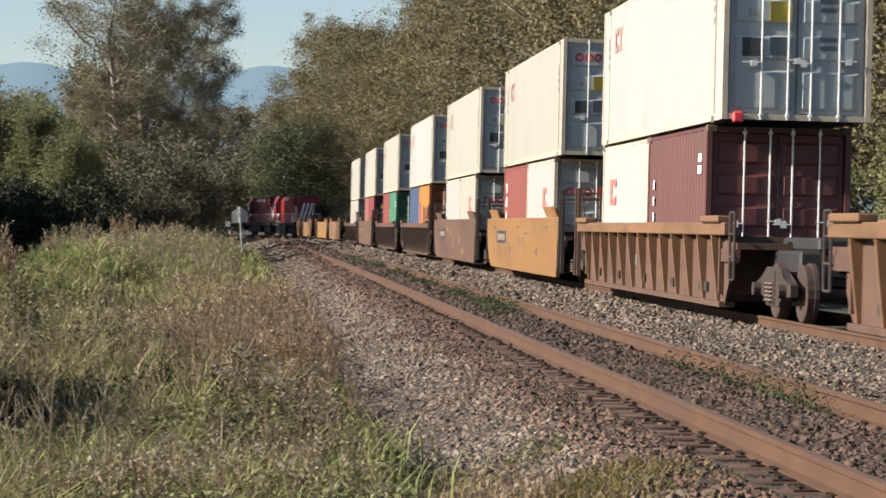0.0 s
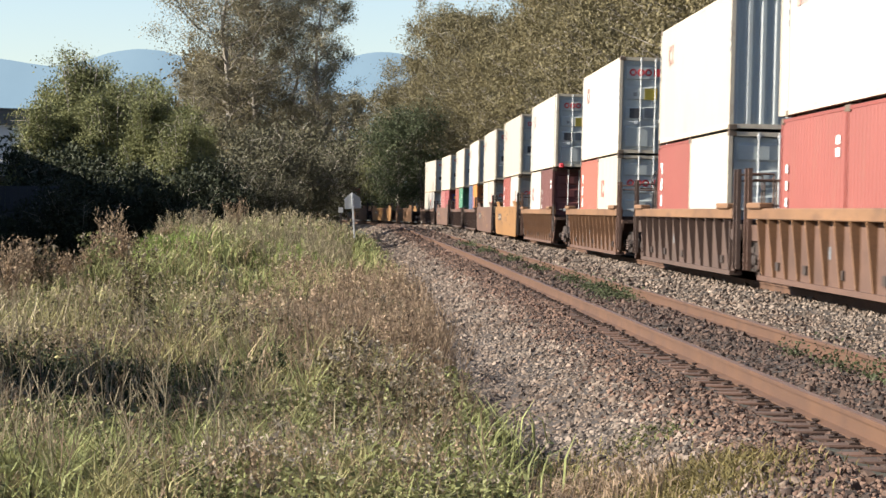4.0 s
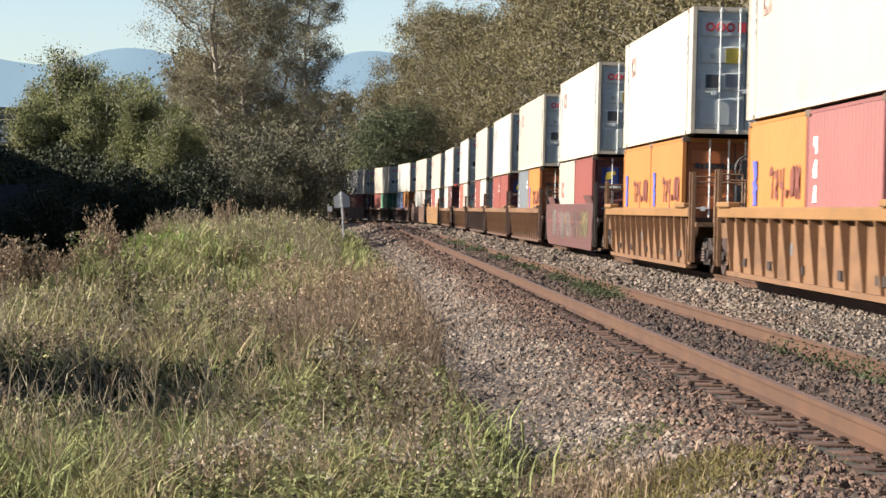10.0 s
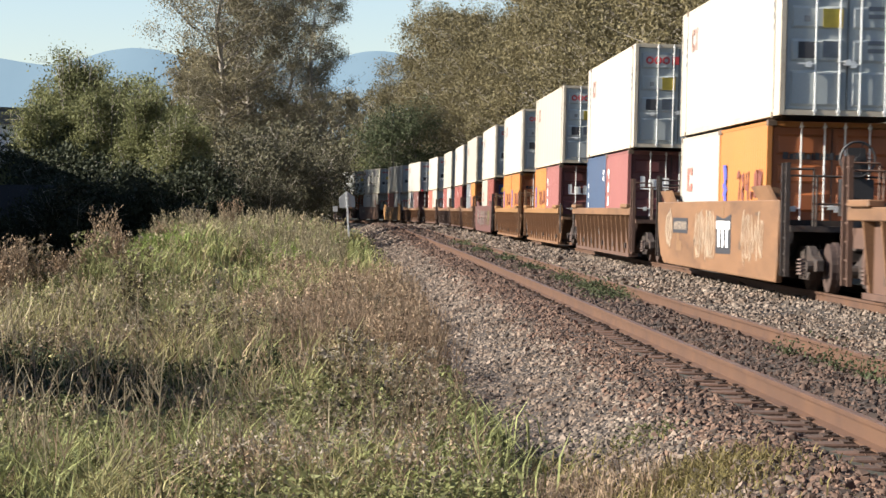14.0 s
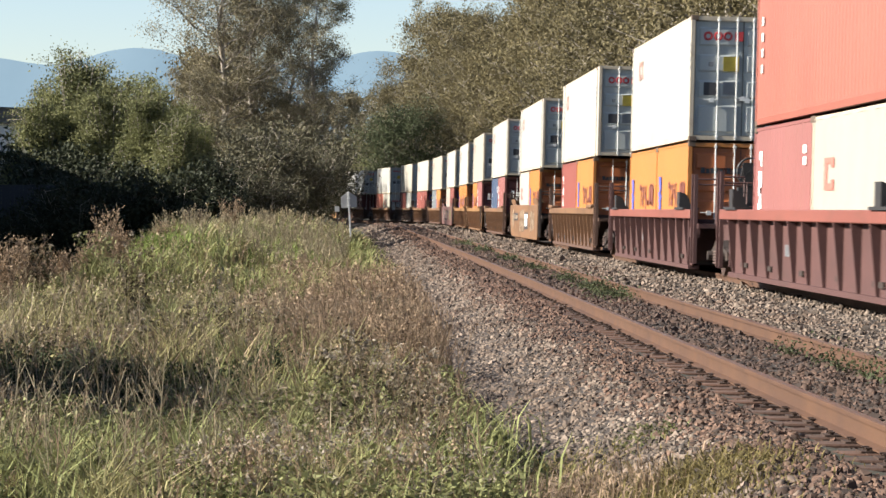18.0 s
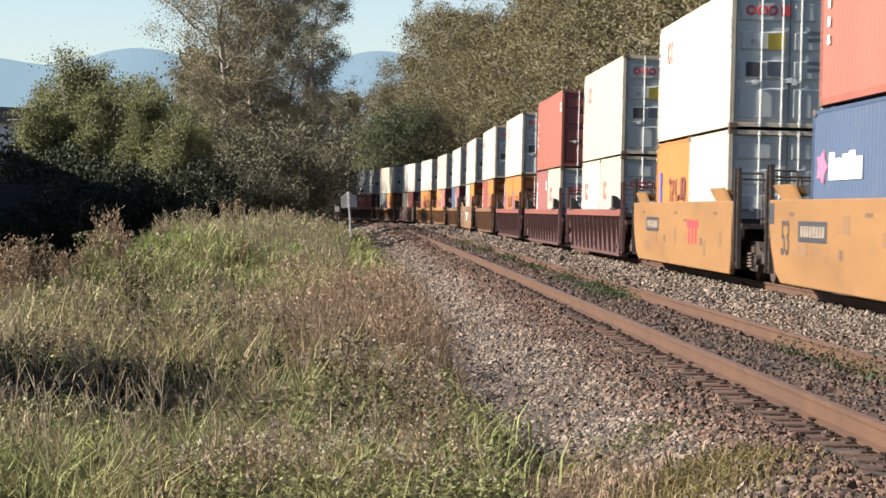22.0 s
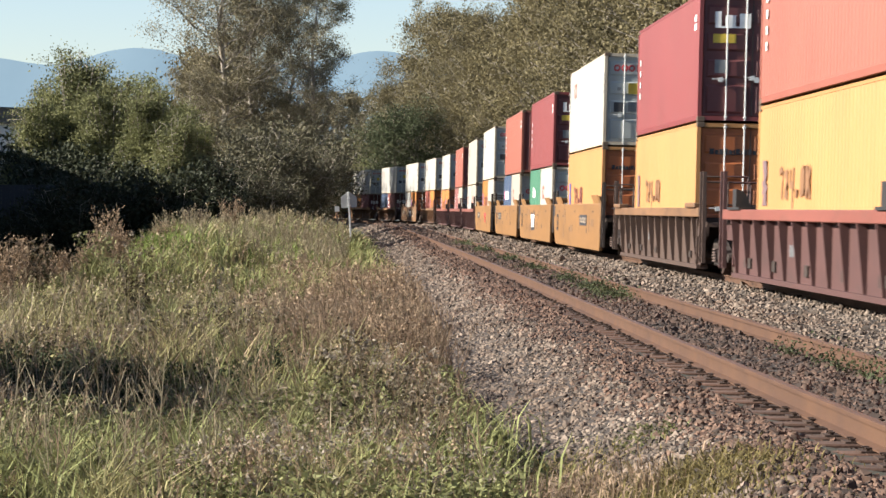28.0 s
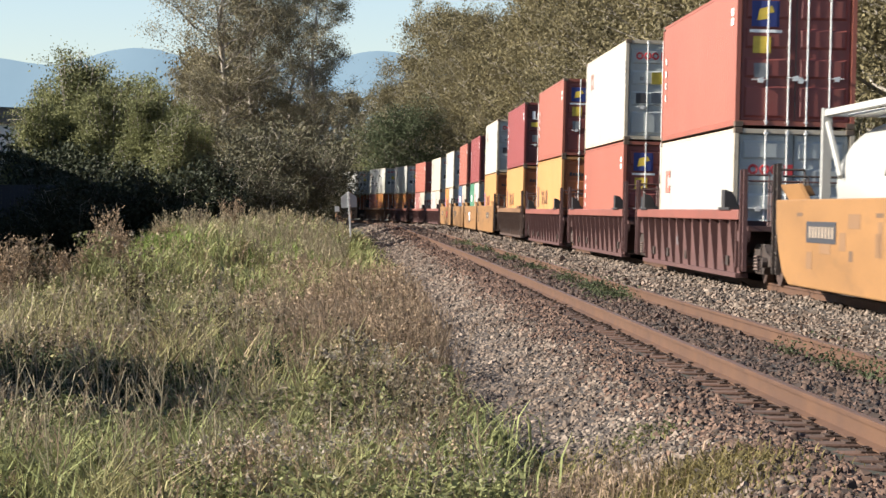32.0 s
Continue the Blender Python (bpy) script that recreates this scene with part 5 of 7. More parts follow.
def make_tree(seed, tall, wide, low, leaves, size, leaf, habit="spire", tight=0.62):
    """Trunk, limbs and branchlets as one mesh; a crown of loose leaves about the branchlets as another."""
    rng = random.Random(seed)
    nrg = np.random.default_rng(seed)
    root = new("tree")
    bm = bmesh.new()
    trunk = [Vector((0, 0, -0.6))]
    sway = Vector((rng.uniform(-0.02, 0.02), rng.uniform(-0.02, 0.02), 0))
    n = 12
    for i in range(1, n + 1):
        z = tall * 0.97 * i / n
        trunk.append(Vector((sway.x * z + rng.uniform(-0.012, 0.012) * tall, sway.y * z + rng.uniform(-0.012, 0.012) * tall, z)))
    if habit == "bush":
        trunk = trunk[:7]
    if habit == "lobed":
        trunk = trunk[:9]
    limb(bm, trunk, tall * 0.015, 0.05 if tall > 15 else 0.02, 8)
    centres, spread = [], []
    count = {"spire": 86, "bush": 40, "round": 56, "lobed": 90}[habit]
    lobes = [(i * 2.4 + rng.uniform(-0.5, 0.5), wide * rng.uniform(0.35, 0.95) * (1.0 if i < 13 else 0.4), tall * (rng.uniform(0.18, 0.74) if i < 13 else rng.uniform(0.74, 0.90)), wide * rng.uniform(0.20, 0.36)) for i in range(18)]
    for k in range(count):
        f = (k + rng.random()) / count
        z0 = low * tall + (0.96 - low) * tall * f
        if habit == "bush":
            z0 = tall * (0.05 + 0.45 * f)
        i = min(len(trunk) - 2, int(z0 / (tall * 0.97) * n))
        t = (z0 - trunk[i].z) / max(0.01, trunk[i + 1].z - trunk[i].z)
        p0 = trunk[i].lerp(trunk[i + 1], max(0, min(1, t)))
        shape = {"spire": (0.25 + 0.75 * math.sin(math.pi * min(1, 0.18 + 0.82 * (1 - f)))) * (1.0 if f < 0.75 else 1.55 - f * 0.75),
                 "round": 0.35 + 0.75 * math.sin(math.pi * (0.12 + 0.75 * f)), "bush": 0.55 + 0.5 * math.sin(math.pi * f), "lobed": 1.0}[habit]
        a = k * 2.39996 + rng.uniform(-0.5, 0.5)
        reach = wide * shape * rng.uniform(0.55, 1.12)
        rise = reach * {"spire": rng.uniform(0.45, 1.0), "round": rng.uniform(0.2, 0.8), "bush": rng.uniform(0.5, 1.7), "lobed": 0.5}[habit]
        tip = p0 + Vector((math.cos(a) * reach, math.sin(a) * reach, rise))
        if habit == "lobed":
            la, lr, lz, lw = lobes[k % 18]
            way = Vector((rng.gauss(0, 1), rng.gauss(0, 1), rng.gauss(0.3, 1))).normalized() * lw * rng.uniform(0.5, 1.0)
            tip = Vector((math.cos(la) * lr, math.sin(la) * lr, lz)) + way
            p0 = trunk[min(len(trunk) - 1, max(1, int(lz / tall * n * 0.55)))].copy()
            reach = lw * 1.5
        if tip.z > tall * 1.02:
            tip.z = tall * rng.uniform(0.9, 1.02)
        mid = p0.lerp(tip, 0.5) + Vector((0, 0, -0.10 * reach))
        limb(bm, [p0, mid, tip], max(0.03, tall * 0.0052 * (1.1 - f)), 0.014, 4)
        for j in range(7):
            t = 0.40 + 0.60 * (j + rng.random()) / 7
            q = p0.lerp(mid, t * 2) if t < 0.5 else mid.lerp(tip, t * 2 - 1)
            e = q + Vector((rng.gauss(0, 1), rng.gauss(0, 1), rng.gauss(0.35, 0.7))) * reach * 0.20
            limb(bm, [q, e], 0.018, 0.008, 3)
            for c in (q.lerp(e, 0.5), e):
                centres.append(c)
                spread.append((0.10 * wide + 0.06 * reach) * tight)
    put("trunk", mesh_of("trunk", bm, BARK), root, None, "pale bark trunk with bare limbs")
    cs, sp = np.array([tuple(c) for c in centres]), np.array(spread)
    w = nrg.gamma(0.5, 1.0, len(cs))
    idx = nrg.choice(len(cs), leaves, p=w / w.sum())
    P = cs[idx] + nrg.normal(0, 1, (leaves, 3)) * sp[idx][:, None] * np.array((1, 1, 0.75))
    P[:, 2] = np.maximum(P[:, 2], 0.15)
    d1 = nrg.normal(0, 1, (leaves, 3))
    d1[:, 2] -= 0.4
    d1 /= np.linalg.norm(d1, axis=1)[:, None]
    d2 = np.cross(d1, nrg.normal(0, 1, (leaves, 3)))
    d2 /= np.linalg.norm(d2, axis=1)[:, None]
    s = size * (0.6 + 0.8 * nrg.random((leaves, 1)))
    V = np.stack([P - d1 * s, P + d1 * s * 0.7 + d2 * s * 0.65, P + d1 * s * 0.7 - d2 * s * 0.65], 1)
    put("crown", quads_mesh("crown", V, LEAF[leaf], 3), root, None)
    return root


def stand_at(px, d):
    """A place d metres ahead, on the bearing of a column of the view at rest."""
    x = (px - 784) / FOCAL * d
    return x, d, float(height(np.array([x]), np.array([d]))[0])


def plant(proto, x, y, turn=0.0, scale=1.0, label="", group="trees beside the line"):
    z = float(height(np.array([x]), np.array([min(y, 430)]))[0]) - 0.05
    t = copy_thing(proto, pose(x, y, z, 0, 0, turn) @ Matrix.Diagonal((scale, scale, scale, 1)))
    return tagged(t, label, "tree", group)


def woods():
    spires = [make_tree(11, 25, 5.2, 0.08, 62000, 0.072, "grey", "spire", 0.62), make_tree(12, 23, 4.0, 0.08, 46000, 0.072, "grey", "spire", 0.6)]
    far_spires = [make_tree(13, 24, 5.2, 0.08, 9000, 0.24, "grey", "spire"), make_tree(14, 23, 4.8, 0.08, 8500, 0.23, "grey", "spire")]
    rounds = [make_tree(21, 25, 6.4, 0.12, 36000, 0.107, "olive", "round"), make_tree(22, 23, 6.0, 0.10, 34000, 0.107, "olive", "round"), make_tree(23, 26, 5.4, 0.12, 34000, 0.107, "olive", "spire")]
    far_rounds = [make_tree(24, 25, 6.4, 0.10, 9500, 0.25, "olive", "round", 0.9), make_tree(25, 24, 6.0, 0.10, 9000, 0.25, "olive", "round", 0.9)]
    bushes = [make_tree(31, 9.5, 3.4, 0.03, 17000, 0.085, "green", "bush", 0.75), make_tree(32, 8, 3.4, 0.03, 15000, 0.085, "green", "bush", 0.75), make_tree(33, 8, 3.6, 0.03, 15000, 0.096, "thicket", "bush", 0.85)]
    # near-black bushes, standing for the shade under the leafy ones
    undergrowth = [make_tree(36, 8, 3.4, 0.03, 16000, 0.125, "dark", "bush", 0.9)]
    leafies = [make_tree(34, 12, 3.3, 0.05, 62000, 0.060, "green", "lobed", 0.66), make_tree(35, 12, 3.2, 0.05, 60000, 0.060, "green", "lobed", 0.70)]
    limes = [make_tree(41, 13, 4.2, 0.05, 14000, 0.13, "lime", "bush", 0.8)]
    dark_rounds = [make_tree(51, 18, 6.0, 0.04, 22000, 0.14, "bend", "round", 0.9)]
    rng = random.Random(9)
    tall_grey = "tall thinning cottonwood with grey-green leaves and a pale trunk"
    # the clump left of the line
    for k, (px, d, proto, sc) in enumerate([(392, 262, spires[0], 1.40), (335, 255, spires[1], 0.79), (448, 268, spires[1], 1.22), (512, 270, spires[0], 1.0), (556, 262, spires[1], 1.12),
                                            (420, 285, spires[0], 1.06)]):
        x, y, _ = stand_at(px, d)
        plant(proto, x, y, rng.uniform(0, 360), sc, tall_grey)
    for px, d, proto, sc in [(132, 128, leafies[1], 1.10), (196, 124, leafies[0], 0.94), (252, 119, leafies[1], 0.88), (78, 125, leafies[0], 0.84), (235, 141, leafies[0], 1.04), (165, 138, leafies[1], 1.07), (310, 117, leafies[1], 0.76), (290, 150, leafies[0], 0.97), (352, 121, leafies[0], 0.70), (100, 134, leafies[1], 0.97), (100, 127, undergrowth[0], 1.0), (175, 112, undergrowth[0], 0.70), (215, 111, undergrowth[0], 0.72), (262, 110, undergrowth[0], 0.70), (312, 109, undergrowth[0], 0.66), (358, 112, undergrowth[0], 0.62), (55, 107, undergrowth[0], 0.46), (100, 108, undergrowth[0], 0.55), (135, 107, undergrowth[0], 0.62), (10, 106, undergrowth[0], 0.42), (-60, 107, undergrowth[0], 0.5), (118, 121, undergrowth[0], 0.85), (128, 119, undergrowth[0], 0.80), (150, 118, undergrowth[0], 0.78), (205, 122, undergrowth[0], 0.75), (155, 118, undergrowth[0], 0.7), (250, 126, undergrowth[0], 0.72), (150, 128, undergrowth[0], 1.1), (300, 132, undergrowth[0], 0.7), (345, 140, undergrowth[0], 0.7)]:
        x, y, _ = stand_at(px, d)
        plant(proto, x, y, rng.uniform(0, 360), sc, "broad leafy bush, sunlit above; near-black ones beneath stand for shade", "bushes beside the line")
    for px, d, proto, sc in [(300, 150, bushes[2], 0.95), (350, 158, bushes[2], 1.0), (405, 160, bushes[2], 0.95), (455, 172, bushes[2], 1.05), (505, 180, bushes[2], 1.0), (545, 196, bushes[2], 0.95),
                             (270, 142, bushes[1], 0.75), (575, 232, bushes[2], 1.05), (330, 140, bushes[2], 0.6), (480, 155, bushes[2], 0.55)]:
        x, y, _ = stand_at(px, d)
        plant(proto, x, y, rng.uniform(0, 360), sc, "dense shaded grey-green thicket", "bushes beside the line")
    for x, y, proto, sc in [(-15, 248, far_spires[0], 0.85), (-18, 262, far_spires[1], 0.95), (-21, 278, far_spires[0], 0.9), (-24, 292, far_spires[1], 0.95), (-30, 306, far_spires[0], 0.95), (-36, 322, far_spires[1], 1.0),
                            (-24, 246, far_spires[1], 0.9), (-28, 262, far_spires[0], 1.0), (-33, 280, far_spires[1], 1.0), (-40, 300, far_spires[0], 1.0), (-44, 330, far_spires[0], 1.0), (-52, 345, far_spires[1], 1.0), (-60, 360, far_spires[0], 1.0)]:
        plant(proto, max(x, 6.5 - 0.113 * y), y, rng.uniform(0, 360), sc * (0.6 if y > 298 else 0.48 if y < 282 else 0.86), tall_grey)
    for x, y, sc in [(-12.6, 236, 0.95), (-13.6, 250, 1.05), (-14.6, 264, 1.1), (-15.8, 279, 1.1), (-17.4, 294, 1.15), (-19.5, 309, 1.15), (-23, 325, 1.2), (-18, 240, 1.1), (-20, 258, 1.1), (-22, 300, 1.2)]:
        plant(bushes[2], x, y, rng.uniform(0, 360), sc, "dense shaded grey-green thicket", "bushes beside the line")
    y = 236.0
    while y < 345:
        bend = float(line_at(y, FAR_TRACK)[0])
        for off in (19.0, 27.0) if y > 300 else (19.0,):
            plant(far_rounds[int(y) % 2], max(min(bend - off, -19.5), 6.5 - 0.113 * y) + rng.uniform(-1, 1), y + rng.uniform(-2, 2), rng.uniform(0, 360), rng.uniform(0.82, 0.98) * (0.62 if y > 302 else 0.46 if y < 284 else 1.0), "tall broadleaf tree shading the line")
        y += 10.5
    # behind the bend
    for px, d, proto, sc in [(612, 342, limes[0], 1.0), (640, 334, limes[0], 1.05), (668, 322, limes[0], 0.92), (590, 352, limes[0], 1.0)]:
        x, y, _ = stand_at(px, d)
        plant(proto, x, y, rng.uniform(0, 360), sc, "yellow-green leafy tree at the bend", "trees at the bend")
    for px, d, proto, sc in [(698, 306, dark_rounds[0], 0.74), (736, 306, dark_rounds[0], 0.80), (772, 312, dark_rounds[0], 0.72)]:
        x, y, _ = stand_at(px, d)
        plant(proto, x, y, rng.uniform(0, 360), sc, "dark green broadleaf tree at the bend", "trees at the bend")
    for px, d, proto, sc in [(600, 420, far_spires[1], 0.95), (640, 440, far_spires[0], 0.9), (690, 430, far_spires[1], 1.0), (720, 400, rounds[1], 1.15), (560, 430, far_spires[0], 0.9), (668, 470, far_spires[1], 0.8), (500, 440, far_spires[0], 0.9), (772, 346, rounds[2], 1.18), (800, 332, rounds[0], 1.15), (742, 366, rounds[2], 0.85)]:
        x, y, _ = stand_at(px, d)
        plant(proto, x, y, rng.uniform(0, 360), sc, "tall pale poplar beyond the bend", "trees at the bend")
    # the belt on the far side of the train
    s, k = 52.0, 0
    while s < 372:
        for row, off in enumerate((11.5, 19.0)):
            ss = s + row * 6 + rng.uniform(-2, 2)
            x, y, ph = line_at(min(ss, 290), FAR_TRACK + off + rng.uniform(-1, 1.5))
            if ss > 290:
                y += ss - 290
                x += (ss - 290) * 0.02
            plant(rounds[k // 2 % 3] if row == 0 else far_rounds[k % 2], float(x), float(y), rng.uniform(0, 360), rng.uniform(0.86, 1.1) * (0.85 if ss < 90 else 1.0), "tall broadleaf tree with olive and browning leaves", "trees beyond the train")
            k += 1
        s += rng.uniform(10.5, 14.5)
    s = 45.0
    while s < 340:
        x, y, ph = line_at(min(s, 290), FAR_TRACK + 7.0 + rng.uniform(-0.5, 1.5))
        if s > 290:
            y += s - 290
        plant(bushes[int(s) % 3] if s < 200 else limes[0] if rng.random() < 0.4 else bushes[2], float(x), float(y), rng.uniform(0, 360), rng.uniform(0.5, 0.75), "low thicket along the far side of the line", "bushes beside the line")
        s += rng.uniform(9, 14)
    # low shrubs added out of view, to cast shade on the grass
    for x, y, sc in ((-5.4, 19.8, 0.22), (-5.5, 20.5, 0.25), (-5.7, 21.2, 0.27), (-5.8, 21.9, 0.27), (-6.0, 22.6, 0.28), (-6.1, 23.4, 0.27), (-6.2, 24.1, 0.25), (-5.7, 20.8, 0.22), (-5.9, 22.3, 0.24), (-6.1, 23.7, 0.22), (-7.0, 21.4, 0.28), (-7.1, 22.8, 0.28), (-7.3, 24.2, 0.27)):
        plant(undergrowth[0], x, y, 40 * y, sc, "small leafy shrub added out of view to shade the grass", "bushes beside the line")
    # trees added out of view at the left, to shade the thicket
    for y in (148, 160, 172, 184, 197, 211, 226):
        plant(far_rounds[y % 2], -0.21 * y - 7.5, y, 50 * y, 0.72, "broadleaf tree added out of view for its shade")
    for proto in undergrowth + spires + far_spires + rounds + far_rounds + bushes + leafies + limes + dark_rounds:
        for o in (*proto.children_recursive, proto):
            bpy.data.objects.remove(o)


woods()


# ---- grass and weeds ----
def blades(name, label, x, y, tall, width, material, seed, lean=0.5, away=None):
    """Bent, tapering blades rooted at the given places."""
    g = np.random.default_rng(seed)
    n = len(x)
    z = height(x, y)
    a = g.random(n) * 6.2832 if away is None else away + g.normal(0, 0.5, n)
    dx, dy = np.cos(a), np.sin(a)
    h = tall * (0.45 + 0.75 * g.random(n))
    w = width * (0.6 + 0.8 * g.random(n))
    b = lean * h * (0.2 + 0.9 * g.random(n))
    root = np.stack([x, y, z - 0.03], 1)
    side = np.stack([-dy * w, dx * w, 0 * w], 1)
    m1 = root + np.stack([dx * b * 0.25, dy * b * 0.25, h * 0.55], 1)
    top = root + np.stack([dx * b, dy * b, h * (1 - 0.25 * lean)], 1)
    q1 = np.stack([root - side, root + side, m1 + side * 0.8, m1 - side * 0.8], 1)
    q2 = np.stack([m1 - side * 0.8, m1 + side * 0.8, top + side * 0.15, top - side * 0.15], 1)
    V = np.concatenate([q1, q2], 1).reshape(-1, 3)
    return tagged(new(name, quads_mesh(name, V, material)), label, "grass", kind="stuff")


def field(n, seed, dlo, dhi, power=1.0, margin=60):
    """Places spread over what the camera overlooks left of the ballast, thicker close by."""
    g = np.random.default_rng(seed)
    y = dlo + (dhi - dlo) * g.random(n) ** power
    left = (-784 - 200) / FOCAL * y - 0.4
    lx, ly, ph = line_at(y, NEAR_TRACK)
    right = lx - 2.95
    x = left + (right - left) * g.random(n)
    u, s = across(x, y)
    return x, y, u, g


def tufts(n, seed, dlo, dhi, per, spread):
    """Places in tussocks: their tussock's number, its vigour and the way each blade leans."""
    x, y, u, g = field(max(1, n // per), seed, dlo, dhi)
    who = np.repeat(np.arange(len(x)), per)
    r, a = spread * np.abs(g.normal(0, 1, len(who))), g.random(len(who)) * 6.2832
    vigour = 0.35 + 1.1 * g.random(len(x)) ** 1.5
    bx, by = x[who] + r * np.cos(a), y[who] + r * np.sin(a)
    u, s = across(bx, by)
    return bx, by, u, who, vigour[who], a + 0.5 * np.sin(x * 1.7 + y)[who], g


def patch(x, y, scale, seed):
    """A soft random field between 0 and 1."""
    v = 0
    r = np.random.default_rng(seed)
    for k in range(5):
        a, p = r.random() * 6.28, r.random() * 6.28
        f = scale * (0.6 + r.random())
        v = v + np.sin((x * np.cos(a) + y * np.sin(a) * 0.6) * f + p + 1.3 * np.sin(x * f * 0.7 + k))
    return 0.5 + v / 7


def in_hollow(x, y):
    """True within the bare, shaded hollow, cleared of grass to deepen its shade."""
    return ((x + 3.7) / 1.6) ** 2 + ((y - 22.6) / 1.7) ** 2 < 0.75 + 0.5 * patch(x, y, 2.4, 61)


GRASS = {
    "green": leafy("green_grass", (0.205, 0.212, 0.088), (0.135, 0.138, 0.060), 0.24, 0.6),
    "bright": leafy("bright_grass", (0.2229, 0.2363, 0.0981), (0.1635, 0.1714, 0.0688), 0.24, 0.55),
    "olive": leafy("olive_grass", (0.245, 0.220, 0.106), (0.165, 0.148, 0.070), 0.24, 0.6),
    "dry": leafy("dry_brown_weeds", (0.2834, 0.2083, 0.1389), (0.1736, 0.1232, 0.0830), 0.24, 0.65),
    "straw": leafy("straw_stalks", (0.3185, 0.2680, 0.1725), (0.2426, 0.1978, 0.1276), 0.24, 0.6),
    "vivid": leafy("vivid_green_grass", (0.185, 0.235, 0.066), (0.125, 0.155, 0.046), 0.24, 0.5),
    "moss": leafy("short_mossy_grass", (0.1940, 0.1640, 0.0649), (0.1460, 0.1180, 0.0505), 0.24, 0.6),
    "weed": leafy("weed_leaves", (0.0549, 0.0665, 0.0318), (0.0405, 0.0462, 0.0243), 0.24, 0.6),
    "leaf": leafy("broad_weed_leaves", (0.1620, 0.1700, 0.0715), (0.1060, 0.1060, 0.0497), 0.24, 0.65),
    "fresh": leafy("fresh_weed_leaves", (0.165, 0.172, 0.070), (0.105, 0.110, 0.048), 0.22, 0.55),
    "dark": leafy("dark_withered_leaves", (0.1160, 0.0952, 0.0544), (0.0680, 0.0578, 0.0340), 0.15, 0.5),
    "fluff": leafy("pale_seed_heads", (0.2078, 0.1807, 0.1440), (0.1530, 0.1222, 0.0855), 0.24, 0.6),
}


def herbs(name, label, n, dlo, dhi, tall, leaf, material, seed, keep, many=26, head=None):
    """Upright weeds: one thin stem each, with small leaves set round it and a ragged top."""
    x, y, u, g = field(n * 4, seed, dlo, dhi, 1.2)
    ok = keep(x, y, u)
    x, y = x[ok][:n], y[ok][:n]
    n = len(x)
    z = height(x, y)
    h = tall * (0.5 + 0.7 * g.random(n))
    foot = np.stack([x, y, z - 0.03], 1)
    tip = foot + np.stack([g.normal(0, 0.16, n) * h, g.normal(0, 0.16, n) * h, h], 1)
    side = np.stack([0.0022 + 0 * x + y * 0.00007, 0 * x, 0 * x], 1)
    stem = np.stack([foot - side, foot + side, tip + side * 0.5, tip - side * 0.5], 1)
    tagged(new(name + "_stalks", quads_mesh(name + "_stalks", stem, GRASS["dry"])), label + ", the stalks", "weeds", kind="stuff")
    who = np.repeat(np.arange(n), many)
    t = 0.15 + 0.85 * g.random((len(who), 1)) ** 0.8
    P = foot[who] + (tip - foot)[who] * t
    a = g.random(len(who)) * 6.2832
    out = np.stack([np.cos(a), np.sin(a), g.normal(0.15, 0.5, len(who))], 1)
    out /= np.linalg.norm(out, axis=1)[:, None]
    L = leaf * (0.5 + 0.9 * g.random((len(who), 1))) * (1.25 - 0.7 * t) * (0.8 + y[who][:, None] / 90)
    wide = np.cross(out, g.normal(0, 1, out.shape))
    wide *= 0.32 / np.linalg.norm(wide, axis=1)[:, None]
    q0, q1 = P + out * L * 0.1, P + out * L
    mid = P + out * L * 0.5 + np.array((0, 0, 0.12)) * L
    V = np.stack([q0, mid + wide * L, q1 - np.array((0, 0, 0.25)) * L, mid - wide * L], 1)
    tagged(new(name, quads_mesh(name, V, GRASS[material])), label, "weeds", kind="stuff")
    if head:
        pick = np.repeat(np.arange(n)[g.random(n) < 0.5], 12)
        Q = tip[pick] + g.normal(0, 0.018, (len(pick), 3)) * (1 + y[pick][:, None] / 50)
        e1, e2 = g.normal(0, 0.008, Q.shape) * (1 + y[pick][:, None] / 40), g.normal(0, 0.008, Q.shape) * (1 + y[pick][:, None] / 40)
        tagged(new(name + "_tops", quads_mesh(name + "_tops", np.stack([Q - e1, Q + e2, Q + e1], 1), GRASS[head], 3)), label + ", the seed tops", "weeds", kind="stuff")


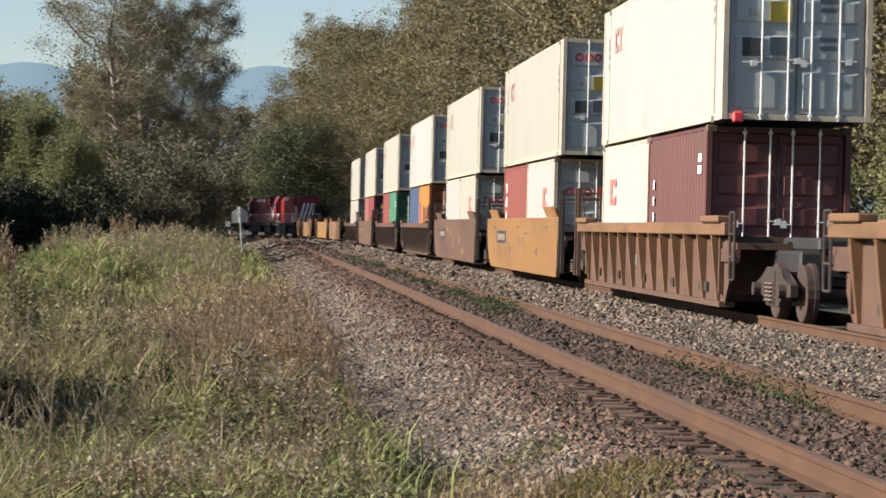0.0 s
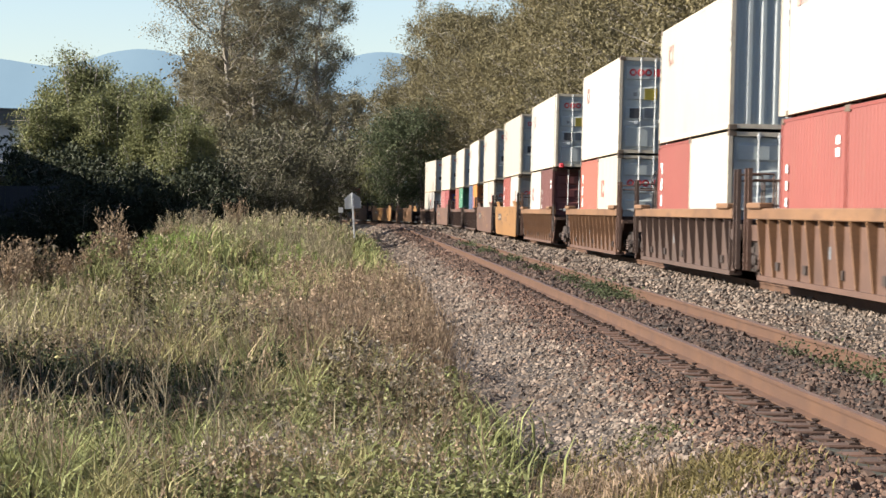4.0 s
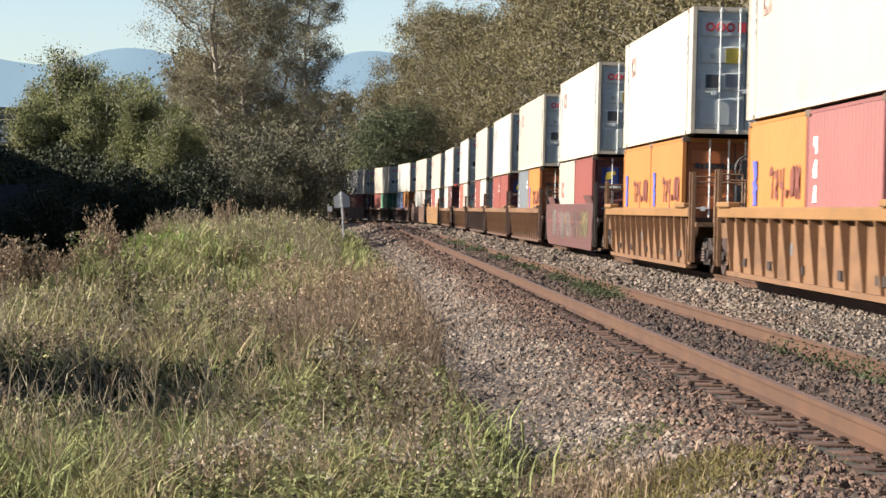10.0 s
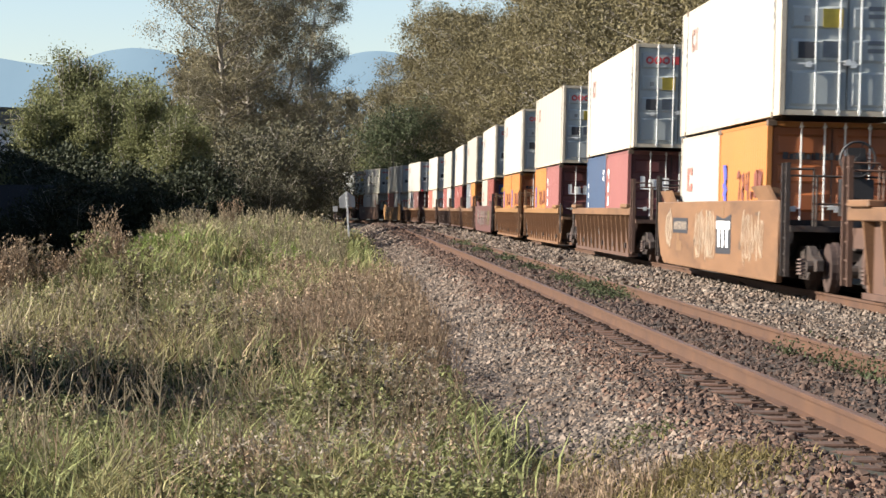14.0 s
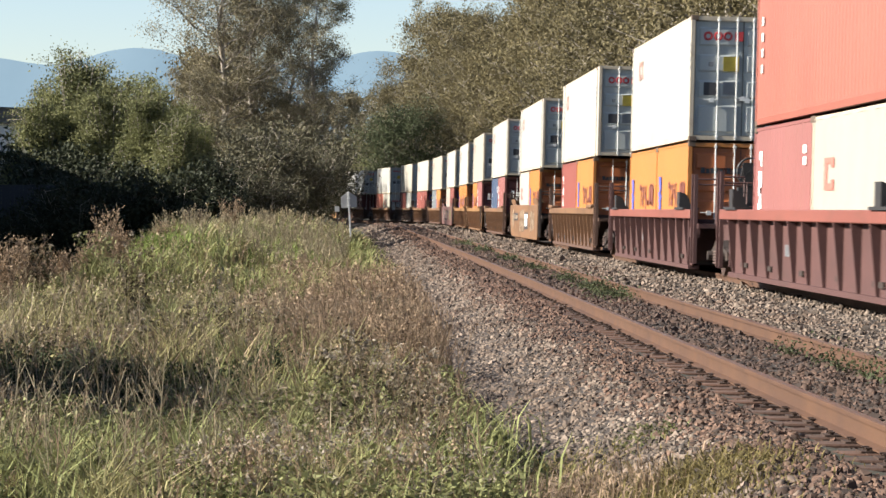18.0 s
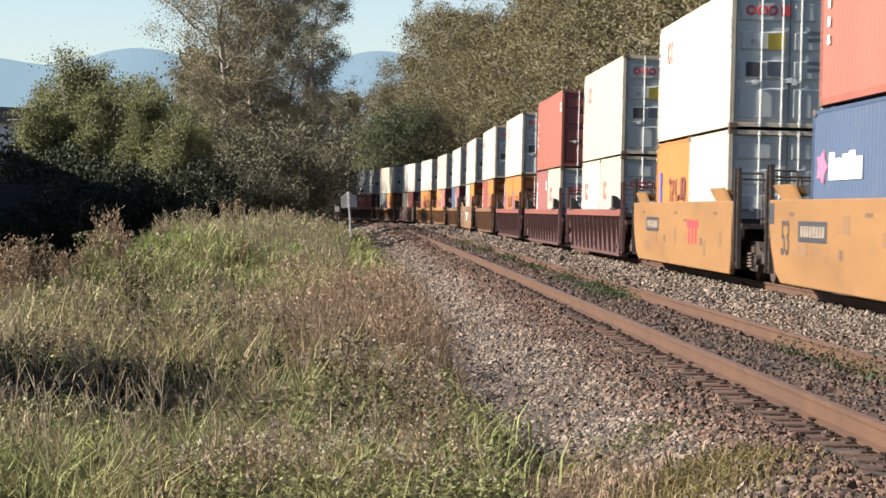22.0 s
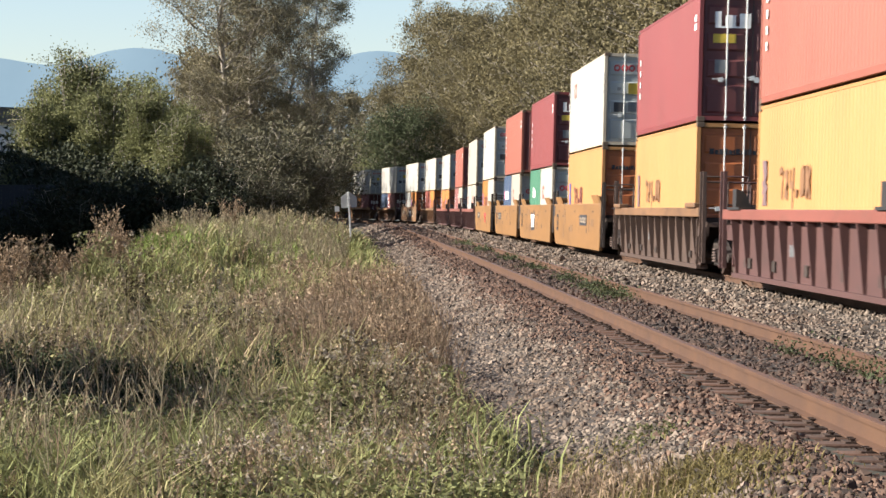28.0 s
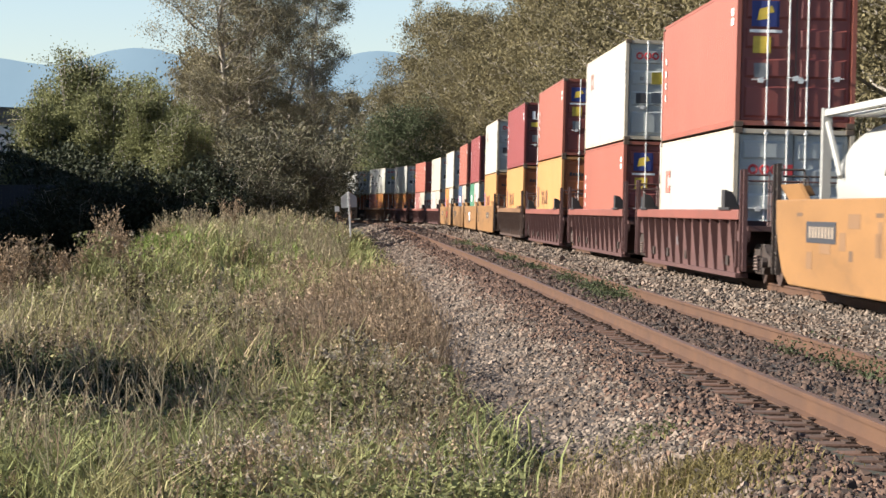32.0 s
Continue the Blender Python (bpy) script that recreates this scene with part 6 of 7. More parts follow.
def grow():
    # weeds standing through the grass, by kind and place
    herbs("withered_weeds", "withered brown weeds gone to seed", 1500, 15, 31, 0.46, 0.042, "dry", 700, lambda x, y, u: (u < -3.4) & (patch(x, y, 1.2, 41) > 0.42) & ~in_hollow(x, y), 26, "fluff")
    herbs("brown_weeds", "dense dried brown weeds beside the ballast", 1500, 27, 58, 0.62, 0.05, "dry", 710, lambda x, y, u: (u < -3.3) & (u > -5.9) & (patch(x, y, 0.9, 43) > 0.3), 26, "dry")
    herbs("olive_weeds", "olive leafy weeds through the grass", 1300, 26, 62, 0.60, 0.052, "olive", 720, lambda x, y, u: (u < -5.2) & (patch(x, y, 0.8, 45) > 0.40), 24, "straw")
    herbs("green_weeds", "green leafy weeds along the near edge", 420, 14, 22, 0.40, 0.06, "fresh", 730, lambda x, y, u: (u < -3.3) & (x > -2.4) & (patch(x, y, 1.5, 47) > 0.42), 30, "fluff")
    herbs("thistles", "dark withered thistles standing in clumps", 800, 16, 42, 0.58, 0.05, "dark", 750, lambda x, y, u: (u < -3.6) & (patch(x, y, 1.6, 51) > 0.60) & ~in_hollow(x, y), 34, "fluff")
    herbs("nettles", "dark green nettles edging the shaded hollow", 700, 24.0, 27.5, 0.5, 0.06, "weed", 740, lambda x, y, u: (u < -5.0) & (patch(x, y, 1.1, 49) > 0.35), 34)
    # lawn of mixed blades in bands of distance
    for dlo, dhi, n, w, tall, sd, per, spread in ((13.5, 24, 60000, 0.0058, 0.33, 100, 56, 0.075), (24, 46, 66000, 0.008, 0.40, 200, 48, 0.11), (46, 80, 44000, 0.013, 0.52, 300, 34, 0.19), (80, 150, 30000, 0.03, 0.6, 400, 16, 0.3)):
        x, y, u, who, vigour, away, g = tufts(n, sd, dlo, dhi, per, spread)
        p = patch(x, y, 0.55, 7)
        r = 0.75 * g.random(who[-1] + 1)[who] + 0.25 * g.random(len(x))
        dryness = 0.08 + 0.34 * (1 - smooth(24, 31, y)) + 0.5 * smooth(-5.6, -4.4, u) * smooth(24, 29, y) * (1 - smooth(46, 60, y)) + 0.18 * smooth(75, 95, y)
        p2 = patch(x, y, 1.9, 17)
        kind = np.where(r < dryness * (0.5 + p), 2, np.where(r < dryness * (0.5 + p) + (0.15 + 0.5 * p2) * (1 - 0.55 * smooth(30, 38, y)), 1, 0))
        edge = (u < -3.05 - 0.5 * patch(x, y, 2.2, 3) + 0.25) & ~(in_hollow(x, y) & (g.random(len(x)) < 0.88))
        tuft = 0.45 + 1.1 * smooth(0.25, 0.75, patch(x, y, 1.5, 63)) if dhi < 50 else 0.75 + 0.5 * patch(x, y, 0.8, 63)
        near_edge = smooth(-3.0, -4.4, u)
        for k, (mt, nm, lb, tf) in enumerate((("green", "grass", "green meadow grass on the bank", 1.0), ("olive", "olive_grass", "olive grass gone to seed", 0.85 if dlo < 20 else 1.1), ("dry", "dry_weeds", "brown dried weeds", 0.62 if dlo < 20 else 1.05))):
            ok = (kind == k) & edge
            blades(nm, lb, x[ok], y[ok], tall * tf * (vigour * tuft)[ok] * (0.35 + 0.65 * near_edge[ok]), w, GRASS["bright" if k == 0 and dlo > 40 else mt], sd + k, 0.8 if dlo < 20 else 0.75, away[ok] + g.normal(0, 0.9, int(ok.sum())))
    # bent dead stems lying through the near grass
    x, y, u, g = field(9000, 640, 13.6, 30)
    ok = (u < -3.15) & ~in_hollow(x, y)
    blades("dead_thatch", "bent dead stems tangled through the grass", x[ok], y[ok], 0.21, 0.0036, GRASS["straw"], 641, 1.9)
    x, y, u, g = field(17000, 650, 13.6, 27)
    ok = (u < -3.1) & (patch(x, y, 1.3, 29) > 0.40) & ~in_hollow(x, y)
    blades("brown_thatch", "brown withered undergrowth", x[ok], y[ok], 0.24, 0.005, GRASS["dry"], 651, 1.2)
    # low leafy plants among the near grass
    for sd, n, dlo, dhi, sz in ((610, 76000, 13.8, 24, 0.027), (620, 60000, 24, 46, 0.028)):
        px, py, pu, g = field(n // 34, sd, dlo, dhi)
        ok = (patch(px, py, 1.1, 13) > 0.50) & (pu < -3.3) & ~in_hollow(px, py)
        px, py = px[ok], py[ok]
        who = np.repeat(np.arange(len(px)), 34)
        r, a, hh = 0.15 * g.random(len(who)) ** 0.6, g.random(len(who)) * 6.2832, 0.16 + 0.26 * g.random(len(px))
        x, y = px[who] + r * np.cos(a), py[who] + r * np.sin(a)
        P = np.stack([x, y, height(x, y) + hh[who] * g.random(len(who)) ** 0.6], 1)
        d1, d2 = g.normal(0, 1, P.shape), g.normal(0, 1, P.shape)
        d1[:, 2] *= 0.5
        d2[:, 2] *= 0.5
        d1 *= sz * (0.6 + g.random((len(x), 1))) / np.linalg.norm(d1, axis=1)[:, None]
        d2 *= sz * 0.7 / np.linalg.norm(d2, axis=1)[:, None]
        tagged(new("leafy_weeds", quads_mesh("leafy_weeds", np.stack([P - d1, P + d1 * 0.6 + d2, P + d1 * 0.6 - d2], 1), GRASS["leaf"], 3)), "low broad-leaved weeds among the grass", "weeds", kind="stuff")
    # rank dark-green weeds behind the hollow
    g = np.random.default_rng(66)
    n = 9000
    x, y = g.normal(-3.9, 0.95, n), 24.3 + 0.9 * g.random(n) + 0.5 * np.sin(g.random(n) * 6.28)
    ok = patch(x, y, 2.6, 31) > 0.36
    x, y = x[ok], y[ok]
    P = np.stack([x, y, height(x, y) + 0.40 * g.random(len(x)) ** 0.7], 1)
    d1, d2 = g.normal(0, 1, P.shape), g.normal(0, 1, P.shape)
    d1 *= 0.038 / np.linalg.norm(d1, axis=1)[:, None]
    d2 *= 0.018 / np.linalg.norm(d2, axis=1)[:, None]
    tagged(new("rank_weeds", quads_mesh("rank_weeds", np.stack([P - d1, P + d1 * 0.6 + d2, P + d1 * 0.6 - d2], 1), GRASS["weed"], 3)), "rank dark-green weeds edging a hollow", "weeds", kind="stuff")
    # lit green strip on the bank
    x, y, u, g = field(40000, 500, 55, 110)
    ok = (patch(x, y, 0.35, 11) > 0.55) & (x < -2 - 0.05 * y)
    blades("bright_grass", "bright green grass on the lit bank", x[ok], y[ok], 0.62, 0.022, GRASS["bright"], 5)
    g = np.random.default_rng(6)
    blades("sunny_grass", "vivid green grass on the bank's lit shoulder", g.normal(-6.5, 0.35, 5200), g.normal(57.5, 2.2, 5200), 0.55, 0.015, GRASS["vivid"], 51)
    blades("sunny_grass", "vivid green grass tufts on the bank", g.normal(-4.2, 0.5, 2600), g.normal(63, 3.0, 2600), 0.5, 0.014, GRASS["vivid"], 54)
    # single long dead stems
    x, y, u, g = field(260, 52, 14.5, 34)
    blades("dead_stem", "long pale dead stems leaning out of the grass", x[u < -3.5], y[u < -3.5], 0.8, 0.004, GRASS["straw"], 53, 1.0)
    # long fresh grass in tufts near the camera
    xs, ys = [], []
    for cx, cy, k in ((-0.35, 15.6, 260), (-0.1, 17.2, 420), (-0.75, 16.6, 220), (-2.6, 15.8, 420), (-2.2, 15.0, 260), (0.1, 19.0, 380), (-1.5, 15.2, 160), (-0.45, 20.5, 300), (-3.2, 22.0, 160), (0.05, 16.2, 260), (-0.2, 18.2, 300), (-2.95, 17.2, 260), (-2.7, 16.9, 200), (-2.2, 16.8, 160)):
        xs.append(g.normal(cx, 0.26, k))
        ys.append(g.normal(cy, 0.6, k))
    x, y = np.concatenate(xs), np.concatenate(ys)
    blades("long_grass", "long fresh green grass beside the ballast", x, y, 0.50, 0.0070, GRASS["bright"], 8, 0.85)
    # tall reedy grass at the field's left
    x, y = g.normal(-5.6, 0.4, 220), g.normal(30.0, 1.6, 220)
    blades("reedy_grass", "tall yellowed reedy grass", x, y, 1.05, 0.007, GRASS["straw"], 12, 0.5)
    x, y = g.normal(-5.5, 0.6, 900), g.normal(31.5, 2.4, 900)
    blades("reedy_grass", "tall olive reedy grass", x, y, 0.85, 0.009, GRASS["olive"], 13, 0.6)
    # long pale reeds arching at the near left
    x, y = g.normal(-3.95, 0.28, 26), g.normal(19.4, 0.9, 26)
    blades("arching_reed", "very long pale arching reed stems", x, y, 1.55, 0.006, GRASS["straw"], 14, 0.75)
    # arching straw at the field's near edge
    x, y = g.normal(-3.15, 0.25, 60), g.normal(18.2, 1.2, 60)
    blades("arching_straw", "tall arching straw-coloured stems", x, y, 1.0, 0.0035, GRASS["straw"], 10, 0.9)
    # leafy weeds standing among the grass: a few spreading stems, each with leaves and pale heads
    for k, (cx, cy, hgt) in enumerate([(-3.15, 28.0, 0.80), (-3.35, 28.6, 0.6), (-1.05, 27.0, 0.66), (-1.15, 24.0, 0.6), (-2.6, 24.0, 0.4), (-0.95, 22.2, 0.62), (-0.9, 23.4, 0.7), (-3.05, 27.2, 0.6), (-2.75, 27.6, 0.5), (-1.6, 33.5, 0.6), (-3.9, 27.0, 0.5), (-4.4, 36.0, 0.8), (-2.9, 38.0, 0.7),
                                       (-5.2, 41.0, 0.9), (-6.3, 45.0, 1.2), (-5.9, 47.0, 1.1), (-7.0, 43.0, 1.1), (-2.0, 21.0, 0.4), (-0.5, 22.5, 0.45), (-1.9, 30.0, 0.55), (-0.85, 25.4, 0.6), (-3.0, 33.0, 0.6)]):
        root = new("leafy_weed")
        z0 = float(height(np.array([cx]), np.array([cy]))[0])
        Ls, Hs = [], []
        big = 0.75 + cy / 70
        for j in range(6):
            an = j * 1.05 + g.uniform(-0.4, 0.4)
            tip = np.array((cx + math.cos(an) * hgt * g.uniform(0.1, 0.42), cy + math.sin(an) * hgt * g.uniform(0.1, 0.42), z0 + hgt * g.uniform(0.6, 1.05)))
            foot = np.array((cx, cy, z0 - 0.05))
            part("stem", bm_of(lambda bm: tube(bm, tuple(foot), tuple(tip), 0.007, 4, 0.003)), GRASS["dry"], root)
            m = int(34 + 36 * hgt)
            P = foot + (tip - foot) * (0.25 + 0.75 * g.random((m, 1))) + g.normal(0, 0.034 * (0.6 + hgt), (m, 3))
            d1, d2 = g.normal(0, 1, P.shape), g.normal(0, 1, P.shape)
            d1 *= 0.034 * big / np.linalg.norm(d1, axis=1)[:, None]
            d2 *= 0.018 * big / np.linalg.norm(d2, axis=1)[:, None]
            Ls.append(np.stack([P - d1, P + d1 * 0.6 + d2, P + d1 * 0.6 - d2], 1))
            Q = tip + g.normal(0, 0.02, (14, 3))
            e1, e2 = g.normal(0, 0.012 * big, Q.shape), g.normal(0, 0.012 * big, Q.shape)
            Hs.append(np.stack([Q - e1, Q + e2, Q + e1], 1))
        put("foliage", quads_mesh("foliage", np.concatenate(Ls), GRASS[("dark", "dark", "dry", "dark", "leaf")[k % 5]], 3), root)["kind"] = "stuff"
        put("seed_fluff", quads_mesh("seed_fluff", np.concatenate(Hs), GRASS["fluff"], 3), root, None, "pale fluffy seed heads")["kind"] = "stuff"
        tagged(root, "leafy weed going to seed in the grass", "weed", "standing weeds")
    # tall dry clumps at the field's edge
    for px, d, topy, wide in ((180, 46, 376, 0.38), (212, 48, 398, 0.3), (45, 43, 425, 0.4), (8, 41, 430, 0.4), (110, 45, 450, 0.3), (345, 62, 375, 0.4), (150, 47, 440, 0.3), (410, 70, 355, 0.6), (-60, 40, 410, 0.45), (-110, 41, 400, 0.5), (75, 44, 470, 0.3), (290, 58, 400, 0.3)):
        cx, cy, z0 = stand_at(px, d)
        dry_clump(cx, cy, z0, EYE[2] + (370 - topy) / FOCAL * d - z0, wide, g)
    # short mossy grass on the ballast's edge
    x = np.concatenate([g.normal(1.3, 0.36, 3600), g.normal(0.8, 0.3, 1500), g.normal(1.7, 0.25, 1500)])
    y = np.concatenate([g.normal(14.9, 0.6, 3600), g.normal(17.2, 0.7, 1500), g.normal(15.6, 0.3, 1500)])
    blades("mossy_grass", "short yellowish grass creeping over the ballast", x, y, 0.13, 0.006, GRASS["moss"], 9, 0.9)
    x, y = g.normal(0.85, 0.35, 900), g.normal(15.9, 0.5, 900)
    blades("dead_tuft", "tuft of dead straw beside the ballast", x, y, 0.26, 0.005, GRASS["dry"], 92, 1.3)
    x, y = g.normal(1.5, 0.13, 420), g.normal(18.2, 0.3, 420)
    blades("small_weed", "small fresh weed on the ballast shoulder", x, y, 0.10, 0.012, GRASS["leaf"], 91, 1.1)
    # dried bushy weeds: twiggy stalks with seed heads
    stalks("dried_weeds", "brown dried weeds with seed heads", 560, 26, 52, 0.70, 21, "dry", (-5.4, -3.1))
    stalks("near_weeds", "thin dried weed stems among grass", 170, 15, 27, 0.62, 27, "dry", (-9, -3.3))
    stalks("tall_weeds", "tall straw-coloured weed stalks", 260, 15, 40, 0.85, 22, "straw", (-30, -5.0))
    stalks("bank_weeds", "tall pale grass heads along the bank", 700, 58, 110, 0.85, 23, "straw", (-9.2, -4.5))
    stalks("dark_weeds", "brown weed heads at the field's edge", 45, 34, 52, 1.0, 24, "dry", (-14, -8.0))


def dry_clump(cx, cy, z0, tall, wide, g):
    """A bushy dead weed: many forking stems spreading from one root, with ragged heads."""
    V, H = [], []
    foot = np.array((cx, cy, z0 - 0.05))
    sd = np.array((0.006, 0, 0))
    for k in range(26):
        an, out = g.random() * 6.28, wide * g.random() ** 0.7
        tip = foot + np.array((math.cos(an) * out, math.sin(an) * out, tall * g.uniform(0.6, 1.05)))
        mid = foot + (tip - foot) * 0.55 - np.array((math.cos(an), math.sin(an), 0)) * out * 0.2
        V += [(foot - sd, foot + sd, mid + sd * 0.7, mid - sd * 0.7), (mid - sd * 0.7, mid + sd * 0.7, tip + sd * 0.4, tip - sd * 0.4)]
        for j in range(12):
            b0 = mid + (tip - mid) * g.uniform(-0.2, 1.0)
            e = b0 + np.array((g.normal(0, 0.07), g.normal(0, 0.07), g.uniform(0.05, 0.2)))
            V.append((b0 - sd * 0.4, b0 + sd * 0.4, e + sd * 0.3, e - sd * 0.3))
            for i in range(4):
                c = b0 + (e - b0) * g.uniform(0.3, 1.1)
                d1, d2 = g.normal(0, 0.011, 3), g.normal(0, 0.011, 3)
                H.append((c - d1, c + d2, c + d1, c - d2))
    root = new("dry_weed")
    put("stem_tangle", quads_mesh("stem_tangle", np.array(V), GRASS["dry"]), root)["kind"] = "stuff"
    put("seed_fluff", quads_mesh("seed_fluff", np.array(H), GRASS["fluff" if g.random() < 0.3 else "dry"]), root)["kind"] = "stuff"
    tagged(root, "tall bushy brown weed, dried out", "weed", "standing weeds")


def stalks(name, label, n, dlo, dhi, tall, seed, mt, urange):
    """Upright branching stems with small ragged heads."""
    x, y, u, g = field(n * 6, seed, dlo, dhi, 1.3)
    ok = (u > urange[0]) & (u < urange[1])
    x, y = x[ok][:n], y[ok][:n]
    z = height(x, y)
    V, H = [], []
    for px, py, pz in zip(x, y, z):
        h = tall * g.uniform(0.55, 1.15)
        wd = 0.0035 * (1 + py / 40)
        tip = np.array((px + g.normal(0, 0.10), py + g.normal(0, 0.1), pz + h))
        base = np.array((px, py, pz - 0.02))
        sd = np.array((wd, 0, 0))
        V.append((base - sd, base + sd, tip + sd * 0.5, tip - sd * 0.5))
        for k in range(g.integers(6, 12)):
            t = g.uniform(0.3, 1.0)
            b0 = base + (tip - base) * t
            an = g.random() * 6.28
            L = h * 0.28 * (1.15 - t) + 0.05
            e = b0 + np.array((math.cos(an) * L * 0.6, math.sin(an) * L * 0.6, L))
            V.append((b0 - sd * 0.5, b0 + sd * 0.5, e + sd * 0.4, e - sd * 0.4))
            for j in range(3):
                c = b0 + (e - b0) * g.uniform(0.45, 1.05)
                s = g.uniform(0.002, 0.005) * (0.6 + py / 28)
                d1, d2 = g.normal(0, 1, 3) * s, g.normal(0, 1, 3) * s
                H.append((c - d1, c + d2, c + d1, c - d2))
    tagged(new(name, quads_mesh(name, np.array(V), GRASS[mt])), label, "weeds", kind="stuff")
    tagged(new(name + "_heads", quads_mesh(name + "_heads", np.array(H), GRASS["dry" if py < 50 else "straw"])), label + ", the heads", "weeds", kind="stuff")


grow()


def rail_weeds():
    """Leafy weeds between the rails of the near track."""
    g = np.random.default_rng(31)
    for s, u, k, r, tall in ((44, 0.30, 900, 0.35, 0.24), (48, 0.33, 700, 0.3, 0.22), (54, 0.38, 500, 0.3, 0.2), (24.5, 0.48, 260, 0.13, 0.24), (22.8, 0.55, 300, 0.15, 0.26), (26.5, 0.42, 150, 0.12, 0.18), (90, 0.4, 600, 0.4, 0.22),
                             (75, 0.38, 500, 0.4, 0.2), (21.0, 0.52, 260, 0.14, 0.26), (64, 0.4, 400, 0.4, 0.18), (18.2, -2.9, 260, 0.16, 0.10), (105, 0.42, 600, 0.5, 0.25)):
        ss, uu = g.normal(s, r * 3.2, k), g.normal(u, r * 0.55, k)
        x, y, ph = line_at(ss, NEAR_TRACK + uu)
        z = height(x, y) + np.abs(g.normal(0, 0.5, k)) * tall * 1.15 * (0.5 + 0.5 * np.sin(ss * 3.1) ** 2)
        P = np.stack([x, y, z + 0.02], 1)
        d1, d2 = g.normal(0, 1, (k, 3)), g.normal(0, 1, (k, 3))
        sz = 0.022 * (0.7 + s / 70)
        d1 *= sz / np.linalg.norm(d1, axis=1)[:, None]
        d2 *= sz * 0.6 / np.linalg.norm(d2, axis=1)[:, None]
        tagged(new("weed_clump", quads_mesh("weed_clump", np.stack([P - d1, P + d2, P + d1, P - d2], 1), GRASS["weed"])), "low green weeds growing between rusty rails" if u > 0 else "small green weed on the ballast shoulder", "weeds", kind="stuff")


rail_weeds()


# ---- sign and buildings ----
def sign_post():
    root = new("trackside_sign")
    def pole(bm):
        box(bm, -0.035, 0.035, -0.03, 0.03, -0.5, 2.05)
        bevel(bm, 0.006)
    part("post", bm_of(pole), M["post"], root, "pale galvanised post")
    def plate(bm):
        prism(bm, [(-0.32, 1.42), (0.32, 1.42), (0.32, 1.84), (0.0, 2.08), (-0.32, 1.84)], 0.035, 0.05, 1)
        bevel(bm, 0.003)
    part("plate", bm_of(plate), M["sign"], root, "plain grey back of a five-sided plate")
    def clamp(bm):
        for z in (1.5, 1.8):
            box(bm, -0.06, 0.06, -0.04, 0.04, z - 0.02, z + 0.02)
    part("clamp", bm_of(clamp), M["rod"], root)
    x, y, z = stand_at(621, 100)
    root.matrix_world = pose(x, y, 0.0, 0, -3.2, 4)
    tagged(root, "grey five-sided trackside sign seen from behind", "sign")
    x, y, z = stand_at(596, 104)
    small = new("marker_post")
    part("post", bm_of(lambda bm: box(bm, -0.03, 0.03, -0.03, 0.03, -0.6, 1.35)), M["truck"], small)
    part("plate", bm_of(lambda bm: box(bm, -0.10, 0.10, -0.05, -0.03, 1.25, 1.47)), M["sign"], small)
    small.matrix_world = pose(x, y, 0.0, 0, 0, 0)
    tagged(small, "small pale marker plate on a dark post", "sign")


sign_post()

WALL = {
    "grey": mat("grey_rendered_wall", (0.33, 0.37, 0.40), 0.8, 0, 0.1, 0.4, 8, 0.1),
    "white": mat("white_metal_cladding", (0.80, 0.79, 0.77), 0.5, 0, 0.1, 0.6, 20, 0.05),
    "red": mat("red_metal_fascia", (0.60, 0.06, 0.05), 0.5, 0, 0.12, 0.6, 20, 0.05),
    "dark": mat("gloom_dark_sheet", (0.07, 0.07, 0.075), 0.9, 0, 0.3, 1.0, 12, 0.3),
    # slate taken almost to black, with the fence's shade in it
    "slate": mat("shade_dark_slate_boards", (0.036, 0.039, 0.046), 0.85, 0, 0.25, 1.0, 12, 0.3),
    "tarp": mat("grey_tarpaulin", (0.52, 0.53, 0.52), 0.7, 0, 0.15, 1.0, 14, 0.3, 0.02),
    "roof": mat("dark_roof_flashing", (0.10, 0.11, 0.12), 0.6, 0.2, 0.2),
}


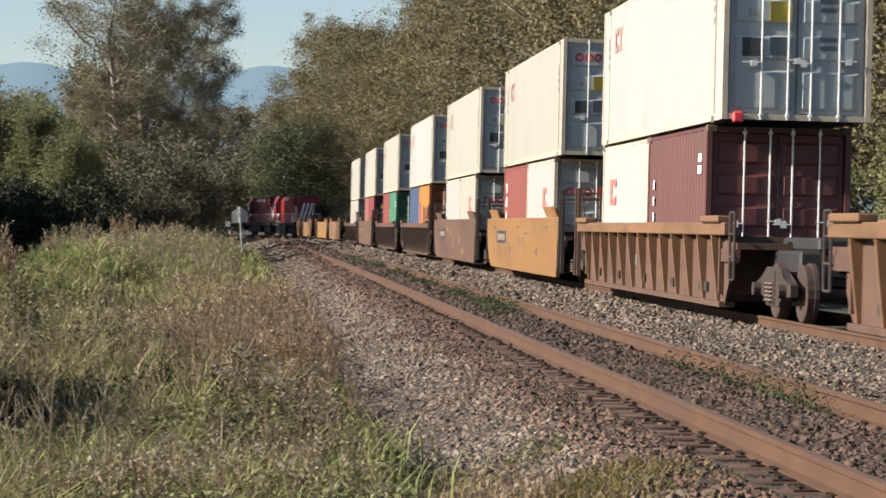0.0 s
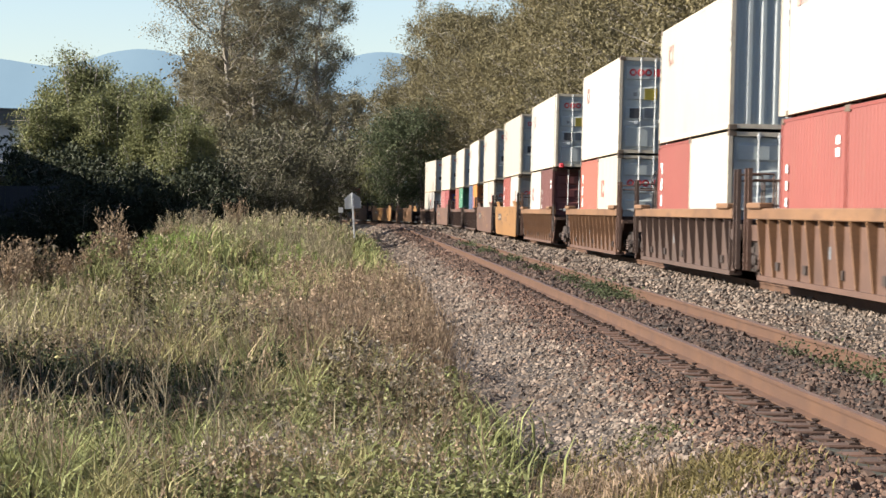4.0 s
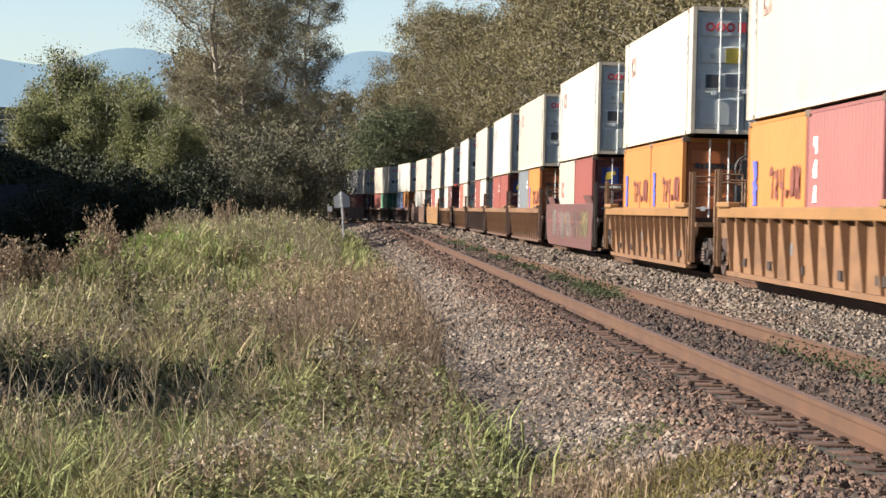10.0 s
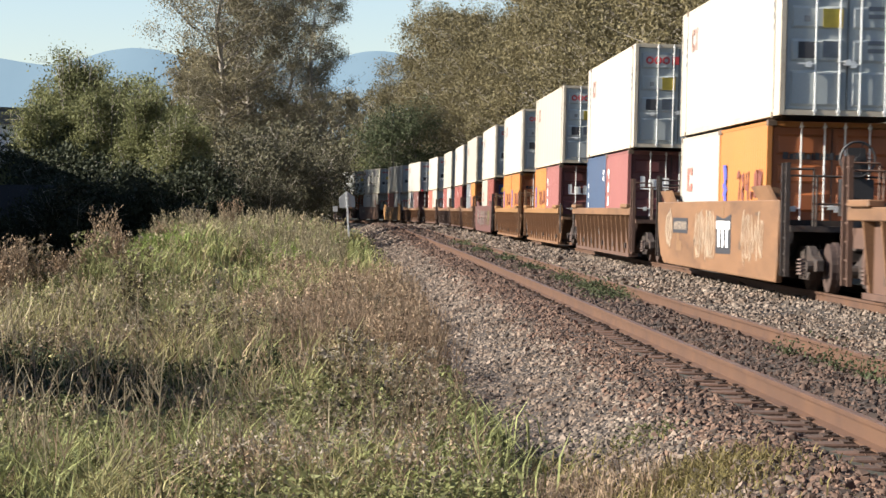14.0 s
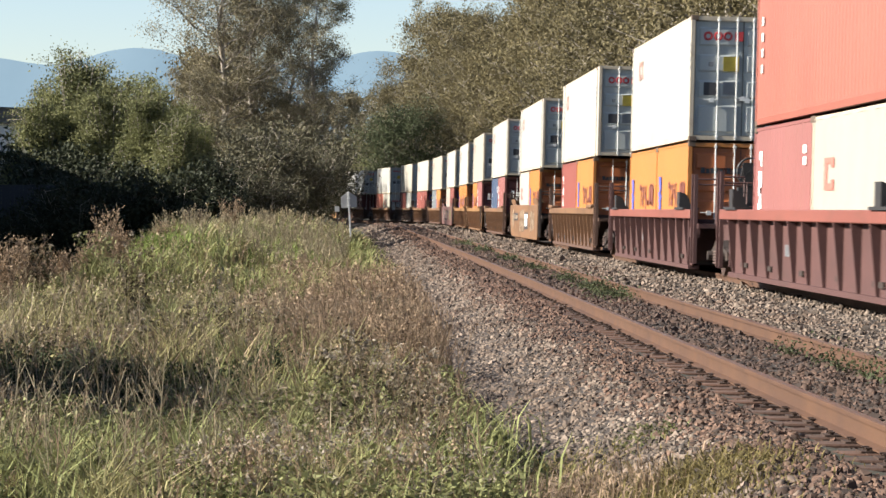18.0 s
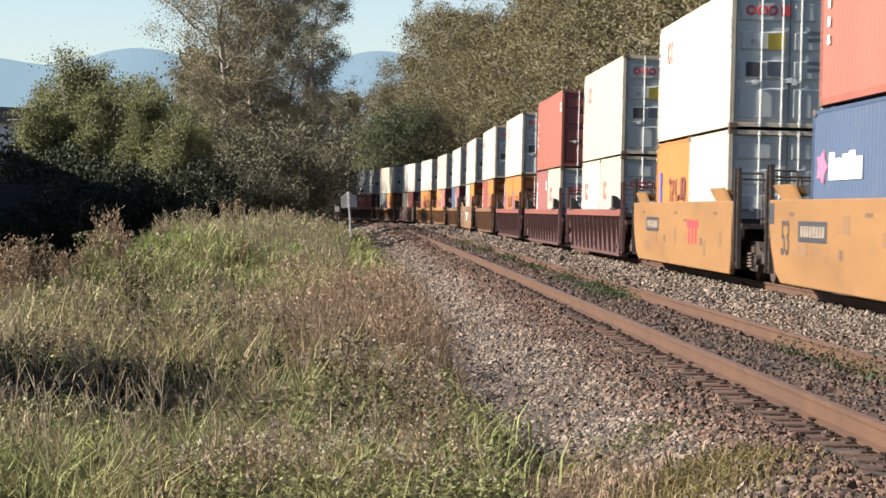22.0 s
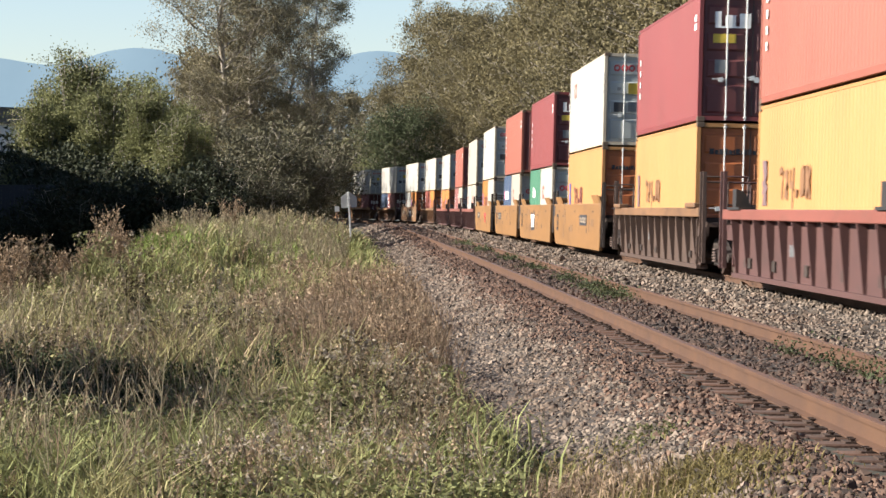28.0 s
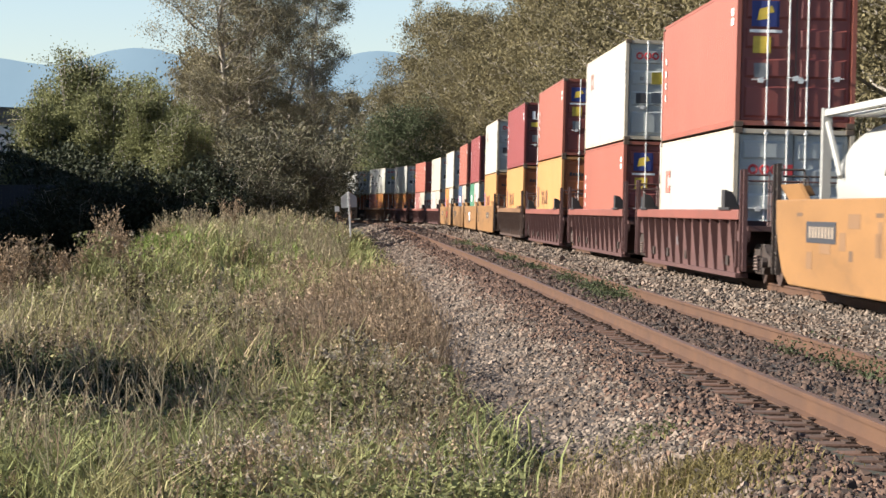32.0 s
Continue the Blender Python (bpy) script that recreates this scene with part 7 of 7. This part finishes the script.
def buildings():
    b = new("grey_building")
    part("wall", bm_of(lambda bm: box(bm, -17, 0, 0, 13, -3, 8.2)), WALL["grey"], b)
    # three blocks added out of view, to shade the bushes and the dip
    part("front_wing", bm_of(lambda bm: box(bm, -30, -6.2, -26, 0, -3, 8.2)), WALL["grey"], b)
    part("side_wing", bm_of(lambda bm: box(bm, -30, -6.2, -50, -26.02, -3, 4.3)), WALL["grey"], b)
    part("rear_wing", bm_of(lambda bm: box(bm, -32, -9, 13, 42, -3, 11.6)), WALL["grey"], b)
    def cap(bm):
        box(bm, -17.1, 0.12, -0.12, 13.1, 8.2, 8.36)
    part("roof", bm_of(cap), WALL["roof"], b)
    part("drain_pipe", bm_of(lambda bm: tube(bm, (-0.35, -0.07, -2.5), (-0.35, -0.07, 8.0), 0.06, 8)), WALL["grey"], b)
    b.matrix_world = pose(-19.85, 96, -1.3, 0, 0, 9)
    tagged(b, "tall plain grey rendered building in shade", "building")
    # white building with a red band under its roof
    w = new("white_building")
    part("wall", bm_of(lambda bm: box(bm, 0, 5, 0, 16, -2.6, 6.75)), WALL["white"], w)
    rib = shared("cladding_rib", lambda bm: box(bm, -0.05, 0.05, -0.05, 0, -2.5, 6.74), WALL["white"])
    for i in range(11):
        put("rib", rib, w, pose(0.25 + 0.42 * i, 0, 0))
    for i in range(20):
        put("rib", rib, w, pose(0, 0.25 + 0.42 * i, 0, 0, 0, -90))
    f = part("fascia", bm_of(lambda bm: box(bm, -0.3, 0, -0.3, 16.3, 6.75, 7.65)), WALL["red"], w, "red metal fascia under the roof")
    rib = shared("fascia_rib", lambda bm: box(bm, -0.04, 0.04, -0.05, 0, 6.77, 7.63), WALL["red"])
    for i in range(18):
        put("fascia_rib", rib, f, pose(-0.3, 0.40 * i, 0, 0, 0, -90))
    # same red fascia, in the dark roof colour for its shade
    part("front_fascia", bm_of(lambda bm: box(bm, 0.002, 5.3, -0.3, 0, 6.75, 7.65)), WALL["roof"], w, "shaded front of the red fascia, painted dark")
    part("roof", bm_of(lambda bm: box(bm, -0.4, 5.4, -0.4, 16.4, 7.65, 7.75)), WALL["roof"], w)
    def balcony(bm):
        box(bm, -1.4, 1.4, -0.6, 0.6, 4.35, 4.55)
        box(bm, -1.4, 1.4, -0.6, -0.55, 5.15, 5.22)
    bal = part("balcony", bm_of(balcony), WALL["white"], w)
    bal.matrix_local = pose(0.1, -1.35, 0, 0, 0, -38)
    for i in range(15):
        put("baluster", shared("baluster", lambda bm: box(bm, -0.03, 0.03, -0.03, 0.03, 4.55, 5.16), WALL["white"]), bal, pose(-1.35 + 0.19 * i, -0.57, 0))
    w.matrix_world = pose(-27.9, 150, -0.35, 0, 0, 40)
    tagged(w, "white ribbed metal building with a red fascia", "building")
    # tarpaulin shelter
    t = new("shelter")
    def tarp(bm):
        rows = []
        for j in range(7):
            rows.append([bm.verts.new((-2.6 + 0.52 * i, -1.5 + 0.5 * j, 3.55 + 0.5 * math.sin(math.pi * j / 6) - 0.16 * math.sin(math.pi * i / 10 * 2) ** 2)) for i in range(11)])
        for a, c in zip(rows, rows[1:]):
            for i in range(10):
                bm.faces.new((a[i], a[i + 1], c[i + 1], c[i]))
        bmesh.ops.solidify(bm, geom=list(bm.faces), thickness=0.03)
        box(bm, -2.6, 2.6, -1.53, -1.47, 3.1, 3.56)
    part("tarpaulin", bm_of(tarp), WALL["tarp"], t, "sagging grey tarpaulin")
    # sheet added in place of the dark clutter and shade under the tarpaulin
    part("back_sheet", bm_of(lambda bm: box(bm, -2.55, 2.55, 1.40, 1.44, -1.5, 3.2)), WALL["dark"], t, "dark sheet added for the gloom under the tarpaulin")
    for x in (-2.5, 2.5):
        for y in (-1.4, 1.4):
            put("pole", shared("shelter_pole", lambda bm: tube(bm, (0, 0, -2), (0, 0, 3.6), 0.05, 6), M["rod"]), t, pose(x, y, 0))
    t.matrix_world = pose(-25.3, 138, 0, 0, 0, -8)
    tagged(t, "grey tarpaulin shelter on metal poles", "shelter")
    # board fence, its shade put into the slate colour
    f = new("board_fence")
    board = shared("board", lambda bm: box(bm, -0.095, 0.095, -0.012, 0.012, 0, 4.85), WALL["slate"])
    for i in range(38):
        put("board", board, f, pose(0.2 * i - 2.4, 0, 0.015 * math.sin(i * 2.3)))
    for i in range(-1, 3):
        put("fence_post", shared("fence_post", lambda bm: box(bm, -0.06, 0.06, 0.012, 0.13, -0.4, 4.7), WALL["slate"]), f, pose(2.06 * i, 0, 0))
    f.matrix_world = pose(-21.9, 112, -2.5, 0, 0, 3)
    tagged(f, "tall slate-grey board fence, darkened for its deep shade", "fence")


buildings()


motions()
